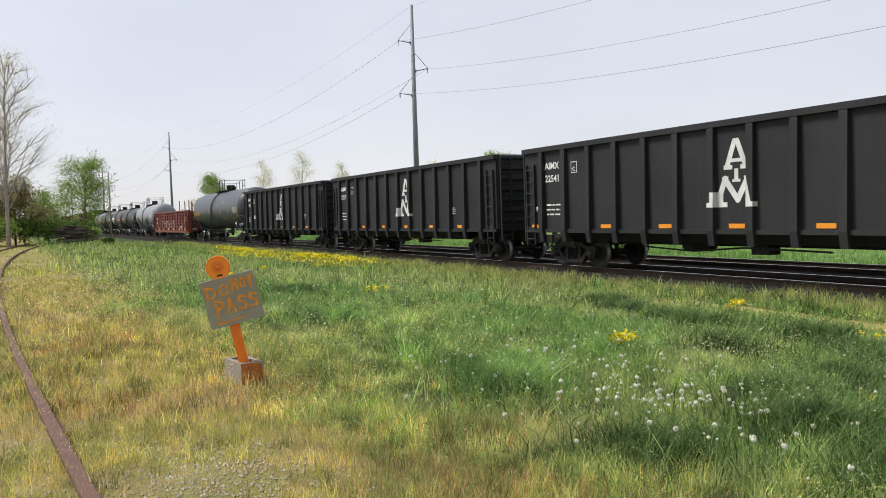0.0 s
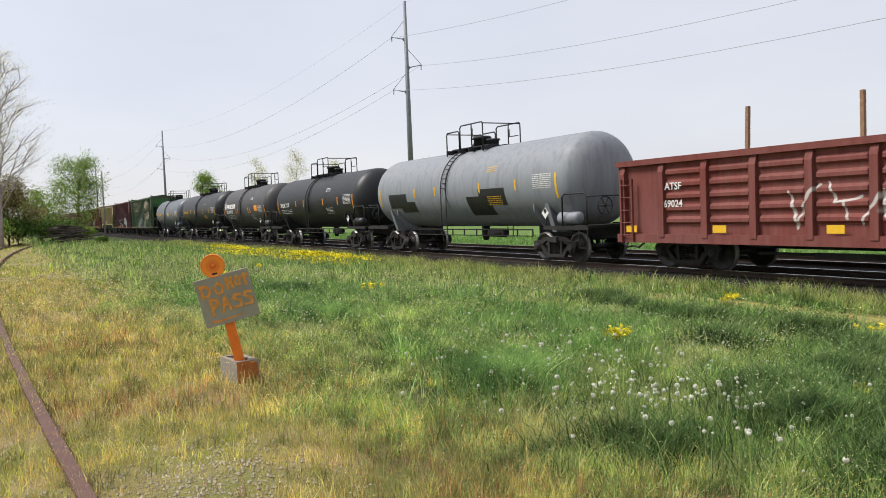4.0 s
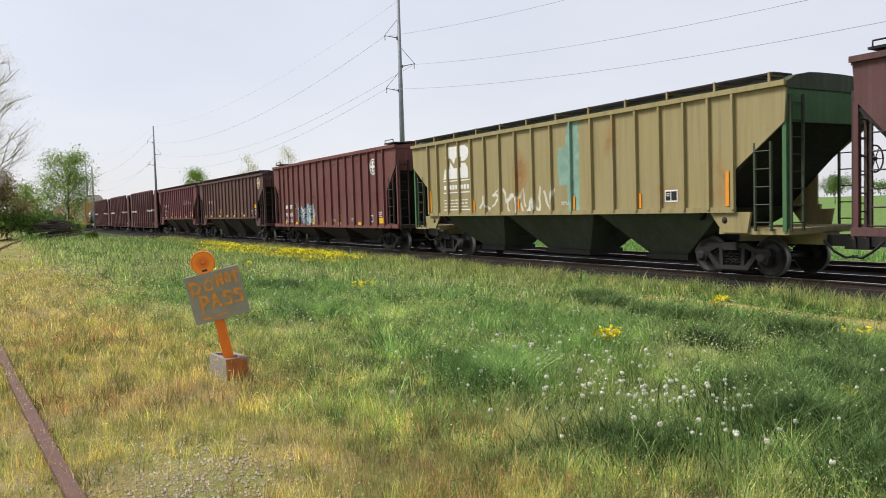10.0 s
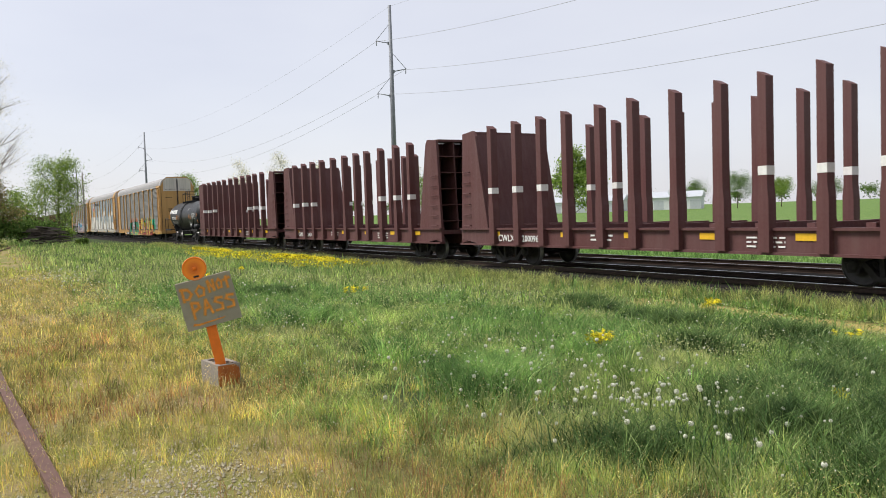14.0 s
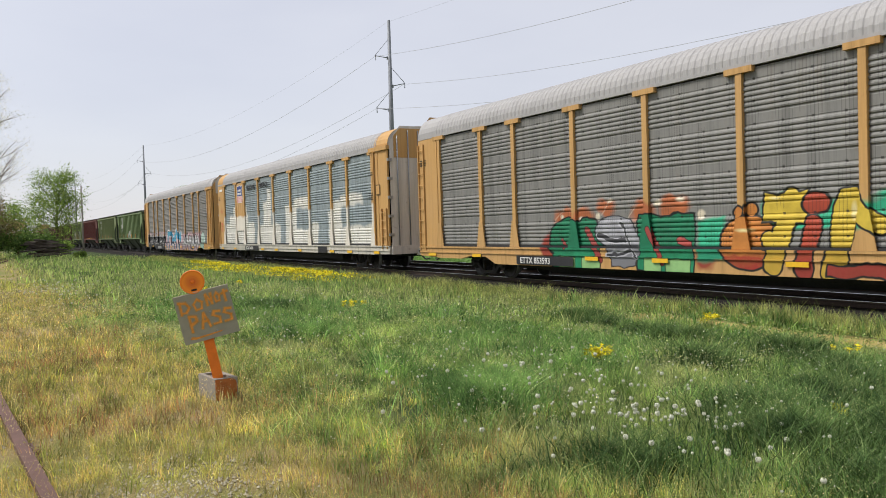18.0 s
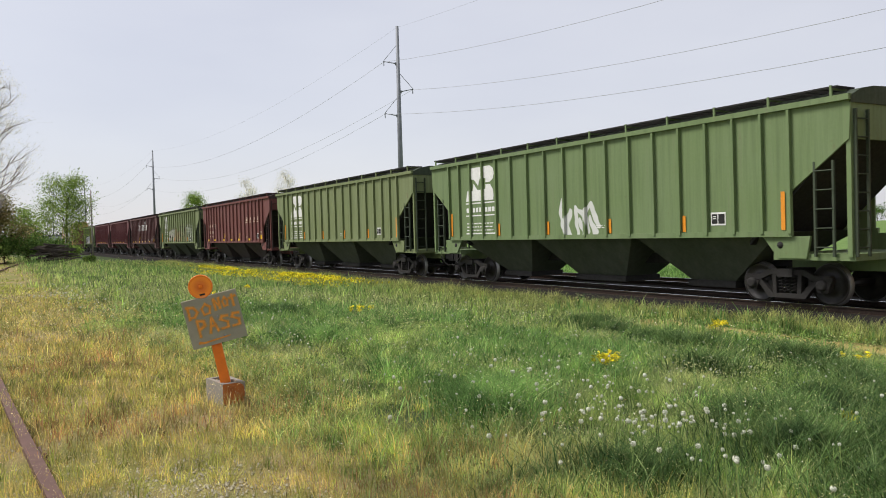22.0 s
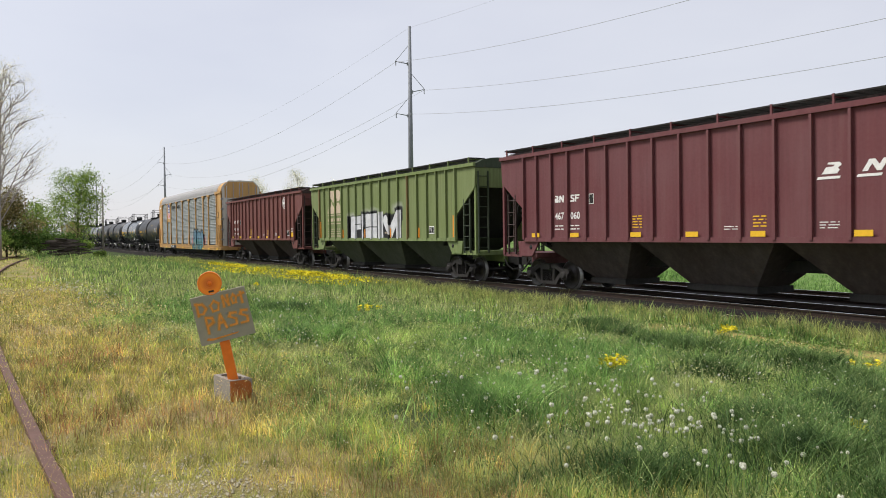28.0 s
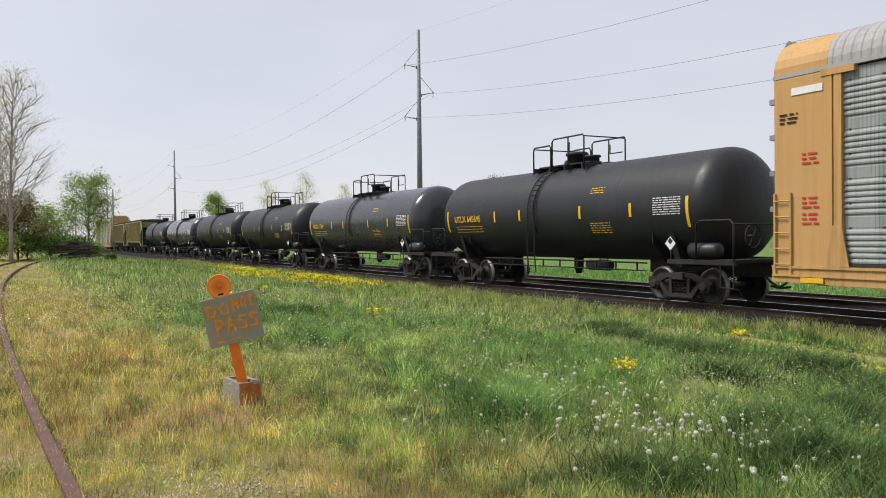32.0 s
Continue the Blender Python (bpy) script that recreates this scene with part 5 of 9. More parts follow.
g.f = [f[::-1] for f in g.f]
tagged(part("ground", g, ground_material(), None), "rough meadow ground with dry mossy soil and a green field beyond the track", "ground", "", "structure")

BALLAST = plain("ballast_stone", (0.026, 0.023, 0.021), 0.95, 0, 0.5, 30.0)
RAIL = plain("rail_steel", (0.06, 0.040, 0.032), 0.55, 0.6, 0.3, 20.0)
RAILTOP = plain("polished_rail_head", (0.55, 0.56, 0.58), 0.22, 1.0, 0.05, 20.0)
RUSTRAIL = plain("rusty_rail", (0.135, 0.072, 0.055), 0.75, 0.2, 0.25, 14.0)
TIE = plain("creosoted_tie", (0.045, 0.036, 0.030), 0.9, 0, 0.4, 8.0)
GRAVEL = plain("pale_gravel", (0.46, 0.415, 0.30), 0.9, 0, 0.35, 25.0)
STEEL = plain("galvanised_steel", (0.33, 0.34, 0.35), 0.45, 0.7, 0.2)
STAKE = plain("stake_wood", (0.30, 0.17, 0.09), 0.8, 0, 0.3, 12)
ROOF = paint("galvanised_roof", (0.34, 0.33, 0.325), 0.6, 0.25, 0.3, 0.06, 0.0)

main = thing("main_track", (0, TRACK_Y, 0), "double railway track with polished rails on dark ballast", "railway track", "", "structure")
bal = Geo().prism([(-2.5, -0.95), (6.9, -0.95), (5.6, -0.575), (-1.62, -0.57)], -900, 900, "x")
part("ballast_bed", bal, BALLAST, main)
for mid in (0.0, 3.62):
    for sg in (-1, 1):
        y = mid + sg * 0.755
        rail = Geo().prism([(y - 0.07, RAIL_Z - 0.17), (y + 0.07, RAIL_Z - 0.17), (y + 0.012, RAIL_Z - 0.13), (y + 0.012, RAIL_Z - 0.05), (y + 0.037, RAIL_Z - 0.035), (y + 0.037, RAIL_Z - 0.004), (y - 0.037, RAIL_Z - 0.004), (y - 0.037, RAIL_Z - 0.035), (y - 0.012, RAIL_Z - 0.05), (y - 0.012, RAIL_Z - 0.13)], -900, 900, "x")
        part("rail", rail, RAIL, main)
        part("rail_head", Geo().box(-900, 900, y - 0.033, y + 0.033, RAIL_Z - 0.004, RAIL_Z), RAILTOP, main, "bright worn rail head")
tie = kept(("tie",), lambda g: g.prism([(-0.11, RAIL_Z - 0.34), (0.11, RAIL_Z - 0.34), (0.11, RAIL_Z - 0.17), (-0.11, RAIL_Z - 0.17)], -1.3, 1.3))
for k in range(110):
    part("tie", tie, TIE, main, "", (-56 + k * 0.55, 0, random.uniform(-0.01, 0.01)))
g = Geo()
for k in range(200):
    x = -100 + k * 0.55
    g.box(x - 0.11, x + 0.11, 2.32, 4.92, RAIL_Z - 0.34, RAIL_Z - 0.17)
for k in range(120):
    for x in (-56.55 - k * 0.55, 5.0 + k * 0.55):
        g.box(x - 0.11, x + 0.11, -1.3, 1.3, RAIL_Z - 0.34, RAIL_Z - 0.17)
part("far_ties", g, TIE, main)["kind"] = "stuff"


def spur_y(x):
    """The right-hand rail of the old spur."""
    a = -x
    return 0.55 - 0.075 * a + 0.0016 * a * a if a < 22 else -0.326 + 0.00155 * (a - 24.5) ** 2


spur = thing("spur_track", (0, 0, 0), "old rusty spur rails half buried in dry weeds", "railway track", "", "structure")
xs_ = [8 - k * 1.5 for k in range(52)]
for off, nm in ((0.0, "rusty_rail"), (-1.5, "rusty_rail")):
    prof = [(-0.07, -0.09), (0.07, -0.09), (0.014, -0.05), (0.014, 0.04), (0.037, 0.05), (0.037, 0.085), (-0.037, 0.085), (-0.037, 0.05), (-0.014, 0.04), (-0.014, -0.05), (-0.07, -0.09)]
    rows = [[(x, spur_y(x) + off + p, q + 0.01) for p, q in prof] for x in xs_]
    part(nm, Geo().sheet(rows), RUSTRAIL, spur, "rust-brown rail")
jb = Geo()
jb.box(-0.45, 0.45, 0.02, 0.05, -0.02, 0.06)
for k in range(4):
    jb.tube([(-0.34 + k * 0.22, 0.04, 0.02), (-0.34 + k * 0.22, 0.085, 0.02)], 0.016, 6)
part("joint_bar", jb, RUSTRAIL, spur, "", (-5.35, spur_y(-5.35), 0))
part("tie_stub", kept(("tie_stub",), lambda g: g.box(-0.11, 0.11, -1.9, 0.45, -0.16, -0.02)), TIE, spur, "rotten tie end", (-3.2, spur_y(-3.2), 0.0))
for k in range(12):
    part("tie_stub", kept(("tie_stub",), None), TIE, spur, "", (-4.0 - k * 0.62, spur_y(-4 - k * 0.62), -0.02))
rnd = random.Random(4)
g = Geo()
for k in range(4200):
    x, y = rnd.gauss(-4.1, 0.55), rnd.gauss(0.85, 0.32)
    if k > 3100:
        x, y = rnd.uniform(-8, -2.6), spur_y(rnd.uniform(-8, -2.6)) + rnd.gauss(-0.15, 0.14)
    s = 0.003 + 0.013 * rnd.random() ** 3
    z = bumpy(x, y) + s * 0.2
    a = [(rnd.uniform(0.6, 1.1) * s) for _ in range(6)]
    g.add([(x + a[0], y, z), (x, y + a[1], z), (x - a[2], y, z), (x, y - a[3], z), (x, y, z + a[4]), (x, y, z - s)], [(0, 1, 4), (1, 2, 4), (2, 3, 4), (3, 0, 4), (1, 0, 5), (2, 1, 5), (3, 2, 5), (0, 3, 5)])
tagged(part("gravel", g, GRAVEL, None), "patch of pale crushed stone showing through weeds", "gravel", "", "stuff")

# ---- grass ----
def blades(name, P, hgt, wid, rng, mat, label, lean=0.35, category="grass", fan=None):
    """One mesh of many bent blades: a quad and a tip each. fan: the way each blade leans."""
    n = len(P)
    th = rng.uniform(0, 2 * np.pi, n)
    dx, dy = np.cos(th), np.sin(th)
    ph = rng.uniform(0, 2 * np.pi, n) if fan is None else fan + rng.normal(0, 0.7, n)
    ln = hgt * rng.uniform(0.2, 1.0, n) * lean
    lx, ly = np.cos(ph) * ln, np.sin(ph) * ln
    V = np.zeros((n, 5, 3), np.float32)
    for k, (s, f, wd) in enumerate(((-1, 0, 1), (1, 0, 1), (1, 0.55, 0.8), (-1, 0.55, 0.8), (0, 1, 0))):
        V[:, k, 0] = P[:, 0] + s * dx * wid * wd / 2 + lx * f * f
        V[:, k, 1] = P[:, 1] + s * dy * wid * wd / 2 + ly * f * f
        V[:, k, 2] = P[:, 2] + hgt * f * (1 - 0.25 * lean * f)
    me = bpy.data.meshes.new(name)
    me.vertices.add(n * 5)
    me.vertices.foreach_set("co", V.ravel())
    base = np.arange(n)[:, None] * 5
    loops = (base + np.array([0, 1, 2, 3, 3, 2, 4])[None, :]).ravel()
    me.loops.add(n * 7)
    me.loops.foreach_set("vertex_index", loops.astype(np.int32))
    me.polygons.add(n * 2)
    st = (np.arange(n)[:, None] * 7 + np.array([0, 4])[None, :]).ravel()
    me.polygons.foreach_set("loop_start", st.astype(np.int32))
    me.update(calc_edges=True)
    me.materials.append(None)
    ob = part(name, me, mat, None)
    return tagged(ob, label, category, "", "stuff")


def field_noise(x, y, s, k):
    """Smooth value noise on numpy arrays, 0 to 1."""
    rs = np.random.RandomState(k)
    tab = rs.rand(64, 64)
    u, v = x * s + 500, y * s + 500
    i, j = np.floor(u).astype(int), np.floor(v).astype(int)
    a, b = u - i, v - j
    a, b = a * a * (3 - 2 * a), b * b * (3 - 2 * b)
    t = lambda p, q: tab[p % 64, q % 64]
    return t(i, j) * (1 - a) * (1 - b) + t(i + 1, j) * a * (1 - b) + t(i, j + 1) * (1 - a) * b + t(i + 1, j + 1) * a * b


def gz(x, y):
    k = np.clip((y - 3) / 9.5, 0, 1)
    return -0.78 * k * k * (3 - 2 * k)


def scatter(rng, n, r0, r1, a0=-3.0, a1=64.0, y1=14.3, power=1.0):
    """Random points of the wedge before the viewer, denser close by."""
    a = np.radians(rng.uniform(a0, a1, n))
    u = rng.uniform(0, 1, n)
    r = (r0 ** power + u * (r1 ** power - r0 ** power)) ** (1 / power)
    x, y = -r * np.cos(a), r * np.sin(a)
    ok = (y < y1)
    return x[ok], y[ok], r[ok]


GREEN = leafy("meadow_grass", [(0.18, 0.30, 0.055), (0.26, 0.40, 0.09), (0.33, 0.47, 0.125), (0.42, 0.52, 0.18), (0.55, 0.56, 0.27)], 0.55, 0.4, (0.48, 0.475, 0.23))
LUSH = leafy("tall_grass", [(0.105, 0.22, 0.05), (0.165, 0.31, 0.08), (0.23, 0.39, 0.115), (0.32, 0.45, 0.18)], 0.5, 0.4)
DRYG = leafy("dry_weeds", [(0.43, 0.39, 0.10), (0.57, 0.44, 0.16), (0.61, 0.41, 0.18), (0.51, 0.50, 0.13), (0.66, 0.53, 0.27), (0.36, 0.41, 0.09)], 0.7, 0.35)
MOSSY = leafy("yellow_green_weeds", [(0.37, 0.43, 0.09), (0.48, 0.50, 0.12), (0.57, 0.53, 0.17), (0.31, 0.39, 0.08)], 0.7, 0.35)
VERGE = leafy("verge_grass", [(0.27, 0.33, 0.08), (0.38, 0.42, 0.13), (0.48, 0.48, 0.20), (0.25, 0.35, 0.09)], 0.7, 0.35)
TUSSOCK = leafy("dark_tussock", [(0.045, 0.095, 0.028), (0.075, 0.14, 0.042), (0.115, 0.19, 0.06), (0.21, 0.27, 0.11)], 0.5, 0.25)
rng = np.random.RandomState(7)


def edge_(x, y):
    """How far into the green meadow a point lies, in metres, with a ragged edge."""
    return y - 2.15 - 0.75 * np.clip((x + 5.2) / 1.6, 0, 1) - 1.3 * (field_noise(x, y, 0.6, 5) - 0.5) - 0.5 * (field_noise(x, y, 2.0, 6) - 0.5) + 0.25 * np.clip(-x - 12, 0, 30) / 10


def zone(n, each, r0, r1, power, hmin, hmax, wmin, wmax, mat, label, name, keep, lean=0.4, y1=14.3, tall=None, ring=0.05, arc=(-3.0, 64.0)):
    """Tufts of blades that fan out from a common root."""
    x, y, r = scatter(rng, n // each, r0, r1, arc[0], arc[1], y1, power)
    ok = keep(x, y, rng.uniform(0, 1, len(x))) & ~((x > -14.0 + 2.5 * rng.uniform(0, 1, len(x))) & (np.abs(y - 12.75 + 0.4 * (field_noise(x, y, 1.0, 71) - 0.5)) < 0.55))
    x, y, r = x[ok], y[ok], r[ok]
    h = rng.uniform(hmin, hmax, len(x)) * rng.uniform(0.6, 1.25, len(x))
    if tall is not None:
        h = h * tall(x, y)
    x, y, r, h = (np.repeat(q, each) for q in (x, y, r, h))
    m = len(x)
    a, q = rng.uniform(0, 2 * np.pi, m), ring * np.sqrt(rng.uniform(0, 1, m)) * np.clip(r / 6, 0.8, 4.0)
    x, y = x + q * np.cos(a), y + q * np.sin(a)
    h = h * rng.uniform(0.45, 1.0, m)
    w = rng.uniform(wmin, wmax, m) * np.clip(r / 6, 0.65, 4.0)
    blades(name, np.stack([x, y, gz(x, y) - 0.02], 1), h, w, rng, mat, label, lean, fan=a)


clump = lambda x, y: 0.40 + 1.15 * field_noise(x, y, 0.9, 11) ** 1.7 + 0.6 * field_noise(x, y, 2.7, 12)
thin = lambda x, y, u: field_noise(x, y, 3.2, 15) * 0.7 + field_noise(x, y, 1.1, 16) * 0.5 > 0.22 + 0.4 * u
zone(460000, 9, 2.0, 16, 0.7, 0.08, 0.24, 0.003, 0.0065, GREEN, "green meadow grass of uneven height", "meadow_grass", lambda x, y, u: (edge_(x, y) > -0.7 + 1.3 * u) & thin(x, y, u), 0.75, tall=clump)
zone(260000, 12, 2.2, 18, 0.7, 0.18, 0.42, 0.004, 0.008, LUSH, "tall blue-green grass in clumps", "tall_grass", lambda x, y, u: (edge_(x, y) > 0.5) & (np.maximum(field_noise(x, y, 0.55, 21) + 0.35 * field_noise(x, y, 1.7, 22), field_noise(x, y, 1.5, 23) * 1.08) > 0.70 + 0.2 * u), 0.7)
zone(190000, 7, 2.0, 22, 0.7, 0.08, 0.27, 0.003, 0.006, DRYG, "dry tan weeds beside the old spur", "dry_weeds", lambda x, y, u: (edge_(x, y) < 0.6 - 1.0 * u) & (y > -2.5) & thin(x, y, u * 0.8) & (np.hypot(x + 4.0, (y - 0.85) * 1.6) > 0.35 + 0.5 * u), 0.6)
zone(120000, 8, 2.0, 30, 0.7, 0.06, 0.24, 0.004, 0.008, MOSSY, "yellow-green low weeds", "low_weeds", lambda x, y, u: (edge_(x, y) < 1.3 - 1.5 * u) & (y > -2.5) & (field_noise(x, y, 0.8, 31) > 0.3 + 0.3 * u) & (np.hypot(x + 4.0, (y - 0.85) * 1.6) > 0.15 + 0.45 * u), 0.7)
zone(130000, 6, 15, 95, 0.55, 0.16, 0.44, 0.005, 0.010, GREEN, "far green meadow grass", "far_grass", lambda x, y, u: (edge_(x, y) > -0.4 + 0.8 * u) & thin(x, y, u), 0.5, tall=clump)
zone(90000, 8, 15, 80, 0.6, 0.3, 0.58, 0.005, 0.010, LUSH, "far tall grass patches", "far_tall_grass", lambda x, y, u: (edge_(x, y) > 0.6) & (field_noise(x, y, 0.22, 41) > 0.45 + 0.25 * u), 0.5)
zone(40000, 6, 18, 80, 0.6, 0.06, 0.2, 0.006, 0.012, MOSSY, "yellowish verge along the old spur", "verge_weeds", lambda x, y, u: (edge_(x, y) < 0.6) & (y > -3), 0.5)
zone(60000, 6, 0.6, 16, 0.9, 0.06, 0.20, 0.006, 0.012, MOSSY, "low weeds round the old spur", "low_weeds", lambda x, y, u: edge_(x, y) < 0.6, 0.6, arc=(64.0, 357.0))
zone(60000, 8, 2.0, 18, 0.9, 0.10, 0.26, 0.006, 0.012, GREEN, "green meadow grass along the verge", "meadow_grass", lambda x, y, u: edge_(x, y) > 0.0, 0.6, arc=(64.0, 178.0))
REDDISH = leafy("reddish_dry_stalks", [(0.42, 0.22, 0.10), (0.50, 0.30, 0.15), (0.36, 0.17, 0.09), (0.55, 0.38, 0.20)], 0.75, 0.3)
zone(60000, 6, 3.0, 14, 0.7, 0.10, 0.28, 0.003, 0.006, REDDISH, "reddish brown dry stalks among the weeds", "dry_stalks", lambda x, y, u: (edge_(x, y) < 0.2 - 0.6 * u) & (y > 0.2) & (field_noise(x, y, 1.0, 81) * 0.7 + field_noise(x, y, 2.6, 82) * 0.3 > 0.50 + 0.2 * u), 0.5)
# rough growth beyond the second track
n_ = 16000
x = rng.uniform(-95, 10, n_)
y = 22.6 + 9.0 * rng.uniform(0, 1, n_) ** 2
tall_ = 0.22 + 0.40 * field_noise(x, y, 0.5, 91) ** 1.5
x, y, tall_ = np.repeat(x, 6), np.repeat(y, 6), np.repeat(tall_, 6)
aa = rng.uniform(0, 2 * np.pi, len(x))
x, y = x + 0.16 * np.cos(aa), y + 0.16 * np.sin(aa)
blades("field_edge_growth", np.stack([x, y, np.full(len(x), -0.80)], 1), tall_ * rng.uniform(0.5, 1.0, len(x)), rng.uniform(0.012, 0.026, len(x)), rng, LUSH, "rough fresh green growth along the field beyond the track", 0.6, fan=aa)
n_ = 14000
x = rng.uniform(-78, 8, n_)
y = np.where(rng.uniform(0, 1, n_) < 0.6, rng.uniform(13.5, 14.62, n_), rng.uniform(11.9, 13.6, n_))
hh = rng.uniform(0.20, 0.30, n_) * np.where(y > 13.5, 1.9, np.where((x > -13) & (y > 12.2) & (y < 13.35), 0.22, 0.9)) * (0.7 + 0.6 * field_noise(x, y, 1.3, 44))
x, y, hh = np.repeat(x, 6), np.repeat(y, 6), np.repeat(hh, 6)
aa = rng.uniform(0, 2 * np.pi, len(x))
x, y = x + 0.10 * np.cos(aa), y + 0.06 * np.sin(aa)
blades("track_verge", np.stack([x, y, gz(x, y) - 0.02], 1), hh * rng.uniform(0.5, 1.0, len(x)), rng.uniform(0.006, 0.013, len(x)), rng, VERGE, "pale yellow-green verge beside the ballast", 0.6, fan=aa)


def leaflets(name, n, r0, r1, power, z0, z1, smin, smax, mat, label, keep, category="weeds"):
    """Small loose leaves, mostly lying flat, one mesh."""
    x, y, r = scatter(rng, n, r0, r1, power=power)
    ok = keep(x, y, rng.uniform(0, 1, len(x)))
    x, y, r = x[ok], y[ok], r[ok]
    n = len(x)
    C = np.stack([x, y, gz(x, y) + rng.uniform(z0, z1, n) * (0.5 + field_noise(x, y, 1.1, 61))], 1)
    A = rng.normal(0, 1, (n, 3)) * np.array([1, 1, 0.45])
    A /= np.linalg.norm(A, axis=1)[:, None]
    B = np.cross(A, rng.normal(0, 1, (n, 3)) * np.array([0.5, 0.5, 1]))
    B /= np.linalg.norm(B, axis=1)[:, None]
    s = (rng.uniform(smin, smax, n) * np.clip(r / 5, 0.8, 4))[:, None]
    V = np.stack([C - A * s, C + B * s * 0.45, C + A * s, C - B * s * 0.45], 1).reshape(-1, 3).astype(np.float32)
    me = bpy.data.meshes.new(name)
    me.vertices.add(len(V))
    me.vertices.foreach_set("co", V.ravel())
    me.loops.add(n * 4)
    me.loops.foreach_set("vertex_index", np.arange(n * 4, dtype=np.int32))
    me.polygons.add(n)
    me.polygons.foreach_set("loop_start", np.arange(0, n * 4, 4, dtype=np.int32))
    me.update(calc_edges=True)
    me.materials.append(None)
    return tagged(part(name, me, mat, None), label, category, "", "stuff")


CLOVER = leafy("small_weed_leaves", [(0.11, 0.20, 0.05), (0.16, 0.26, 0.07), (0.21, 0.31, 0.09), (0.27, 0.34, 0.13)], 0.6, 0.35)
CHAFF = leafy("dry_seed_specks", [(0.52, 0.46, 0.20), (0.45, 0.40, 0.14), (0.58, 0.52, 0.34), (0.40, 0.26, 0.12)], 0.8, 0.2)
HAZE = leafy("grass_seed_heads", [(0.30, 0.36, 0.13), (0.38, 0.42, 0.17), (0.44, 0.47, 0.24), (0.48, 0.47, 0.24)], 0.8, 0.3)
SPECK = leafy("pale_florets", [(0.62, 0.64, 0.54), (0.74, 0.74, 0.68)], 0.8, 0.3)
leaflets("clover_leaves", 110000, 2.0, 20, 0.75, 0.02, 0.14, 0.006, 0.013, CLOVER, "small leafy weeds and clover among the grass", lambda x, y, u: (edge_(x, y) > -0.6 + 0.8 * u) & (field_noise(x, y, 1.4, 62) > 0.3 + 0.4 * u))
leaflets("seed_specks", 110000, 2.0, 24, 0.75, 0.03, 0.22, 0.003, 0.007, CHAFF, "dry seed heads of the low weeds", lambda x, y, u: (edge_(x, y) < 1.6 - 1.8 * u) & (y > -2.5))
leaflets("grass_seed_heads", 110000, 2.0, 26, 0.75, 0.10, 0.30, 0.003, 0.0075, HAZE, "pale seed heads of the meadow grass", lambda x, y, u: (edge_(x, y) > -0.6) & (field_noise(x, y, 0.75, 64) * 0.7 + field_noise(x, y, 2.4, 65) * 0.4 > 0.35 + 0.4 * u))
leaflets("pale_florets", 8000, 2.2, 20, 0.8, 0.12, 0.28, 0.004, 0.008, SPECK, "tiny pale florets scattered through the meadow", lambda x, y, u: (edge_(x, y) > -0.5) & (field_noise(x, y, 0.7, 63) > 0.35 + 0.4 * u))

# fountain-shaped tussocks
for k, (x, y, h, n, mt) in enumerate(((-3.15, 3.05, 0.34, 1500, 1), (-2.95, 4.15, 0.42, 2200, 1), (-3.55, 4.75, 0.40, 2000, 1), (-4.85, 3.25, 0.42, 1800, 0), (-5.3, 3.6, 0.40, 1500, 0), (-2.4, 4.6, 0.45, 2200, 1),
                                  (-8.2, 9.0, 0.5, 1800, 1), (-7.0, 9.9, 0.5, 2000, 1), (-9.4, 9.6, 0.45, 1600, 1), (-12.3, 10.6, 0.5, 1800, 1), (-6.2, 7.0, 0.42, 1500, 1), (-11.0, 9.9, 0.45, 1500, 1), (-9.6, 3.6, 0.36, 1200, 0), (-13.5, 4.4, 0.4, 1400, 1), (-5.4, 8.4, 0.45, 1600, 1), (-2.15, 3.75, 0.36, 1800, 1), (-2.75, 5.3, 0.45, 2000, 1), (-3.9, 5.9, 0.42, 1800, 1), (-4.3, 7.0, 0.45, 1600, 1), (-5.9, 5.0, 0.32, 1200, 0))):
    rr, aa = rng.gamma(2.0, 0.09, n) * (1.6 if mt else 1.3), rng.uniform(0, 2 * np.pi, n)
    px, py = x + rr * np.cos(aa), y + rr * np.sin(aa)
    ob = blades("grass_tussock", np.stack([px, py, gz(px, py) - 0.02], 1), h * rng.uniform(0.55, 1.1, n), rng.uniform(0.004, 0.008, n) * max(1.0, math.hypot(x, y) / 6), rng, TUSSOCK if mt else LUSH, "dark arching grass tussock" if mt else "tall fresh green grass tuft", 1.0, "grass tuft")

# ---- flowers ----
PETAL = leafy("mustard_petal", [(0.82, 0.68, 0.03), (0.88, 0.76, 0.05), (0.74, 0.70, 0.08)], 0.6, 0.3)
STEM = leafy("flower_stem", [(0.20, 0.30, 0.08), (0.30, 0.36, 0.13)], 0.6, 0.1)
PUFF = plain("seed_fluff", (0.66, 0.66, 0.54), 0.9, 0, 0.2, 60)


def blossoms(name, pts, size, rng_, label, top):
    P = np.array(pts, np.float32)
    n = len(P)
    blades(name, P, np.full(n, size) * rng_.uniform(0.6, 1.2, n), np.full(n, size * 0.9), rng_, PETAL, label, 0.6, "flowers")


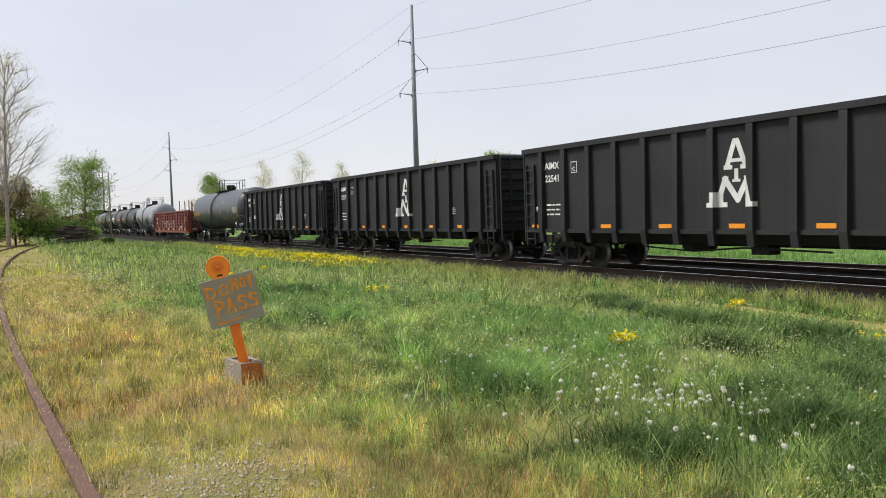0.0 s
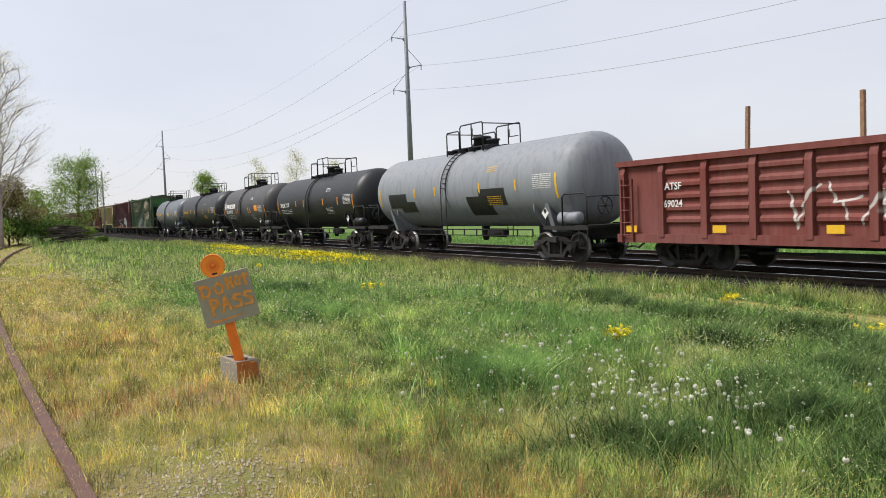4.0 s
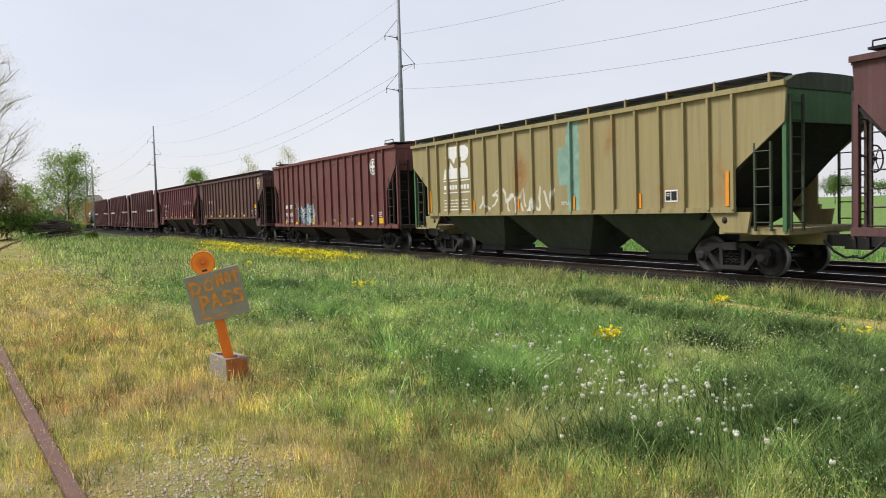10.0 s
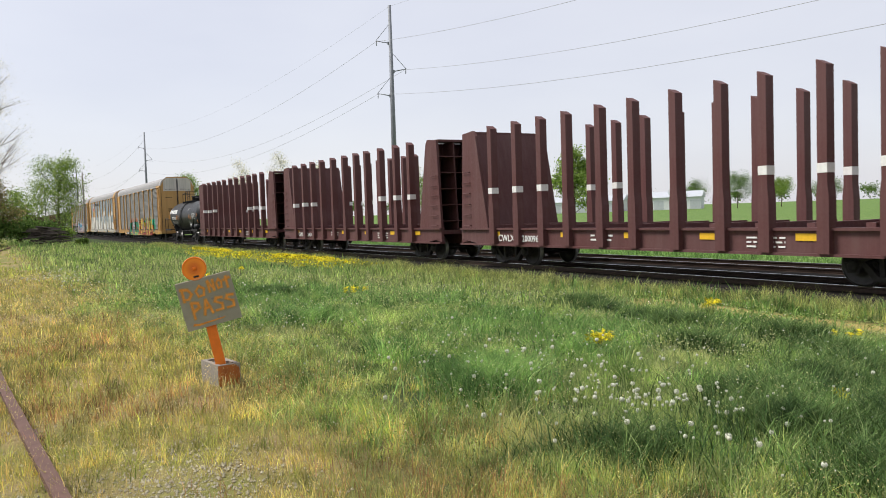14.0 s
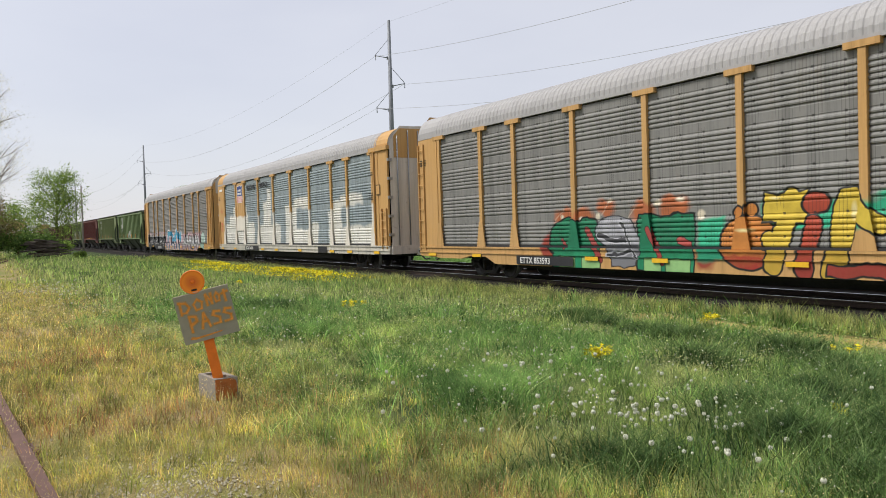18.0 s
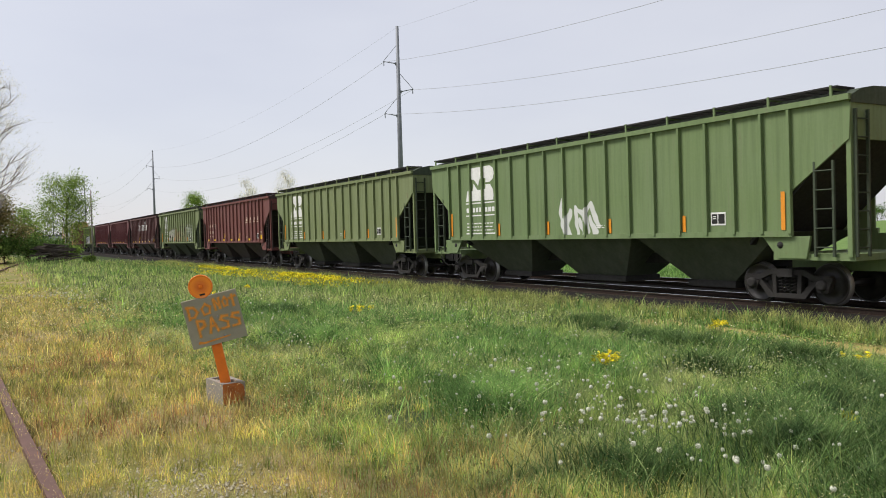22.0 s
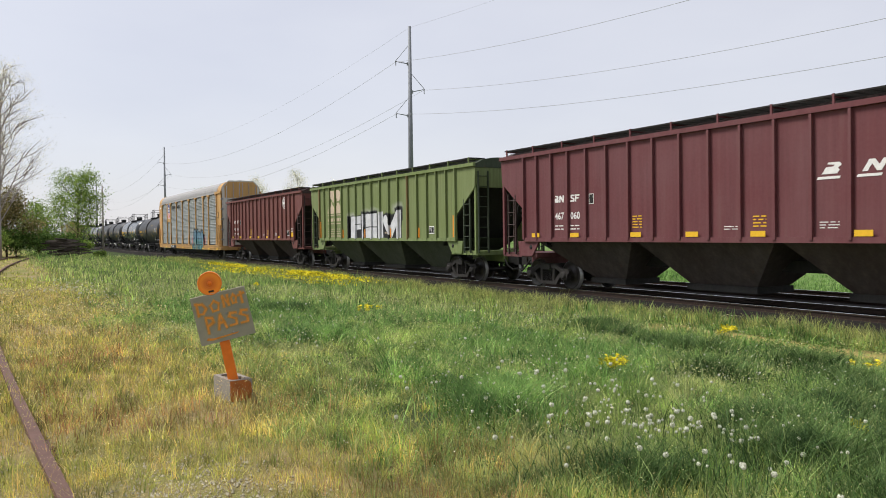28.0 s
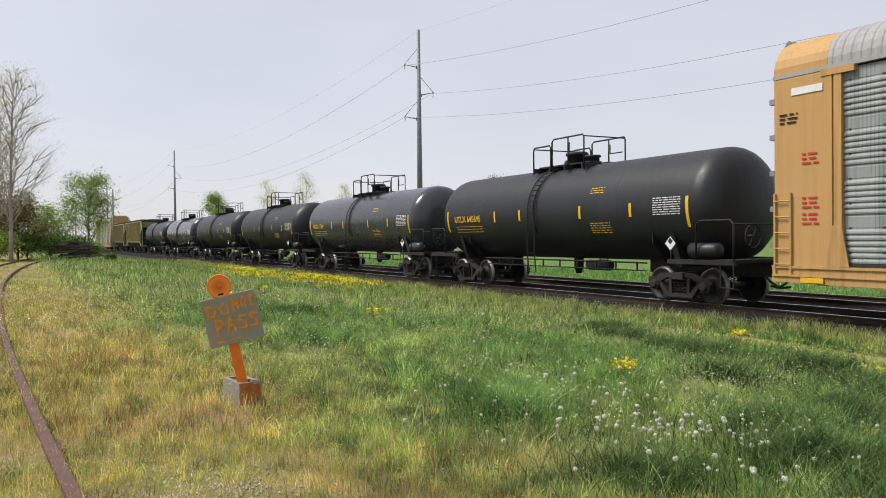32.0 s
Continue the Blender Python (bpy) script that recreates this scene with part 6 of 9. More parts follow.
fr = np.random.RandomState(3)
x = fr.uniform(-70, -27, 11000)
band = 0.75 * np.exp(-((x + 37) / 5.5) ** 2) + 0.40 * np.exp(-((x + 51) / 5.0) ** 2)
ok = fr.uniform(0, 1, 11000) < band * (0.10 + 1.0 * (field_noise(x, x * 0, 0.7, 50) > 0.45))
x = x[ok]
y = 13.1 + fr.normal(0, 0.20, len(x)) + 0.012 * (x + 40)
blossoms("mustard_blossom", np.stack([x, y, gz(x, y) + fr.uniform(0.18, 0.36, len(x))], 1), 0.085, fr, "drift of bright yellow mustard blossom", 0)
x = fr.uniform(-48, -28, 2500)
y = fr.uniform(9.6, 12.4, 2500)
ok = field_noise(x, y, 0.35, 51) > 0.66
x, y = x[ok], y[ok]
blossoms("mustard_blossom", np.stack([x, y, gz(x, y) + fr.uniform(0.15, 0.4, len(x))], 1), 0.07, fr, "scattered yellow mustard blossom in the meadow", 0)


def mustard(x, y, h, n, seed):
    r = random.Random(seed)
    t = thing("mustard_plant", (x, y, bumpy(x, y) - 0.03), "single wild mustard plant with yellow flower heads", "flower", "mustard plants")
    g, f = Geo(), Geo()
    for k in range(n):
        a, s = r.uniform(0, 6.28), r.uniform(0.02, 0.16)
        p = (s * math.cos(a), s * math.sin(a), h * r.uniform(0.75, 1.0))
        g.tube([(0, 0, 0), (p[0] * 0.5, p[1] * 0.5, p[2] * 0.6), p], 0.004, 4)
        for j in range(16):
            q = [p[i] + r.gauss(0, 0.018) for i in range(3)]
            d = [r.gauss(0, 0.016) for _ in range(6)]
            f.add([q, (q[0] + d[0], q[1] + d[1], q[2] + 0.012), (q[0] + d[2], q[1] + d[3], q[2] - 0.008), (q[0] + d[4], q[1] + d[5], q[2] + 0.014)], [(0, 1, 2), (0, 2, 3), (0, 3, 1)])
    part("stem", g, STEM, t)
    part("blossom", f, PETAL, t, "bright yellow blossom")


for k, (x, y, h, n) in enumerate(((-5.85, 5.25, 0.32, 14), (-9.85, 11.5, 0.40, 16), (-12.7, 5.6, 0.30, 5), (-13.2, 6.0, 0.3, 4), (-6.2, 9.9, 0.3, 4), (-3.2, 5.2, 0.2, 3), (-17.5, 4.2, 0.3, 5), (-21, 6.0, 0.35, 5))):
    mustard(x, y, h, n, k)


def puff_mesh(g):
    r = random.Random(2)
    for k in range(60):
        d = Vector((r.gauss(0, 1), r.gauss(0, 1), r.gauss(0, 1))).normalized()
        o = d.orthogonal().normalized()
        w = d.cross(o)
        p = d * 0.017
        g.add([p, p + o * 0.007, p - o * 0.0035 + w * 0.006, p - o * 0.0035 - w * 0.006], [(1, 2, 3)])
        g.add([d * 0.004, p + o * 0.001, p - o * 0.001], [(0, 1, 2)])
    return g


def dandelion(x, y, h, r):
    t = thing("dandelion", Matrix.Translation((x, y, bumpy(x, y) - 0.02)) @ Matrix.Rotation(r.uniform(0, 6.28), 4, "Z") @ Matrix.Rotation(r.gauss(0, 0.15), 4, "X"), "dandelion clock with white seed head on a pale stem", "flower", "dandelions in the meadow")
    hh = round(h / 0.04) * 0.04
    part("stem", kept(("dandelion_stem", hh), lambda g: g.tube([(0, 0, 0), (0.006, 0, hh * 0.5), (0, 0, hh)], 0.0025, 4)), STEM, t)
    part("seed_head", kept(("seed_head",), puff_mesh), PUFF, t, "", Matrix.Translation((0, 0, hh)) @ Matrix.Scale(r.choice((0.42, 0.48, 0.55, 0.62, 0.85)) * r.uniform(0.92, 1.08), 4))


r = random.Random(9)
spots = [(-2.52, 2.98, 0.30), (-2.36, 2.93, 0.30), (-2.44, 2.96, 0.32), (-2.66, 2.93, 0.28)]
for k in range(105):
    spots.append((r.gauss(-3.45, 0.55), r.gauss(3.55, 0.45), r.uniform(0.20, 0.34)))
for k in range(90):
    spots.append((r.gauss(-4.5, 0.9), r.gauss(3.7, 0.7), r.uniform(0.20, 0.36)))
for k in range(60):
    spots.append((r.uniform(-9, -3), r.uniform(2.6, 7.5), r.uniform(0.18, 0.34)))
for k in range(24):
    spots.append((r.gauss(-11.5, 0.8), r.gauss(3.6, 0.5), r.uniform(0.2, 0.36)))
for x, y, h in spots:
    dandelion(x, y, h, r)
g = Geo()
for k in range(70):
    x, y = r.gauss(-21, 2.2), r.gauss(1.6, 0.4)
    o = len(g.v)
    puff_mesh(g)
    z = bumpy(x, y) + r.uniform(0.15, 0.3)
    g.v[o:] = [(a + x, b + y, c + z) for a, b, c in g.v[o:]]
tagged(part("far_seed_heads", g, PUFF, None), "far white dandelion seed heads over the verge", "flowers", "", "stuff")

# ---- warning sign on a block ----
ORANGE = plain("sprayed_orange", (0.80, 0.19, 0.012), 0.55, 0, 0.15)
CONCRETE = plain("concrete_block", (0.27, 0.24, 0.20), 0.9, 0, 0.2, 40)
BOARD = plain("grey_board", (0.30, 0.285, 0.215), 0.75, 0, 0.15, 6)
m, n, l, b = shader("amber_lens")
v = n.new("ShaderNodeTexCoord").outputs["Object"]
reach = vmath(n, l, "LENGTH", stretch(n, l, v, 1.0, 0.0, 1.0))
l.new(ramp(n, l, reach, [(0.0, (0.62, 0.12, 0.006)), (0.045, (0.80, 0.20, 0.008)), (0.075, (0.95, 0.30, 0.01)), (0.1, (0.85, 0.20, 0.006))]), b.inputs["Base Color"])
b.inputs["Roughness"].default_value = 0.42
b.inputs["Subsurface Weight"].default_value = 0.0
AMBER = m
SX, SY = -6.60, 1.76
sign = thing("warning_sign", Matrix.Translation((SX, SY, bumpy(SX, SY) - 0.01)) @ Matrix.Rotation(radians(74.5), 4, "Z") @ Matrix.Rotation(radians(0), 4, "Y"), "leaning hand-painted board with amber lamp on a concrete block", "sign")


def block_mesh(g):
    w, d, h = 0.195, 0.097, 0.19
    X, Y = [-w, -0.155, -0.025, 0.025, 0.155, w], [-d, -d + 0.035, d - 0.035, d]
    at_ = lambda i, j, k: (k * 6 + i) * 4 + j
    vs = [(x, y, z) for z in (0, h) for x in X for y in Y]
    fs = []
    hole = lambda i, j: j == 1 and i in (1, 3)
    for i in range(5):
        for j in range(3):
            if hole(i, j):
                a, b, c, e = (i, j), (i + 1, j), (i + 1, j + 1), (i, j + 1)
                fs += [(at_(*p, 1), at_(*q, 1), at_(*q, 0), at_(*p, 0)) for p, q in ((a, b), (b, c), (c, e), (e, a))]
            else:
                fs.append((at_(i, j, 1), at_(i + 1, j, 1), at_(i + 1, j + 1, 1), at_(i, j + 1, 1)))
                fs.append((at_(i, j, 0), at_(i, j + 1, 0), at_(i + 1, j + 1, 0), at_(i + 1, j, 0)))
    for i in range(5):
        fs += [(at_(i, 0, 0), at_(i + 1, 0, 0), at_(i + 1, 0, 1), at_(i, 0, 1)), (at_(i + 1, 3, 0), at_(i, 3, 0), at_(i, 3, 1), at_(i + 1, 3, 1))]
    for j in range(3):
        fs += [(at_(0, j + 1, 0), at_(0, j, 0), at_(0, j, 1), at_(0, j + 1, 1)), (at_(5, j, 0), at_(5, j + 1, 0), at_(5, j + 1, 1), at_(5, j, 1))]
    return g.add(vs, fs)


turn = Matrix.Translation((-0.085, 0.09, 0)) @ Matrix.Rotation(radians(112), 4, "Z")
part("concrete_block", kept(("concrete_block",), block_mesh), CONCRETE, sign, "hollow concrete block", turn)
part("sprayed_face", Geo().prism([(-0.085, 0.012), (0.0965, 0.012), (0.0965, 0.186), (-0.05, 0.186), (-0.082, 0.160), (-0.092, 0.11)], -0.199, -0.197, "x"), plain("orange_overspray", (0.42, 0.125, 0.025), 0.8, 0, 0.35, 14), sign, "orange overspray on the block", turn)
lean = Matrix.Translation((0.0, 0.0, 0.05)) @ Matrix.Rotation(radians(-11.0), 4, "Y")
part("post", Geo().box(-0.092, -0.012, -0.045, 0.045, 0.0, 0.93), ORANGE, sign, "orange post", lean)
part("board", Geo().box(-0.225, 0.225, -0.068, -0.046, 0.49, 0.895), BOARD, sign, "grey board", lean @ Matrix.Rotation(radians(-1.5), 4, "Y"))
FADED = plain("faded_orange_spray", (0.72, 0.29, 0.045), 0.7, 0, 0.35, 25)
tilt = lean @ Matrix.Rotation(radians(-1.5), 4, "Y")
STROKES = {"D": ((0.1, 0.0, 0.12, 1.0), (0.0, 0.95, 0.6, 0.85), (0.6, 0.85, 0.85, 0.45), (0.85, 0.45, 0.5, 0.1), (0.5, 0.1, 0.12, 0.15)), "O": ((0.5, 0.95, 0.1, 0.6), (0.1, 0.6, 0.25, 0.1), (0.25, 0.1, 0.75, 0.15), (0.75, 0.15, 0.9, 0.65), (0.9, 0.65, 0.5, 0.95)),
           "N": ((0.1, 0.0, 0.1, 1.0), (0.1, 1.0, 0.8, 0.05), (0.8, 0.05, 0.85, 1.0)), "T": ((0.5, 0.0, 0.5, 1.0), (0.1, 0.7, 0.95, 0.85)), "P": ((0.15, -0.1, 0.15, 1.0), (0.15, 1.0, 0.75, 0.9), (0.75, 0.9, 0.8, 0.6), (0.8, 0.6, 0.2, 0.4)),
           "A": ((0.05, 0.0, 0.45, 1.0), (0.45, 1.0, 0.85, 0.0), (0.2, 0.4, 0.75, 0.45)), "S": ((0.9, 0.9, 0.35, 0.95), (0.35, 0.95, 0.15, 0.7), (0.15, 0.7, 0.8, 0.45), (0.8, 0.45, 0.75, 0.1), (0.75, 0.1, 0.1, 0.08))}


def sprayed_letter(g, ch, w, h, wide):
    """Uneven ribbons of spray paint on the board, each laid over the last."""
    rnd = random.Random(ord(ch))
    for k, (ax, az, bx, bz) in enumerate(STROKES[ch]):
        a, b_ = Vector((ax * 0.86 * w, 0, az * h * 0.95)), Vector((bx * 0.86 * w, 0, bz * h * 0.95))
        d = (b_ - a).normalized() * wide * 0.4
        n_ = Vector((-d.z, 0, d.x)).normalized() * wide / 2 * rnd.uniform(0.8, 1.2)
        q = [a - d - n_ * 0.7, a + n_ - d, b_ + n_ + d * 0.6, b_ + d - n_ * 0.8]
        g.prism([(p_.x, p_.z) for p_ in q], -0.0008 - 0.0006 * k, 0.0)
    return g


HAZY = plain("thin_orange_mist", (0.42, 0.30, 0.13), 0.8, 0, 0.25, 30)
for word, x, z, w, h_, wide in (("DO", -0.195, 0.740, 0.105, 0.110, 0.017), ("NOT", 0.025, 0.770, 0.064, 0.095, 0.017), ("PASS", -0.150, 0.595, 0.092, 0.125, 0.020)):
    for k, ch in enumerate(word):
        place = tilt @ Matrix.Translation((x + k * w, 0, z))
        part("paint_mist", sprayed_letter(Geo(), ch, w, h_, wide * 1.9), HAZY, sign, "thin mist round a sprayed letter", place @ Matrix.Translation((0, -0.0682, 0)))
        part("painted_letter", sprayed_letter(Geo(), ch, w, h_, wide), FADED, sign, "orange sprayed letter", place @ Matrix.Translation((0, -0.0722, 0)))
part("paint_smear", Geo().prism([(-0.175, 0.525), (-0.13, 0.515), (0.08, 0.528), (0.10, 0.538), (-0.12, 0.532), (-0.16, 0.545)], -0.0705, -0.069), FADED, sign, "orange smear", tilt)
# top edge in a paler colour than the board's face
part("board_edge", Geo().box(-0.226, 0.226, -0.069, -0.045, 0.895, 0.901), plain("raw_board_edge", (0.55, 0.49, 0.38), 0.8, 0, 0.2, 20), sign, "pale top edge of the board", tilt)
for x, z in ((0.03, 0.71), (0.05, 0.545)):
    part("bolt", kept(("sign_bolt",), lambda g: g.lathe([(-0.006, 0.004), (-0.004, 0.008), (0.0, 0.009)], 10, "y")), STEEL, sign, "", tilt @ Matrix.Translation((x, -0.069, z)))
lamp = part("lamp_housing", Geo().lathe([(-0.025, 0.05), (-0.030, 0.092), (-0.026, 0.098), (0.03, 0.098), (0.03, 0.05)], 32, "y").box(-0.03, 0.03, -0.03, 0.03, -0.14, -0.08), ORANGE, sign, "orange lamp housing", lean @ Matrix.Translation((-0.068, -0.03, 0.985)))
rings = [(-0.034 + 0.0002 * k - (0.0028 if k % 2 else 0), 0.004 + k * 0.0066) for k in range(14)]
lens = Geo().lathe(rings, 32, "y")
lens.s = [False] * len(lens.s)
part("lens", lens, AMBER, lamp, "ribbed amber lens")
part("lens_rim", Geo().lathe([(-0.030, 0.088), (-0.040, 0.090), (-0.041, 0.097), (-0.030, 0.099)], 32, "y"), AMBER, lamp, "raised amber rim")
part("lens_boss", Geo().lathe([(-0.046, 0.003), (-0.044, 0.014), (-0.034, 0.020)], 16, "y"), ORANGE, lamp, "")
part("clamp_screw", Geo().box(-0.022, 0.022, -0.036, -0.030, -0.075, -0.060), UNDER, lamp, "")

# ---- power line ----
POLE = plain("weathered_pole_steel", (0.20, 0.21, 0.23), 0.6, 0.3, 0.2, 3)
WIRE = plain("wire", (0.40, 0.40, 0.43), 0.5, 0.3, 0.1)
INSUL = plain("insulator", (0.16, 0.17, 0.19), 0.35, 0, 0.1)
POLES = [(48.5, 38.6), (-69.5, 35.7), (-187.3, 32.8), (-305, 29.9), (-423, 27)]
ARMS = [(17.2, -1.25, 18.47), (14.7, 1.25, 15.69), (12.3, -1.3, 13.32)]     # root height, reach across, tip height is a little higher


def pole_mesh(g):
    return g.tube([(0, 0, -0.5), (0, 0, 11), (0, 0, 22.7)], 0.33, 14, 0.15)


def arm_mesh(g, sg):
    g.tube([(0, 0, 0), (sg * 1.45, 0, 0.28)], 0.055, 8, 0.035)
    g.box(min(0, sg * 0.3), max(0, sg * 0.3), -0.1, 0.1, -0.12, 0.16)
    return g


def strut_mesh(g, sg):
    return g.tube([(0, 0, 2.0), (sg * 1.45, 0, 0.28)], 0.028, 6)


def bells(g):
    for k in range(5):
        g.lathe([(0.02 - k * 0.1, 0.03), (-0.01 - k * 0.1, 0.07), (-0.05 - k * 0.1, 0.035)], 10, "z")
    return g


for k, (x, y) in enumerate(POLES):
    z = -0.78 + max(0, (y - 24) / 260 * 2)
    tilt = Matrix.Rotation(radians(0.35), 4, "Y") if k == 1 else Matrix.Identity(4)
    p = thing("utility_pole", Matrix.Translation((x, y, z)) @ tilt, "tall grey tubular power pole with three staggered arms", "utility pole", "power line poles")
    part("shaft", kept(("shaft",), pole_mesh), POLE, p)
    for root, reach, tip in ARMS:
        sg = -1 if reach < 0 else 1
        turn = Matrix.Rotation(radians(64 if k == 1 else 80), 4, "Z")
        zz = tip + 0.78 - 0.28
        part("arm", kept(("arm", sg), lambda g: arm_mesh(g, sg)), POLE, p, "", Matrix.Translation((0, 0, zz)) @ turn)
        part("brace", kept(("strut", sg), lambda g: strut_mesh(g, sg)), POLE, p, "", Matrix.Translation((0, 0, zz)) @ turn)
        part("insulator", kept(("bells",), bells), INSUL, p, "", Matrix.Translation((0, 0, zz)) @ turn @ Matrix.Translation((sg * 1.40, 0, 0.26)))
    part("top_bracket", kept(("top_bracket",), lambda g: g.box(-0.2, 0.08, -0.05, 0.05, 22.5, 22.62)), POLE, p)


def span(a, b, sag, r=0.02):
    g = Geo()
    n = 24
    pts = []
    for k in range(n + 1):
        f = k / n
        p = Vector(a).lerp(Vector(b), f)
        p.z -= sag * 4 * f * (1 - f)
        pts.append(p)
    return g.tube(pts, r, 5)


for k in range(len(POLES) - 1):
    (xa, ya), (xb, yb) = POLES[k], POLES[k + 1]
    za, zb = [-0.78 + max(0, (y - 24) / 260 * 2) for y in (ya, yb)]
    for root, reach, tip in ARMS:
        sg = -1 if reach < 0 else 1
        offa = Matrix.Rotation(radians(64 if k == 1 else 80), 4, "Z") @ Vector((sg * 1.4, 0, 0))
        offb = Matrix.Rotation(radians(64 if k + 1 == 1 else 80), 4, "Z") @ Vector((sg * 1.4, 0, 0))
        solid("power_cable", span((xa + offa.x, ya + offa.y, za + tip + 0.72), (xb + offb.x, yb + offb.y, zb + tip + 0.72), 4.2 if k == 0 else 3.6, 0.015), WIRE, "thin grey overhead conductor between power poles", "cable", "overhead cables")
    solid("power_cable", span((xa, ya, za + 22.6), (xb, yb, zb + 22.6), 2.6, 0.008), WIRE, "fine overhead earth wire between pole tops", "cable", "overhead cables")

# ---- trees ----
BARK = plain("bark", (0.115, 0.085, 0.062), 0.9, 0, 0.35, 6)
BARK_PALE = plain("pale_bark", (0.34, 0.30, 0.285), 0.9, 0, 0.25, 6)
LEAF_A = leafy("spring_leaves", [(0.14, 0.24, 0.04), (0.22, 0.33, 0.06), (0.28, 0.38, 0.10), (0.17, 0.27, 0.05)], 0.55, 0.35)
LEAF_B = leafy("dull_leaves", [(0.17, 0.17, 0.055), (0.24, 0.21, 0.08), (0.28, 0.215, 0.11), (0.15, 0.18, 0.05)], 0.6, 0.3)
LEAF_C = leafy("pale_buds", [(0.66, 0.64, 0.50), (0.72, 0.68, 0.56), (0.58, 0.60, 0.44)], 0.6, 0.6)
LEAF_D = leafy("dark_leaves", [(0.08, 0.15, 0.035), (0.115, 0.20, 0.045), (0.16, 0.24, 0.065)], 0.55, 0.3)


def tree(x, y, h, spread, leaf, count, size, seed, label, bark=None, first=0.3, fluff=0.5, limbs=9, z=None, name="tree"):
    """Tapered trunk, limbs that fork twice, and leaves round the twigs."""
    r = random.Random(seed)
    bark = bark or BARK
    z = bumpy(x, y) if z is None else z
    t = thing(name, (x, y, z), label, "tree", "")
    trunk = Geo()
    bend = [r.gauss(0, 0.02 * h), r.gauss(0, 0.02 * h)]
    tp = [(bend[0] * f * f, bend[1] * f * f, h * 0.92 * f - 0.2 * (f == 0)) for f in (0, 0.15, 0.3, 0.5, 0.7, 0.85, 1)]
    trunk.tube(tp, max(0.05, h * (0.017 if bark is BARK else 0.0105)), 8, 0.015)
    part("trunk", trunk, bark, t)
    wood = Geo()
    tips = []
    for k in range(limbs):
        f = first + (0.95 - first) * (k + r.random() * 0.6) / limbs
        i = min(5, int(f * 6))
        p0 = Vector((bend[0] * f * f, bend[1] * f * f, h * 0.92 * f))
        a = k * 2.4 + r.uniform(-0.5, 0.5)
        ln = spread * (1.0 - 0.65 * (f - first) / (1 - first)) * r.uniform(0.7, 1.1)
        d = Vector((math.cos(a), math.sin(a), r.uniform(0.5, 1.1) if bark is BARK else r.uniform(1.0, 1.9))).normalized()
        p1 = p0 + d * ln * 0.55
        p2 = p1 + (d + Vector((0, 0, r.uniform(-0.1, 0.4)))).normalized() * ln * 0.5
        wood.tube([p0, p1, p2], max(0.02, h * (0.006 if bark is BARK else 0.0028)), 5, 0.01)
        tips += [p1, p2]
        for j in range(4):
            q0 = p0.lerp(p2, r.uniform(0.3, 0.9))
            e = (d + Vector((r.gauss(0, 0.7), r.gauss(0, 0.7), r.uniform(-0.2, 0.6)))).normalized()
            q1 = q0 + e * ln * r.uniform(0.25, 0.5)
            wood.tube([q0, q1], max(0.012, h * 0.0025), 4, 0.006)
            tips += [q1, q0.lerp(q1, 0.5)]
            for i in range(2):
                e2 = (e + Vector((r.gauss(0, 0.6), r.gauss(0, 0.6), r.gauss(0.1, 0.4)))).normalized()
                q2 = q1 + e2 * ln * r.uniform(0.12, 0.28)
                wood.tube([q0.lerp(q1, 0.6), q2], max(0.008, h * 0.0012), 3, 0.004)
                tips.append(q2)
    part("branch_work", wood, bark, t)
    rg = np.random.RandomState(seed)
    T = np.array([tuple(p) for p in tips])
    C = T[rg.randint(0, len(T), count)] + rg.normal(0, fluff * spread * 0.22, (count, 3)) * np.array([1, 1, 0.8])
    C[:, 2] = np.maximum(C[:, 2], 0.1 * h * rg.uniform(0.3, 1, count))
    A = rg.normal(0, 1, (count, 3))
    A /= np.linalg.norm(A, axis=1)[:, None]
    B = np.cross(A, rg.normal(0, 1, (count, 3)))
    B /= np.linalg.norm(B, axis=1)[:, None]
    s = size * rg.uniform(0.6, 1.3, count)[:, None]
    V = np.stack([C - A * s * 0.5, C + B * s * 0.28, C + A * s * 0.5, C - B * s * 0.28], 1).reshape(-1, 3).astype(np.float32)
    me = bpy.data.meshes.new("crown")
    me.vertices.add(len(V))
    me.vertices.foreach_set("co", V.ravel())
    me.loops.add(count * 4)
    me.loops.foreach_set("vertex_index", np.arange(count * 4, dtype=np.int32))
    me.polygons.add(count)
    me.polygons.foreach_set("loop_start", np.arange(0, count * 4, 4, dtype=np.int32))
    me.update(calc_edges=True)
    me.materials.append(None)
    part("crown", me, leaf, t)
    return t


# by the spur
tree(-62, -0.15, 14.0, 4.6, LEAF_C, 15000, 0.07, 1, "tall thin tree just budding above the spur", BARK_PALE, 0.16, 0.36, 36)
tree(-63, -1.2, 12.0, 4.0, LEAF_C, 10000, 0.07, 2, "tall bare-looking tree with pale buds", BARK_PALE, 0.16, 0.36, 30)
tree(-74, 5.7, 7.0, 3.5, LEAF_A, 17000, 0.12, 3, "bushy young tree in fresh green leaf", BARK, 0.10, 0.50, 20)
tree(-67, 0.3, 4.6, 2.2, LEAF_B, 11000, 0.15, 4, "olive-brown thicket beside the spur", BARK, 0.06, 0.8, 12)
tree(-68, -1.6, 5.8, 2.6, LEAF_B, 9000, 0.16, 5, "olive-brown thicket in early leaf", BARK, 0.06, 0.8, 12)
tree(-80, 2.9, 4.6, 2.2, LEAF_A, 5000, 0.17, 6, "green shrub at the end of the spur", BARK, 0.06, 0.8, 10)
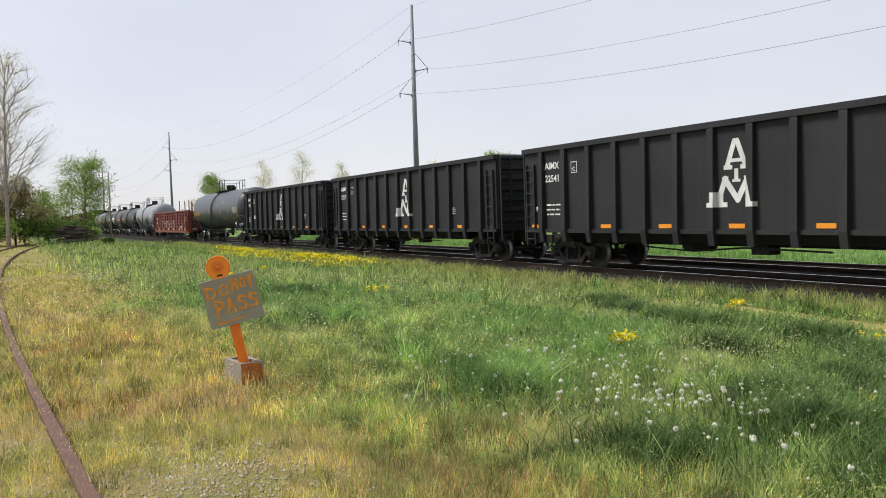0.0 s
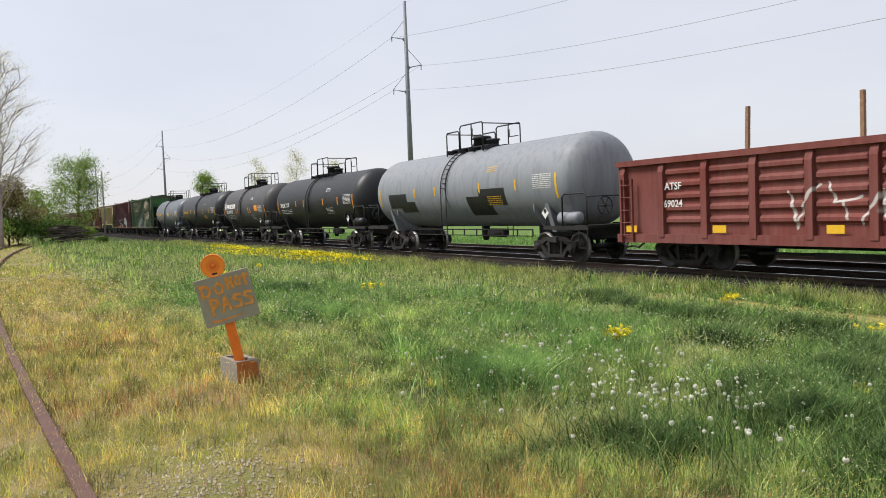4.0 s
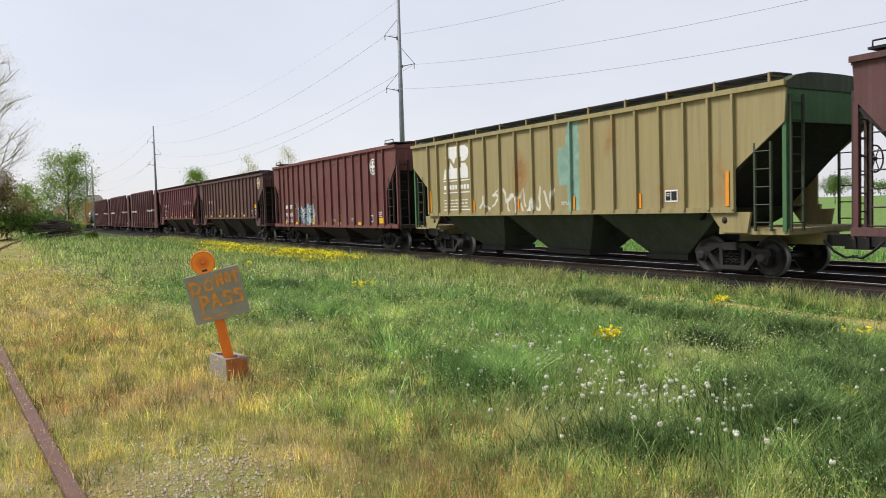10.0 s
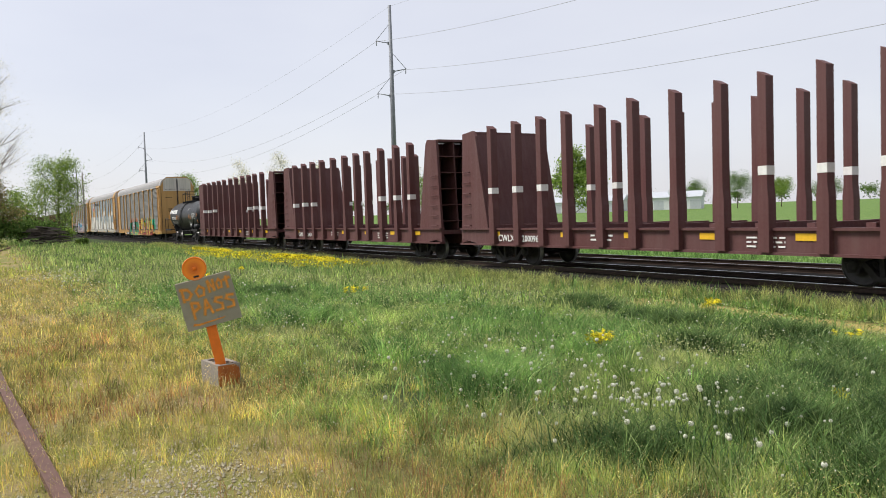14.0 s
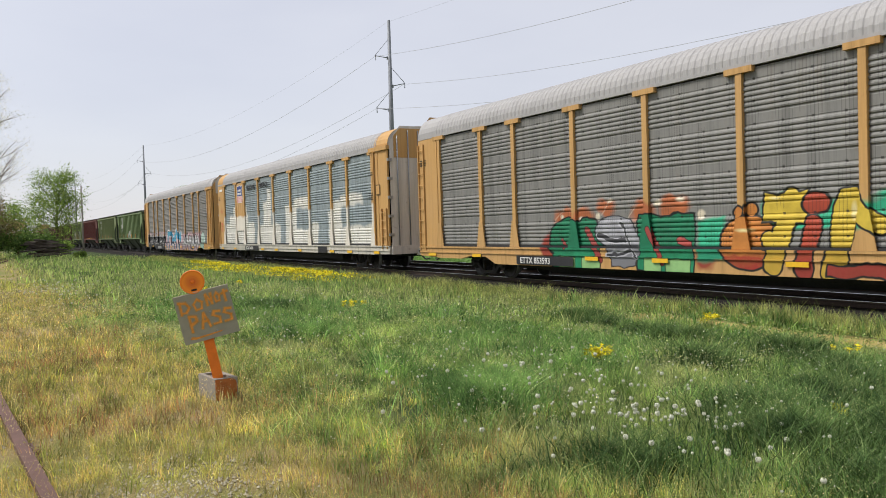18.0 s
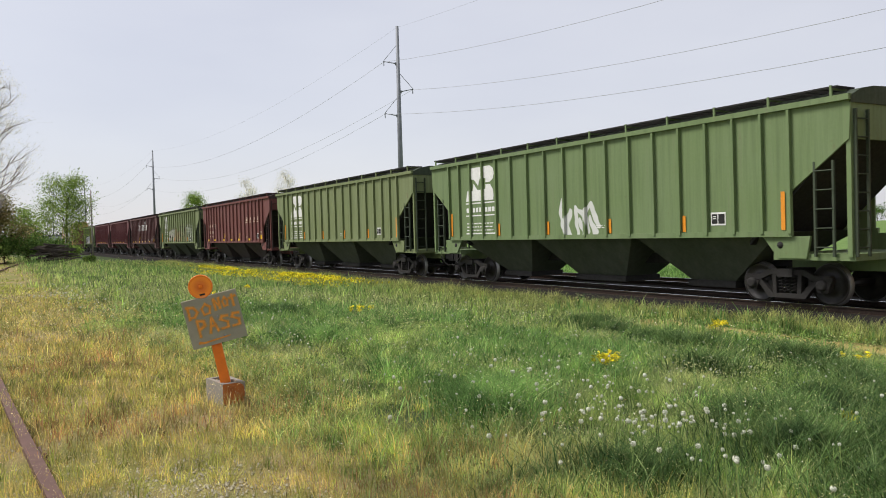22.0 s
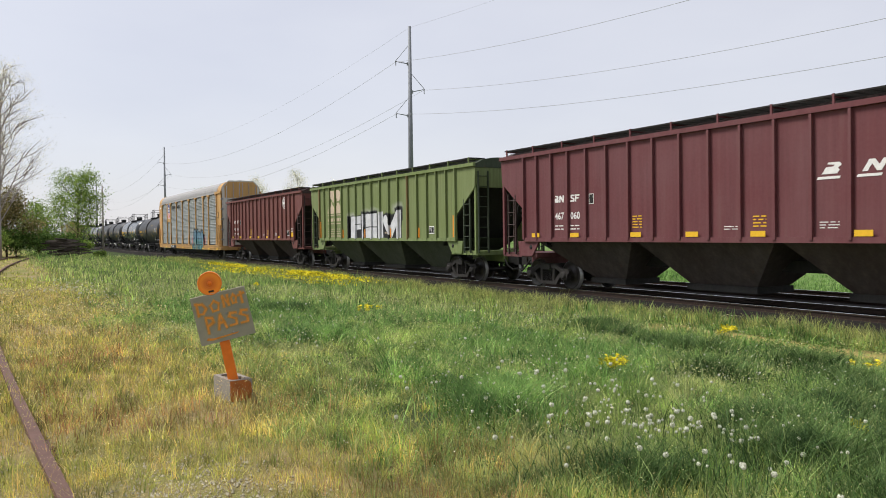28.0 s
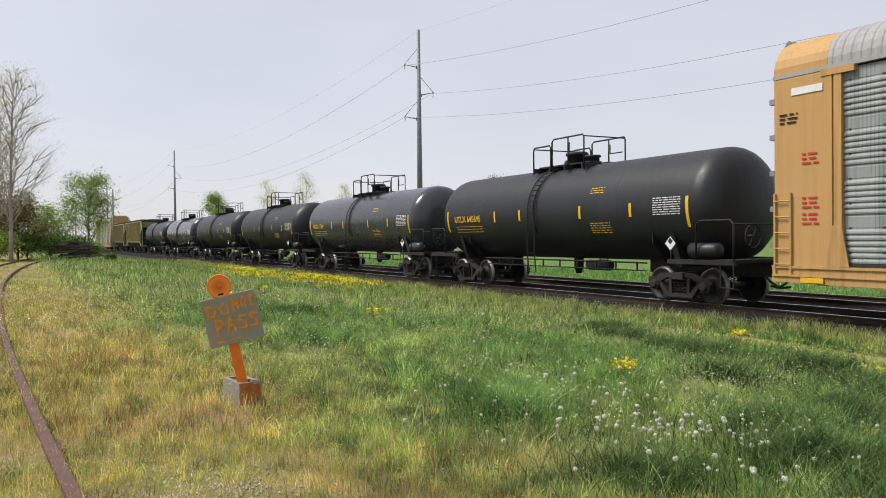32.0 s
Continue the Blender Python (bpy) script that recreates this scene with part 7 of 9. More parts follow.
for k, (x, y, h, s) in enumerate(((-64, -0.9, 1.5, 1.6), (-66, 0.9, 1.4, 1.7), (-69, 2.6, 1.3, 1.7), (-72, 7.3, 0.3, 0.5), (-72, 4.4, 1.2, 1.6), (-66, -2.6, 1.7, 1.7), (-83, 6.6, 0.8, 1.2))):
    tree(x, y, h, s, LEAF_D if k % 3 else LEAF_A, 3200, 0.16, 60 + k, "low dark green bramble bush", BARK, 0.02, 0.9, 9, name="bush")
# beyond the track
for k, (x, y, h, s, lf, cnt, lab) in enumerate((
        (-165, 37, 11.6, 4.6, LEAF_A, 5200, "small leafy tree beyond the track"),
        (-153, 44.5, 13.5, 4.2, LEAF_C, 2600, "pale budding tree beyond the track"),
        (-158, 54, 16.0, 4.6, LEAF_C, 2800, "pale budding tree beyond the track"),
        (-150, 60, 13.5, 3.6, LEAF_C, 2200, "thin budding tree beyond the track"),
        (-92, 50, 9.6, 2.2, LEAF_C, 1700, "slim budding tree beyond the track"),
        (-110, 72, 12.0, 4.4, LEAF_A, 5200, "round green tree beyond the track"),
        (-120, 66, 9.0, 3.0, LEAF_A, 3200, "small green tree beyond the track"),
        (-58, 49, 7.4, 3.0, LEAF_A, 4200, "broad green tree in the field"),
        (-125, 156, 7.2, 5.0, LEAF_D, 3200, "dark round tree beside the farm"),
        (-116, 160, 6.2, 3.8, LEAF_A, 2400, "green tree beside the farm"),
        (-138, 150, 5.6, 3.0, LEAF_D, 1800, "dark shrub beside the farm"),
        (-168, 190, 8.0, 5.0, LEAF_D, 2200, "dark tree behind the sheds"),
        (-92, 140, 5.0, 3.2, LEAF_D, 1800, "low dark tree in the field"),
        (-60, 120, 5.6, 3.6, LEAF_D, 2000, "low dark tree in the field"))):
    tree(x, y, h, s, lf, cnt * 2, 0.24 if lf is not LEAF_C else 0.17, 100 + k, lab, BARK if lf is not LEAF_C else BARK_PALE, 0.18, 0.6, 11, z=ground_z(x, y))
# far tree line closes the horizon
rg = random.Random(12)
for k in range(26):
    a = radians(8 + k * 2.7)
    d = 520 + rg.uniform(-40, 60)
    x, y = -d * math.cos(a), d * math.sin(a)
    tree(x, y, rg.uniform(5, 9), rg.uniform(6, 9), LEAF_D, 700, 1.1, 200 + k, "distant dark hedgerow tree on the horizon", BARK, 0.05, 0.9, 6, z=ground_z(x, y) - 0.5)

# brush pile at the spur's end
LOG = plain("grey_log", (0.10, 0.085, 0.072), 0.9, 0, 0.35, 5)
pile = thing("brush_pile", (-66.5, 4.35, bumpy(-66.5, 4.35)), "heap of old grey logs and branches", "log pile")
for k in range(26):
    L = rg.uniform(1.2, 3.2)
    a = rg.gauss(1.45, 0.5)
    z = 0.1 + 1.25 * (k / 26) ** 0.8
    cx, cy = rg.gauss(0, 0.35), rg.gauss(0, 0.7) * (1 - k / 34)
    q = rg.uniform(-0.25, 0.25)
    part("log", Geo().tube([(cx - math.cos(a) * L / 2, cy - math.sin(a) * L / 2, z - q * 0.5), (cx, cy, z + 0.03), (cx + math.cos(a) * L / 2, cy + math.sin(a) * L / 2, z + q)], rg.uniform(0.04, 0.10), 6, 0.03), LOG, pile)
po = thing("wooden_post", (-80, 8.35, 0), "plain wooden service pole behind the bushes", "pole")
part("shaft", Geo().tube([(0, 0, -0.3), (0, 0, 6.3)], 0.085, 8, 0.06), BARK_PALE, po)

# farm sheds in the distance
SHED = plain("white_shed_wall", (0.68, 0.69, 0.70), 0.6, 0, 0.08, 2)
SHEDROOF = plain("pale_shed_roof", (0.50, 0.52, 0.55), 0.5, 0.2, 0.1, 2)
for x, y, w, d, h, rot in ((-172, 150, 22, 9, 3.2, 35), (-150, 162, 14, 8, 3.4, 35), (-196, 168, 16, 8, 3.0, 30), (-88, 210, 12, 8, 3.0, 60)):
    s = thing("farm_shed", Matrix.Translation((x, y, ground_z(x, y) - 0.1)) @ Matrix.Rotation(radians(rot), 4, "Z"), "long white farm shed with a pale metal roof", "shed", "farm sheds")
    part("wall", Geo().box(-w / 2, w / 2, -d / 2, d / 2, 0, h), SHED, s)
    part("roof", Geo().prism([(-d / 2 - 0.4, h - 0.05), (d / 2 + 0.4, h - 0.05), (0, h + 1.6)], -w / 2 - 0.4, w / 2 + 0.4, "x"), SHEDROOF, s)
    for k in range(3):
        part("door", Geo().box(-w / 2 + 2 + k * w / 3, -w / 2 + 4.5 + k * w / 3, -d / 2 - 0.06, -d / 2 + 0.02, 0.1, 2.5), SHEDROOF, s)

# ---- the cars, front to rear ----
GBLACK = paint("gondola_black", (0.0135, 0.014, 0.0155), 0.6, 0.10, 0.10, 0.03)
TGREY = paint("tank_grey_black", (0.052, 0.060, 0.068), 0.34, 0.12, 0.15, 0.03)
TLIGHT = paint("tank_light_grey", (0.23, 0.245, 0.265), 0.5, 0.2, 0.5, 0.08)
TBLACK = paint("tank_black", (0.013, 0.014, 0.0155), 0.42, 0.10, 0.12, 0.04)
TSHINE = paint("tank_gloss_black", (0.045, 0.048, 0.052), 0.16, 0.1, 0.2, 0.04)
TBROWN = paint("tank_dusty_black", (0.050, 0.048, 0.049), 0.50, 0.3, 0.25, 0.08)
TBLUE = paint("tank_blue_grey", (0.105, 0.118, 0.135), 0.42, 0.2, 0.25, 0.05)
RUSTRED = paint("gondola_rust_red", (0.17, 0.040, 0.030), 0.7, 0.3, 0.45, 0.25)
BNGREEN_OLD = paint("faded_dark_green", (0.060, 0.064, 0.040), 0.7, 0.3, 0.45, 0.2)
MAROON = paint("maroon", (0.090, 0.033, 0.032), 0.65, 0.25, 0.45, 0.12)
OLIVE = paint("faded_olive", (0.30, 0.245, 0.11), 0.7, 0.3, 0.5, 0.25)
RED = paint("oxide_red", (0.148, 0.047, 0.040), 0.65, 0.22, 0.35, 0.1)
BROWN = paint("brown", (0.098, 0.046, 0.038), 0.7, 0.22, 0.45, 0.14)
WINE = paint("wine_red", (0.128, 0.036, 0.040), 0.6, 0.25, 0.3, 0.05)
GREEN1 = paint("leaf_green", (0.145, 0.205, 0.082), 0.6, 0.35, 0.4, 0.1)
GREEN2 = paint("pale_green", (0.170, 0.205, 0.085), 0.65, 0.3, 0.5, 0.24)
GREEN3 = paint("weathered_green", (0.165, 0.215, 0.072), 0.7, 0.35, 0.55, 0.28)
# darker copy of the hopper greens, for the bays below the sides
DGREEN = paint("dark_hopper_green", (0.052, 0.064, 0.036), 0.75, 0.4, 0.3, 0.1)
RACKO = paint("rack_orange", (0.50, 0.285, 0.095), 0.55, 0.3, 0.3, 0.15)
RACKP = paint("rack_grey_panel", (0.30, 0.29, 0.265), 0.6, 0.3, 0.55, 0.15, 0.2)
RACKW = paint("rack_white_door", (0.60, 0.555, 0.50), 0.6, 0.3, 0.5, 0.3)
FLATM = paint("flat_maroon", (0.098, 0.034, 0.032), 0.6, 0.25, 0.3, 0.06)
REDP = plain("shield_red", (0.55, 0.03, 0.03), 0.5, 0, 0.1)


def reflectors(c, xs, z, y, mat=None, w=0.32, h=0.16):
    for x in xs:
        plate(c, "reflector", x - w / 2, x + w / 2, z, z + h, y, mat or YELLOW, "yellow reflective patch")


def gon(left, right, n1, n2):
    c, h = gondola_tall(left, right, GBLACK, "tall black steel gondola with white lettering, rolling")
    text_on(c, n1, 0.30, -h + 1.10, -1.60, 3.10, WHITE)
    text_on(c, n2, 0.30, -h + 1.10, -1.60, 2.70, WHITE)
    small_print(c, -h + 1.15, 1.95, 0.75, 3, -1.60, WHITE, 0.045, 0.15)
    reflectors(c, [-h + 0.55] + [-1.62 + 2.31 * k for k in (-1, 0, 1, 2, 3)], 1.24, -1.60, ORANGE_M, 0.46, 0.11)
    small_print(c, h - 3.4, 2.0, 0.5, 4, -1.60, WHITE, 0.02, 0.07)
    if n2 == "19116":
        plate(c, "white_patch", -h + 2.50, -h + 2.76, 1.85, 2.10, -1.60, WHITE)
    part("roller_mark", kept(("roller_mark",), lambda g: g.lathe([(-0.004, 0.085), (0.003, 0.085)], 16, "y")), WHITE, c, "", (-h + 0.60, -1.60, 1.85))
    plate(c, "notice_frame", -h + 2.42, -h + 2.70, 2.92, 3.26, -1.60, WHITE)
    plate(c, "notice_plate", -h + 2.44, -h + 2.68, 2.94, 3.24, -1.604, BLACK)
    text_on(c, "C", 0.17, -h + 2.50, -1.612, 2.98, WHITE)
    # stepped emblem painted over sheet and posts
    steps = [("s", 0.42, 2.72, 0.64, 3.30, 0.075), ("s", 0.72, 3.30, 0.95, 2.72, 0.075), ("b", 0.5, 0.88, 2.80, 2.90), ("b", 0.31, 0.58, 2.63, 2.75), ("b", 0.80, 1.06, 2.63, 2.75), ("b", 0.62, 0.75, 2.34, 2.66), ("b", 0.56, 0.81, 2.33, 2.41),
             ("s", 0.36, 2.40, 0.72, 1.92, 0.085), ("s", 0.72, 1.92, 1.0, 2.40, 0.085), ("b", 0.26, 0.46, 2.36, 2.48), ("b", 0.90, 1.07, 2.36, 2.48), ("s", 0.36, 2.42, 0.14, 1.90, 0.085), ("s", 1.0, 2.42, 1.13, 1.85, 0.075), ("b", -0.02, 0.30, 1.80, 2.12), ("b", -0.18, 0.42, 1.74, 1.87), ("b", 0.98, 1.28, 1.74, 1.87)]
    chalked = paint("gondola_black_emblem", (0.0135, 0.014, 0.0155), 0.6, 0.10, 0.10, 0.03, car=c, mural=[(steps, (0.66, 0.66, 0.64), (0.66, 0.66, 0.64), 1.0, None, 0.0, 0.0, 60.0)])
    for o in c.children:
        if o.name.split(".")[0] in ("side_sheet", "side_post"):
            o.material_slots[0].material = chalked
    return c


gon(299.61, 315.4, "AIMX", "22541")
gon(282.09, 297.82, "AIMX", "22272")
gon(264.15, 280.5, "AIMX", "19116")


def maker(c, x, w, z0, z1, r, zc):
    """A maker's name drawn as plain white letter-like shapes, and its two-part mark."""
    forms = ([(0, 0), (0.3, 0), (0.3, 0.35), (1, 0.35), (1, 1), (0, 1)], [(0, 0), (0.3, 0), (0.55, 0.4), (0.75, 0), (1, 0), (0.85, 0.45), (1, 1), (0, 1)], [(0.1, 0), (0.9, 0), (1, 0.5), (0.9, 1), (0.1, 1), (0, 0.5)],
             [(0.1, 0), (1, 0), (1, 0.3), (0.4, 0.3), (0.4, 0.7), (1, 0.7), (1, 1), (0.1, 1), (0, 0.5)], [(0.1, 0), (0.9, 0), (1, 0.5), (0.9, 1), (0.1, 1), (0, 0.5)], [(0, 0), (0.3, 0), (0.55, 0.4), (0.75, 0), (1, 0), (0.85, 0.45), (1, 1), (0, 1)])
    tilt = math.asin(max(-1.0, min(1.0, ((z0 + z1) / 2 - zc) / r)))
    y = -math.sqrt(r * r - ((z0 + z1) / 2 - zc) ** 2) - 0.012
    at_ = lambda x_: Matrix.Translation((x_, y, (z0 + z1) / 2)) @ Matrix.Rotation(-tilt, 4, "X")
    hz, step = z1 - z0, w / 6
    for k, form in enumerate(forms):
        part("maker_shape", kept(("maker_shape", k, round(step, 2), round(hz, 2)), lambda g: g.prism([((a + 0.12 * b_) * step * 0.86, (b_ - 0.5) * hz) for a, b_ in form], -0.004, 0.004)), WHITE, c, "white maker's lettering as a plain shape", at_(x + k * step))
    for dx, lift in ((-0.44, 0.0), (-0.24, 0.06)):
        part("maker_mark", kept(("maker_mark", round(hz, 2)), lambda g: g.prism([(0.0, -0.7 * hz), (0.10, -0.7 * hz), (0.15, 0.1 * hz), (0.10, 0.75 * hz), (0.04, 0.75 * hz), (0.05, 0.1 * hz), (-0.03, 0.3 * hz), (-0.03, -0.1 * hz)], -0.004, 0.004)), WHITE, c, "white maker's mark", at_(x + dx) @ Matrix.Translation((0, 0, lift)))


def tank_print(c, x, z, w, lines, r, zc, material, height=0.03, gap=0.075):
    """Unreadable stencilling on the round side: bars of its size."""
    def make(g):
        rnd = random.Random(int(w * 100) + lines)
        for k in range(lines):
            x_ = 0.0
            while x_ < w:
                d = rnd.uniform(0.06, 0.22)
                pts = [(zz, -math.sqrt(max(0.0, (r + 0.008) ** 2 - (zz - zc) ** 2))) for zz in (z - k * gap, z - k * gap + height)]
                g.sheet([[(xx, yy, zz) for zz, yy in pts] for xx in (x_, min(w, x_ + d))])
                x_ += d + 0.04
        return g
    ob = part("stencil", kept(("tank_print", round(z, 2), w, lines, r, zc, height, gap), make), material, c, "", (x, 0, 0))
    ob["kind"] = "stuff"
    return ob


def tank(left, right, mat, lab, num, numcol, r=1.52, zc=2.62, strips=YELLOW, low=0.0, at=(), along=1.45):
    """low: how far the marks sit below the usual; at: places of the reflective strips along the car."""
    c, h, yy = tank_car(left, right, mat, lab, r, zc)
    if num:
        tank_text(c, num, 0.33, -h + along, zc - 0.22 - low, r, zc, numcol)
        tank_print(c, -h + along + 0.05, zc - 0.40 - low, 1.9, 3, r, zc, numcol, 0.022, 0.10)
    at = at or (-h + 0.9, -h + 4.3, -h * 0.18, h * 0.27, h * 0.58, h - 0.9)
    for k, x in enumerate(at):
        big = k in (0, len(at) - 1)
        z0, z1 = (zc - 0.58 - low, zc + 0.22 - low) if big else (zc - 0.26 - low, zc + 0.12 - low)
        on_tank(c, "reflector", x - 0.05, x + 0.05, z0, z1, r, zc, strips, "yellow reflective strip")
    tank_print(c, h - 2.12, zc + 0.20 - low, 1.0, 8, r, zc, WHITE, 0.022, 0.062)
    on_tank(c, "panel_rule", h - 1.66, h - 1.65, zc - 0.26 - low, zc + 0.23 - low, r, zc, WHITE)
    on_tank(c, "panel_rule", h - 1.38, h - 1.37, zc - 0.26 - low, zc + 0.23 - low, r, zc, WHITE)
    tank_print(c, h * 0.33, zc - 0.42 - low, 0.9, 5, r, zc, WHITE if strips is ORANGE_M else strips, 0.022, 0.07)
    tank_print(c, h * 0.33, zc + 0.62, 0.6, 3, r, zc, WHITE if strips is ORANGE_M else strips, 0.022, 0.07)
    m = Matrix.Translation((h - 1.5, -1.50, 1.58)) @ Matrix.Rotation(radians(45), 4, "Y")
    part("placard", kept(("placard",), lambda g: g.box(-0.13, 0.13, -0.004, 0.004, -0.13, 0.13)), WHITE, c, "white diamond hazard placard", m)
    part("placard_mark", kept(("placard_mark",), lambda g: g.box(-0.11, 0.02, -0.007, -0.004, -0.02, 0.11)), BLACK, c, "dark field of the placard", m)
    part("placard_post", kept(("placard_post",), lambda g: g.tube([(0, 0, 1.12), (0, 0, 1.42)], 0.018, 6)), BLACK, c, "", (h - 1.5, -1.48, 0))
    part("air_tank", kept(("air_tank",), lambda g: g.lathe([(-0.5, 0.1), (-0.42, 0.2), (0.42, 0.2), (0.5, 0.1)], 14, "x")), mat, c, "", (h - 0.55, -1.25, 1.40))
    return c, h


tank(245.3, 262.6, TGREY, "long dark grey tank car with yellow strips, rolling", "UTLX 210179", YELLOW, 1.59, 2.71, low=0.13)
c, h = gondola_low(223.3, 243.84, RUSTRED, "low rust-red mill gondola carrying wooden stakes, rolling")
scrawl = paint("scrawled_rust_red", (0.17, 0.040, 0.030), 0.7, 0.3, 0.45, 0.25, car=c, tags=[((-5.0, 2.4, 1.15, 2.05), "uknsacpo", 0.022, (0.50, 0.47, 0.44), (0.42, 0.38, 0.35), (0.42, 0.38, 0.35), (0.17, 0.042, 0.032)), ((5.6, 6.8, 1.05, 1.5), "nsk", 0.025, (0.6, 0.58, 0.55), (0.5, 0.48, 0.45), (0.5, 0.48, 0.45), (0.17, 0.042, 0.032)), ((7.6, 8.9, 1.7, 2.4), "kan", 0.04, (0.36, 0.30, 0.12), (0.30, 0.25, 0.10), (0.2, 0.15, 0.06), (0.17, 0.042, 0.032))])
for o in c.children:
    if o.name.split(".")[0] in ("side_sheet", "side_post", "side_panel"):
        o.material_slots[0].material = scrawl
text_on(c, "ATSF", 0.26, -h + 1.8, -1.61, 2.1, WHITE)
text_on(c, "69024", 0.26, -h + 1.75, -1.61, 1.65, WHITE)
reflectors(c, [-h + 0.6 + k * 3.0 for k in range(7)], 1.0, -1.67, YELLOW, 0.4, 0.18)
c, h = tank(206.5, 221.3, TLIGHT, "pale grey tank car with dark repainted patches, rolling", "", WHITE, 1.52, 2.62)
for x0, x1, z0, z1 in ((-5.6, -3.9, 1.95, 2.55), (-4.6, -3.2, 1.75, 2.2), (1.0, 2.6, 1.55, 2.25), (1.9, 3.6, 1.9, 2.5)):
    on_tank(c, "dark_patch", x0, x1, z0, z1, 1.52, 2.62, TBLACK, "dark repainted patch")
tank(191.13, 204.9, TBLACK, "shiny black tank car with white lettering, rolling", "SHQX 7278", WHITE, 1.48, 2.56, ORANGE_M)
c, h = tank(177.7, 189.6, TBROWN, "dusty black tank car with a white maker's panel, rolling", "PROX 60252", WHITE, 1.50, 2.56, ORANGE_M, 0.17, (-5.35, -1.82, -1.35, 1.4, 1.88, 5.38))
maker(c, -4.42, 2.5, 2.50, 2.84, 1.50, 2.56)
on_tank(c, "notice", 2.95, 3.67, 2.26, 2.64, 1.50, 2.56, ORANGE_M, "orange notice panel")
tank(161.47, 175.9, TBLACK, "black tank car with yellow lettering, rolling", "UTLX 649371", YELLOW, 1.50, 2.58)
c, h = tank(146.54, 159.7, TBLUE, "blue-grey tank car with a black end, rolling", "UTLX 645700", YELLOW, 1.48, 2.56, along=1.85)
on_tank(c, "notice", 0.75, 1.35, 2.30, 2.62, 1.48, 2.56, YELLOW, "yellow notice")


UP_ = [(0, 4.23), (2.5, 4.25), (2.92, 4.05), (3.03, 3.74), (2.85, 3.40), (2.45, 3.23), (1.95, 3.24), (1.99, 3.5), (1.25, 3.5), (1.02, 3.07), (0.51, 3.49), (-0.23, 3.55)]
LOW_ = [(-0.37, 2.8), (0.32, 2.78), (0.46, 3.23), (0.93, 2.8), (1.94, 2.83), (1.96, 3.11), (2.5, 3.1), (2.85, 2.77), (2.92, 2.4), (2.85, 2.12), (-0.6, 2.12)]


WORD = ([(0, 0), (0.36, 0), (0.42, 0.10), (0.38, 0.16), (0.47, 0.24), (0.42, 0.32), (0.16, 0.32), (0.14, 0.27), (0.30, 0.25), (0.28, 0.20), (0.10, 0.19)],
        [(0, 0), (0.12, 0), (0.22, 0.20), (0.32, 0), (0.42, 0), (0.58, 0.32), (0.46, 0.32), (0.38, 0.16), (0.28, 0.32), (0.16, 0.32)],
        [(0, 0), (0.34, 0), (0.44, 0.12), (0.40, 0.17), (0.22, 0.20), (0.25, 0.25), (0.48, 0.25), (0.52, 0.32), (0.20, 0.32), (0.11, 0.22), (0.15, 0.15), (0.30, 0.12), (0.28, 0.07), (0.04, 0.07)],
        [(0, 0), (0.12, 0), (0.18, 0.13), (0.38, 0.13), (0.42, 0.19), (0.21, 0.19), (0.24, 0.25), (0.50, 0.25), (0.54, 0.32), (0.16, 0.32)])


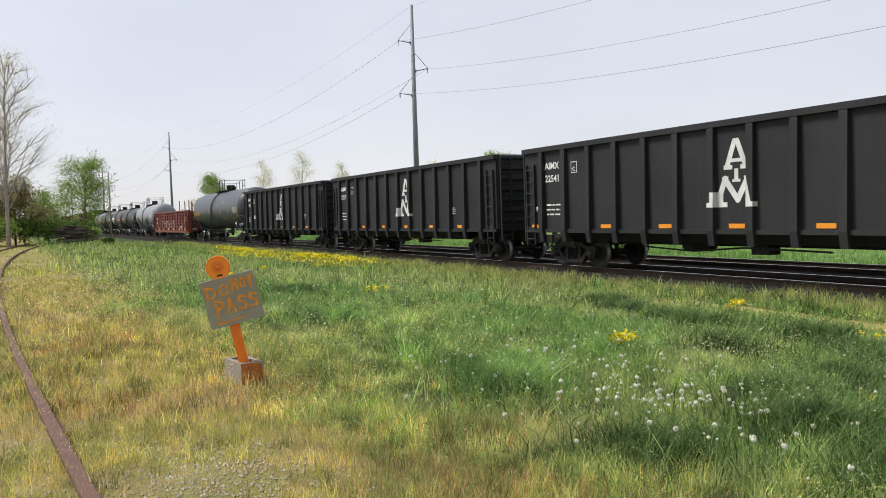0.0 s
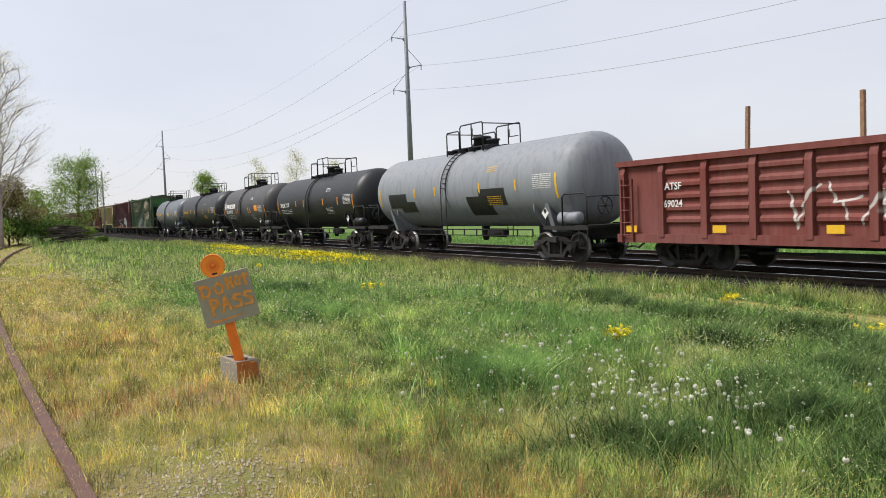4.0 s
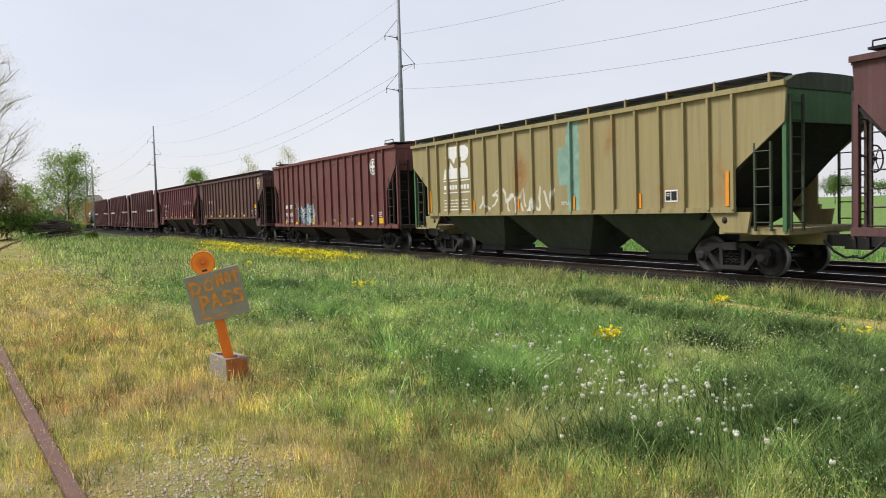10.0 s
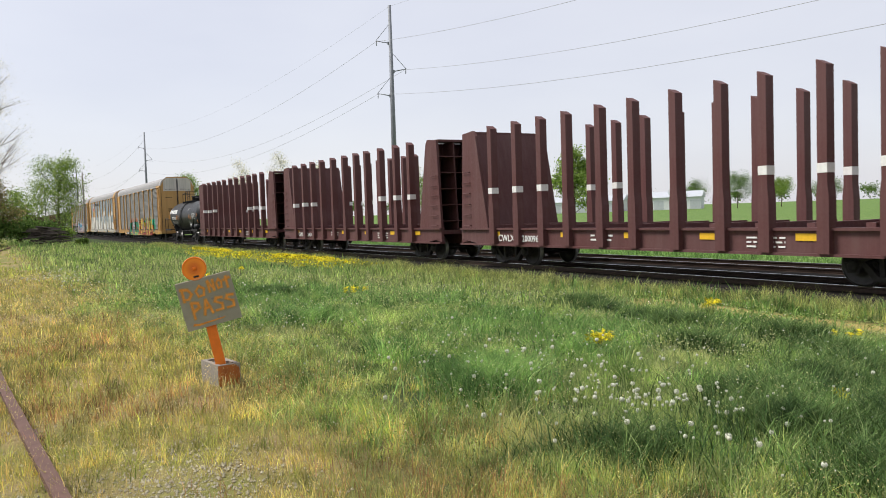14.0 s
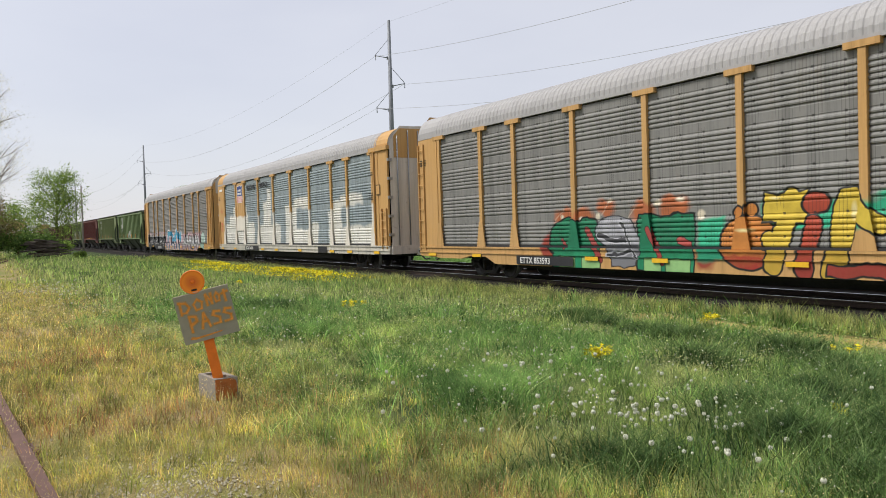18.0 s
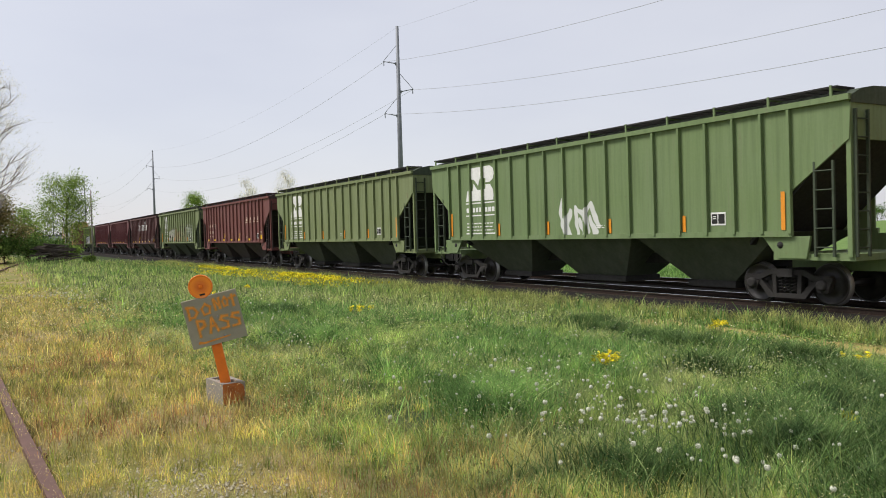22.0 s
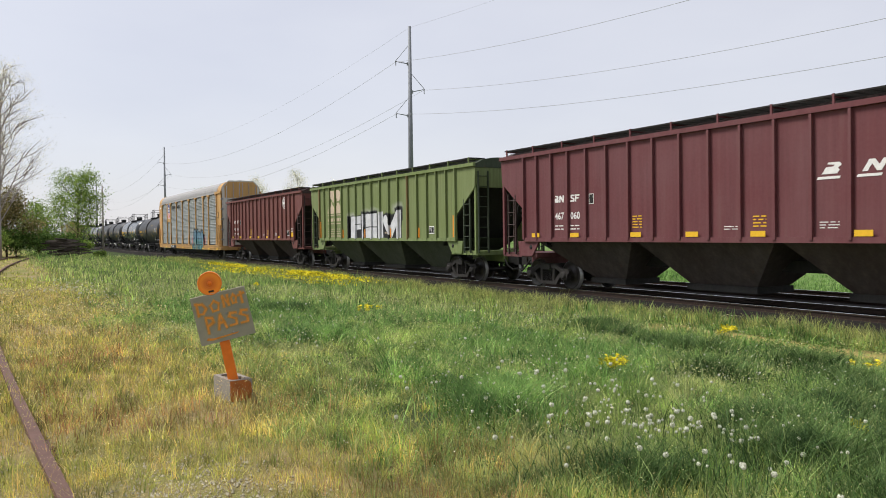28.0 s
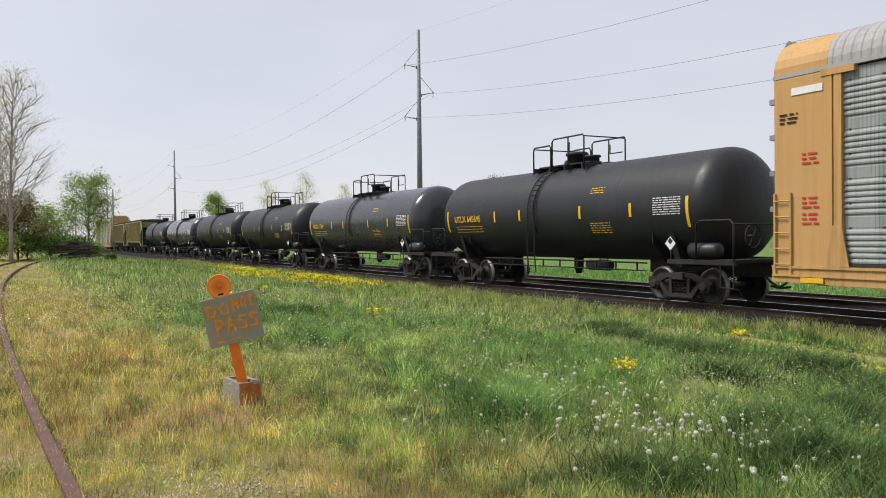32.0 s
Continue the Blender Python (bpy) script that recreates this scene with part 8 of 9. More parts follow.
def hopper_marks(c, h, sill, txt=(), emblem="", text_mat=None, disc=2.65, wm=3.3, tx=2.9, stack=False):
    tm = text_mat or WHITE
    ribs = RIBS[c.name]
    low = sill < 1.3
    after = lambda x_: next((r_ for r_ in ribs if r_ > x_), ribs[-1])       # the rib past a place
    x, y = after(-h + tx) - 0.68, -1.585
    z_mark, z_num = (2.06, 1.62) if low else (2.74, 2.22)
    if txt:
        for k, (x_, z_) in enumerate(((x, z_mark), (x + 0.22, z_mark), (after(x) + 0.08, z_mark), (after(x) + 0.30, z_mark))):
            part("mark_shape", kept(("mark_shape", k), lambda g: g.prism([((a - 0.4 * b_) * 0.52, b_ * 0.66) for a, b_ in WORD[k]], -0.004, 0.003)), tm, c, "reporting mark drawn as a plain shape", (x_, y, z_))
        num = txt[-1].split(" ") if " " in txt[-1] else [txt[-1][:3], txt[-1][3:]]
        for x_, word in zip((x, after(x) + 0.08), num):
            if word:
                text_on(c, word, 0.30, x_, y, z_num, tm)
        for x_ in (x, after(x) + 0.08):
            small_print(c, x_, z_num - 0.22, 0.42, 2, y, tm, 0.035, 0.10)
        plate(c, "notice_frame", after(after(x)) + 0.10, after(after(x)) + 0.30, z_num + 0.42, z_num + 0.72, y, tm)
        plate(c, "notice_plate", after(after(x)) + 0.12, after(after(x)) + 0.28, z_num + 0.44, z_num + 0.70, y - 0.004, UNDER)
    if emblem == "block":
        for k, x_ in enumerate((ribs[0] + 0.06, ribs[4] + 0.06, ribs[7] + 0.06, ribs[10] + 0.06, ribs[13] + 0.06, ribs[17] - 0.24)):
            tall = k in (0, 5)
            plate(c, "reflector", x_, x_ + 0.10, sill + 0.08, sill + (0.92 if tall else 0.48), -1.60, ORANGE_M, "orange reflective strip")
        bx, bz = h - 3.55, 1.82
    else:
        reflectors(c, [-h + 2.05, -h + 4.0, -h + 6.6, -0.05, 1.9, 4.4], sill + 0.07, -1.60 if low else -1.648, YELLOW, 0.40, 0.13)
        small_print(c, -h + 6.42, sill + 0.62, 0.36, 5, y, YELLOW, 0.03, 0.075)
        small_print(c, 1.72, sill + 0.52, 0.36, 4, y, YELLOW, 0.03, 0.075)
        bx, bz = h - (2.15 if stack else 2.78 if not low else 2.95), sill + 0.20
        yx, yz = (bx, bz + 0.40) if stack else (h - (2.05 if not low else 1.88), sill + 0.14)
        plate(c, "notice", yx, yx + 0.45, yz, yz + 0.25, y, YELLOW)
        small_print(c, h - 2.08 if not stack else h - 3.0, sill + (0.62 if not stack else 0.45), 0.50, 3, y, tm, 0.03, 0.09)
        small_print(c, 3.40, sill + 0.36, 0.45, 3, y, tm, 0.02, 0.06)
    plate(c, "notice_frame", bx, bx + 0.43, bz, bz + 0.31, y, WHITE)
    plate(c, "notice_plate", bx + 0.03, bx + 0.19, bz + 0.04, bz + 0.27, y - 0.005, UNDER)
    plate(c, "notice_plate", bx + 0.22, bx + 0.40, bz + 0.04, bz + 0.27, y - 0.005, UNDER)
    small_print(c, bx + 0.06, bz + 0.20, 0.10, 2, y - 0.010, WHITE, 0.02, 0.05)
    small_print(c, 0.9, sill + 0.30, 0.5, 2, y, tm, 0.02, 0.06)
    if emblem == "bars":
        k0 = min(range(len(ribs) - 4), key=lambda k_: abs(ribs[k_] - wm))
        for k in range(4):
            part("wordmark_shape", kept(("wm", k), lambda g: g.prism([(a * 0.95, b_ * 0.74) for a, b_ in WORD[k]], -0.004, 0.003).prism([(-0.12, -0.105), (0.40, -0.105), (0.42, -0.05), (-0.09, -0.05)], -0.004, 0.003)), tm, c, "slanted white wordmark drawn as plain shapes", (ribs[k0 + k] + 0.22, y, 2.97))
    if emblem == "block":
        for form in (UP_, LOW_):
            part("emblem", kept(("block_emblem", form[0]), lambda g: g.prism([(x_ * 0.51, (z_ - 2.12) * 0.56) for x_, z_ in form], -0.004, 0.003)), tm, c, "large white emblem in two notched halves", (-h + 2.80, y, 2.92))
        for z in (2.82, 2.38, 1.74):
            plate(c, "emblem_line", -h + 2.48, -h + 4.40, z, z + 0.045, y, tm)
        small_print(c, -h + 2.52, 2.52, 1.8, 1, y, tm, 0.16, 0.4)
        small_print(c, -h + 2.52, 2.10, 1.7, 3, y, tm, 0.04, 0.12)
    if emblem == "disc":
        ring = [(math.cos(2 * math.pi * k / 36), math.sin(2 * math.pi * k / 36)) for k in range(36)]
        dx, dz = h - disc, 3.80
        for a, b_ in zip(ribs, ribs[1:]):
            if a < dx < b_:
                dx = (a + b_) / 2 + 0.03
        part("emblem", kept(("emblem_disc",), lambda g: g.prism([(0.36 * a, 0.36 * b_) for a, b_ in ring], -0.004, 0.003)), tm, c, "round pale emblem", (dx, y - 0.003, dz))
        part("emblem_field", kept(("emblem_field",), lambda g: g.prism([(0.205 * a, 0.205 * b_) for a, b_ in ring], -0.004, 0.003)), c.children[0].material_slots[0].material, c, "", (dx, y - 0.009, dz))
        cross = [(-0.06, -0.21), (0.06, -0.21), (0.06, -0.06), (0.21, -0.06), (0.21, 0.06), (0.06, 0.06), (0.06, 0.21), (-0.06, 0.21), (-0.06, 0.06), (-0.21, 0.06), (-0.21, -0.06), (-0.06, -0.06)]
        part("emblem_cross", kept(("emblem_cross",), lambda g: g.prism(cross, -0.004, 0.003)), tm, c, "", (dx, y - 0.015, dz))
        dots = Geo()
        for k in range(26):
            a = 2 * math.pi * k / 26
            u, w = Vector((math.cos(a), 0, math.sin(a))), Vector((-math.sin(a), 0, math.cos(a)))
            q = [u * 0.25 - w * 0.018, u * 0.25 + w * 0.018, u * 0.315 + w * 0.018, u * 0.315 - w * 0.018]
            dots.prism([(p_.x, p_.z) for p_ in q], -0.003, 0.002)
        part("emblem_ring", dots, c.children[0].material_slots[0].material, c, "ring of unreadable small marks", (dx, y - 0.009, dz))


# brown darker than the car sides, for the hopper bays
BAYBROWN = paint("grimy_hopper_bay", (0.050, 0.034, 0.030), 0.7, 0.4, 0.4, 0.15)


def hopper(left, right, col, lab, txt=(), emblem="", low=False, top=4.33, under=None, ends=None, runner=True, tm=None, spray=None, kw=None, tags=(), mural=(), **marks):
    warm = under is not DGREEN and ends is None
    c, h, sill = covered_hopper(left, right, col, lab, low, top, under or BAYBROWN, ends, 17 if low else 18, runner, warm)
    hopper_marks(c, h, sill, txt, emblem, tm, **marks)
    if spray or tags or mural:
        mat = paint("sprayed_side", kw[0], 0.65, 0.25, 0.4, 0.1, car=c, spray=spray or (), tags=tags, mural=mural)
        for o in c.children:
            if o.name.split(".")[0] in ("side_sheet", "rib", "weld_seam", "emblem_field"):
                o.material_slots[0].material = mat
    return c, h


# sprayed ghosts on the first green hopper: a pale tide along the foot of the side
c, h = hopper(128.11, 145.01, BNGREEN_OLD, "dark green covered hopper with a faded tan emblem, rolling", low=True, top=4.54, ends=paint("end_green", (0.03, 0.12, 0.03), 0.6), runner=False,
              spray=[((-4.4, 7.0, 0.6, 2.15), [(0.0, (0.20, 0.26, 0.24)), (0.3, (0.40, 0.42, 0.38)), (0.6, (0.16, 0.30, 0.31)), (0.8, (0.40, 0.34, 0.29))], 1.1, 0.10, 0.62)], kw=((0.044, 0.044, 0.030),))
RIBGREEN = paint("streaked_green_rib", (0.045, 0.095, 0.038), 0.65, 0.3, 0.4, 0.15)
for o in c.children:
    if o.name.split(".")[0] in ("rib", "top_chord"):
        o.material_slots[0].material = RIBGREEN
for k, t_ in enumerate(("BURLINGTON", "NORTHERN")):
    for j in range(8 if k else 10):
        q = (j * 3 + k) % 4
        form = ([(0, 0), (0.30, 0), (0.30, 0.5), (0, 0.5), (0, 0.36), (0.18, 0.36), (0.18, 0.14), (0, 0.14)], [(0, 0), (0.11, 0), (0.11, 0.3), (0.2, 0.0), (0.32, 0), (0.32, 0.5), (0.21, 0.5), (0.21, 0.22), (0.11, 0.5), (0, 0.5)],
                [(0, 0), (0.28, 0), (0.30, 0.13), (0.12, 0.13), (0.12, 0.5), (0, 0.5)], [(0, 0), (0.11, 0), (0.11, 0.18), (0.2, 0.18), (0.2, 0), (0.31, 0), (0.31, 0.5), (0.2, 0.5), (0.2, 0.30), (0.11, 0.30), (0.11, 0.5), (0, 0.5)])[q]
        part("letter_shape", kept(("letter_shape", q), lambda g: g.prism(form, -0.004, 0.003)), CREAM, c, "faded cream letter as a plain shape", (-6.2 + j * (0.46 if k else 0.455), -1.585, 3.78 - k * 0.64))
for form in (UP_, LOW_):
    part("emblem", Geo().prism([(x * 0.93, z) for x, z in form], -0.004, 0.003), CREAM, c, "large faded tan emblem in two halves", (3.17, -1.585, 0))
for z in (1.62, 1.92):
    plate(c, "yellow_bar", -7.0, -6.65, z, z + 0.13, -1.59, YELLOW, "")
c, h = hopper(109.87, 126.79, MAROON, "maroon covered hopper with white sprayed lettering, rolling", ("", ""), "bars", True, 4.54, None, None, False, CREAM,
              tags=[((-3.3, 1.2, 1.12, 2.25), "pucsn", 0.16, (0.02, 0.02, 0.02), (0.035, 0.03, 0.03), (0.62, 0.61, 0.58), (0.090, 0.033, 0.032)), ((2.3, 5.5, 1.12, 2.45), "sokn", 0.19, (0.64, 0.63, 0.60), (0.52, 0.51, 0.49), (0.02, 0.02, 0.02), (0.090, 0.033, 0.032))], kw=((0.090, 0.033, 0.032),), wm=2.6)
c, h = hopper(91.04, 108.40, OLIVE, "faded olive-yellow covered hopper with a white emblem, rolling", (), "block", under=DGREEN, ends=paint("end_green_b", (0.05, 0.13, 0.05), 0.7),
              tags=[((-3.8, 0.7, 1.66, 2.35), "askonu", 0.03, (0.60, 0.58, 0.50), (0.52, 0.50, 0.42), (0.50, 0.47, 0.38), (0.30, 0.245, 0.11))],
              mural=[([("b", 1.15, 1.78, 1.55, 4.3), ("b", 0.75, 1.3, 2.4, 3.6)], (0.22, 0.36, 0.28), (0.26, 0.36, 0.26), 1.9, None, 0.0, 0.3, 14.0), ([("o", -1.2, 2.9, 0.5, 0.9), ("o", 3.1, 3.6, 0.35, 0.6), ("o", 6.9, 2.3, 0.25, 0.9), ("o", 5.2, 2.0, 0.5, 0.3)], (0.30, 0.17, 0.06), (0.28, 0.15, 0.05), 2.2, None, 0.0, 0.8, 3.0)], kw=((0.30, 0.245, 0.11),))
c, h = hopper(72.84, 89.57, RED, "oxide red covered hopper with a round white emblem, rolling", ("430 629",), "disc", True, 4.54, None, None, False, tx=2.45,
              spray=[((-4.2, -1.4, 1.1, 2.2), [(0.0, (0.03, 0.05, 0.08)), (0.3, (0.35, 0.42, 0.45)), (0.6, (0.12, 0.30, 0.34)), (0.8, (0.5, 0.5, 0.5))], 2.0, 0.1)], kw=((0.135, 0.043, 0.037),))
hopper(53.20, 70.70, BROWN, "brown covered hopper with a round cream emblem, rolling", ("",), "disc", tm=CREAM, disc=1.02, stack=True, tx=3.1)
hopper(34.96, 52.05, WINE, "wine-red covered hopper with slanted white wordmark, rolling", ("432 038",), "bars", tx=3.1)
for left, right, num in ((15.56, 33.3, "200096"), (-3.73, 14.1, "200109"), (-23.91, -5.2, "")):
    c, h = stake_flat(left, right, FLATM, "maroon log flat with tall stakes and end bulkheads, rolling empty")
    if num:
        text_on(c, "CWLX", 0.31, -h + 2.36, -1.585, 0.82, WHITE)
        text_on(c, num, 0.29, -h + 3.70, -1.585, 0.82, WHITE)
    reflectors(c, [-h + 2.2, -h + 5.9, -h + 8.6, -h + 11.2, -h + 13.8, h - 1.9], 0.98, -1.575, YELLOW, 0.5, 0.16)
    small_print(c, -h + 7.0, 1.02, 0.9, 2, -1.575, WHITE, 0.05, 0.12)
    small_print(c, -h + 12.3, 1.02, 1.0, 3, -1.575, WHITE, 0.04, 0.10)
c, h = tank(-37.21, -25.8, TBLACK, "small black tank car with a white maker's panel, rolling", "PROX 14677", WHITE, 1.28, 2.32, ORANGE_M, 0.05, (-5.4, -2.35, -1.8, 2.5, 3.0, 5.2))
maker(c, -h + 1.0, 2.5, 2.56, 2.90, 1.28, 2.32)


GHOST_BOXES = [(-12.4, -5.4, 0.9, 2.55), (-11.2, -6.7, 1, 3.1), (-10.2, -7.0, 1, 3.7), (-4.75, -0.45, 0.9, 2.35), (-3.6, -2.0, 1, 3.8), (-2.8, -2.0, 1, 4.5), (0.35, 2.3, 0.9, 3.35), (1.8, 4.45, 3.0, 3.75),
               (0.35, 4.6, 0.9, 2.0), (4.4, 5.45, 0.9, 2.3), (6.75, 8.5, 0.9, 2.8), (7.1, 8.5, 1, 3.3), (8.3, 10.95, 2.9, 3.55), (8.4, 12.5, 0.9, 2.05)]


def rack(left, panelc, lab, flank, style, num="", spray=None, shield=False, ghosts=False, tags=(), mural=()):
    c, h = autorack(left, left + 27.35, RACKP, RACKO, lab, flank, style, "")
    base = panelc
    mats = {}
    for o in c.children:
        k = o.name.split(".")[0]
        if k in ("side_panel", "side_post", "side_sill"):
            if k not in mats:
                col = base if k == "side_panel" else (0.50, 0.285, 0.095)
                if ghosts and k == "side_sill":
                    col = (0.50, 0.47, 0.40)
                mats[k] = paint("sprayed_" + k, col, 0.6, 0.3, 0.55, 0.14, 0.2 if k == "side_panel" else 0, car=c, spray=spray or (), tags=tags, mural=mural, holes=k == "side_panel", wash=(GHOST_BOXES if k == "side_panel" else [(-13, 13, 0.5, 3.0)] if k == "side_post" else []) if ghosts else ())
            o.material_slots[0].material = mats[k]
    if num:
        up = 0.17 if style[0] == "plain" else 0.0
        plate(c, "number_panel", -7.2, -4.4, 0.55 + up, 0.83 + up, -1.652, BLACK)
        text_on(c, num, 0.27, -7.0, -1.662, 0.595 + up, WHITE)
    reflectors(c, [-h + 1.0, -h + 4.1, -3.6, -1.0, 2.9, 7.4, h - 4.1, h - 1.2], 0.74, -1.650, YELLOW, 0.55, 0.11)
    small_print(c, h - 1.9, 4.3, 0.5, 2, -1.615, UNDER, 0.04, 0.09)
    small_print(c, h - 1.9, 3.4, 0.5, 4, -1.615, UNDER, 0.04, 0.09)
    small_print(c, -h + 0.2, 4.4, 0.45, 3, -1.615, UNDER, 0.04, 0.09)
    plate(c, "notice", h - 1.6, h - 1.25, 1.6, 1.85, -1.615, YELLOW)
    if shield:
        plate(c, "white_sticker", -h + 0.5, -h + 1.25, 4.82, 4.98, -1.615, WHITE)
        for z in (3.5, 2.55, 2.2):
            small_print(c, -h + 0.75, z, 0.4, 3, -1.615, REDP, 0.04, 0.1)
        plate(c, "notice_frame", h - 1.15, h - 0.75, 3.3, 3.75, -1.615, UNDER)
        plate(c, "notice_plate", h - 1.12, h - 0.78, 3.33, 3.72, -1.620, RACKO)
    if ghosts:
        plate(c, "black_panel", 5.6, 6.75, 0.71, 1.02, -1.652, BLACK, "black repainted panel")
    if shield:
        plate(c, "emblem_panel", -9.2, -7.45, 2.0 if ghosts else 3.35, 5.15, -1.56, RACKO if not ghosts else mats["side_post"], "painted panel behind the shield")
        edge = [(-0.62, 0.52), (-0.50, 0.60), (-0.30, 0.52), (0.0, 0.66), (0.30, 0.52), (0.50, 0.60), (0.62, 0.52), (0.56, 0.30), (0.60, 0.05), (0.68, -0.30), (0.55, -0.55), (-0.55, -0.55), (-0.68, -0.30), (-0.60, 0.05), (-0.56, 0.30)]
        deep = 1.0 if ghosts else 1.3
        put = lambda y: Matrix.Translation((-8.32, y, 4.40)) @ Matrix.Diagonal((1, 1, deep, 1))
        part("shield_field", kept(("shield_field",), lambda g: g.prism(edge, -0.004, 0.003)), WHITE, c, "white shield", put(-1.572))
        part("shield_top", kept(("shield_top",), lambda g: g.prism([(x_ * 0.93, z_ * 0.93 + 0.01) for x_, z_ in edge[:9]] + [(0.61, -0.10), (-0.61, -0.10)] + [(x_ * 0.93, z_ * 0.93 + 0.01) for x_, z_ in edge[13:]], -0.004, 0.003)), BLUE, c, "blue top of a shield emblem", put(-1.577))
        for x0_, x1_, z_ in ((-0.36, 0.36, 0.20), (-0.44, 0.44, -0.02)):
            part("shield_bar", kept(("shield_bar", x1_), lambda g: [g.box(x0_ + (x1_ - x0_) * q / 6, x0_ + (x1_ - x0_) * (q + 0.72) / 6, -0.004, 0.003, 0, 0.14) for q in range(6)] and g), WHITE, c, "row of white shapes on the shield", put(-1.583) @ Matrix.Translation((0, 0, z_)))
        for k in range(6):
            part("shield_stripe", kept(("shield_stripe",), lambda g: g.box(-0.045, 0.045, -0.004, 0.003, -0.52, -0.12)), REDP, c, "red stripe", put(-1.578) @ Matrix.Translation((-0.52 + k * 0.208, 0, 0)))
        for w, x in (("BUILDING", -6.70), ("AMERICA", -4.10)):
            part("lettering", lettering(w, 0.44, 0.02), BLACK, c, "black slogan lettering", Matrix.Translation((x, -1.575, 4.60)) @ Matrix.Diagonal((0.92, 1, 1, 1)))
    return c, h


BLUE = plain("shield_blue", (0.02, 0.045, 0.19), 0.5, 0, 0.1)
INK, CHALK = (0.012, 0.012, 0.014), (0.62, 0.62, 0.64)
FOREST, RUBY, TEAL, GOLD = (0.010, 0.16, 0.075), (0.26, 0.035, 0.025), (0.03, 0.36, 0.20), (0.58, 0.42, 0.05)
RUSTO, PALE, SMOKE = (0.50, 0.19, 0.04), (0.70, 0.62, 0.48), (0.17, 0.17, 0.185)
BOLD_GLOW = ([("o", -5.6, 1.1, 0.45, 0.55), ("o", -4.9, 1.95, 0.55, 0.38), ("o", -4.0, 2.0, 0.5, 0.33), ("o", -3.1, 2.2, 0.42, 0.33), ("o", -1.7, 2.05, 0.55, 0.38), ("o", -0.6, 2.15, 0.6, 0.40), ("o", 0.4, 0.9, 0.4, 0.35)], (0.42, 0.13, 0.05), RUBY, 1.6, None, 0.0, 0.5, 7.0)
BOLD_FOAM = ([("o", -5.0, 2.02, 0.12, 0.10), ("o", -4.15, 1.92, 0.13, 0.10), ("o", -3.45, 1.98, 0.12, 0.12), ("o", -2.95, 2.42, 0.16, 0.09), ("o", -1.15, 2.3, 0.2, 0.1), ("o", -0.4, 2.35, 0.18, 0.1), ("o", 0.25, 1.95, 0.14, 0.16), ("s", -5.4, 1.9, -4.9, 2.25, 0.025), ("s", -2.4, 1.8, -2.0, 2.2, 0.03), ("s", -3.3, 2.0, -3.0, 2.4, 0.03)], PALE, PALE, 1.0, None, 0.0, 0.2, 16.0)
BOLD_TEAL = ([("b", 0.1, 0.95, 0.75, 1.85), ("b", 1.9, 9.9, 1.5, 2.2), ("b", 9.3, 10.3, 0.85, 1.7), ("o", 2.6, 2.2, 0.5, 0.25), ("o", 5.0, 2.2, 0.6, 0.2)], TEAL, (0.02, 0.24, 0.13), 1.2, None, 0.0, 0.4, 10.0)
BOLD_GREEN = ([("o", -4.75, 1.35, 0.85, 0.62), ("o", -3.85, 1.25, 0.6, 0.72), ("b", -5.4, -3.3, 0.5, 1.2), ("b", -1.85, 0.05, 0.5, 1.95)], FOREST, (0.015, 0.22, 0.10), 1.15, (0.008, 0.012, 0.010), 0.05, 0.3)
BOLD_LIME = ([("b", -5.1, -4.35, 0.5, 0.84), ("b", -4.05, -3.3, 0.5, 0.84), ("b", -1.6, -1.0, 0.5, 0.86), ("b", -0.85, -0.05, 0.5, 0.86)], (0.26, 0.46, 0.18), (0.22, 0.42, 0.16), 0.6, (0.01, 0.02, 0.01), 0.02, 0.15)
BOLD_RED = ([("s", -3.9, 1.6, -3.25, 0.75, 0.10), ("s", -1.45, 1.6, -0.95, 0.75, 0.08), ("s", -0.45, 1.3, -0.15, 1.2, 0.10), ("s", -5.0, 1.3, -4.8, 1.1, 0.06)], (0.34, 0.06, 0.05), RUBY, 1.0, (0.01, 0.01, 0.01), 0.02, 0.15)
BOLD_SMOKE = ([("o", -2.75, 1.55, 0.80, 0.46), ("o", -2.35, 1.15, 0.62, 0.55), ("b", -2.8, -1.9, 0.6, 1.1)], (0.30, 0.30, 0.32), SMOKE, 1.2, (0.015, 0.015, 0.02), 0.03, 0.25)
BOLD_STROKE = ([("s", -3.4, 1.45, -2.4, 1.25, 0.09), ("s", -2.6, 1.8, -1.9, 0.8, 0.05), ("s", -2.9, 0.9, -2.1, 1.0, 0.05)], (0.05, 0.05, 0.055), (0.03, 0.03, 0.035), 1.0, (0.42, 0.42, 0.44), 0.03, 0.4)
BOLD_RUST = ([("o", 1.6, 1.25, 0.78, 0.62), ("o", 1.35, 1.96, 0.16, 0.14), ("o", 1.68, 2.0, 0.16, 0.14), ("o", 8.9, 1.25, 0.62, 0.5)], RUSTO, (0.30, 0.03, 0.02), 1.05, (0.012, 0.012, 0.010), 0.05, 0.12)
BOLD_YELLOW = ([("b", 2.0, 3.1, 1.7, 2.35), ("s", 2.7, 2.2, 2.3, 0.8, 0.24), ("s", 4.0, 2.1, 3.7, 0.7, 0.26), ("s", 4.0, 2.1, 4.6, 1.6, 0.2), ("s", 6.0, 2.2, 5.8, 0.8, 0.22), ("s", 7.2, 2.1, 7.6, 0.9, 0.24), ("s", 7.9, 2.3, 8.2, 1.2, 0.2), ("o", 2.15, 1.3, 0.2, 0.2)], GOLD, (0.48, 0.30, 0.04), 1.2, (0.012, 0.012, 0.010), 0.05, 0.3)
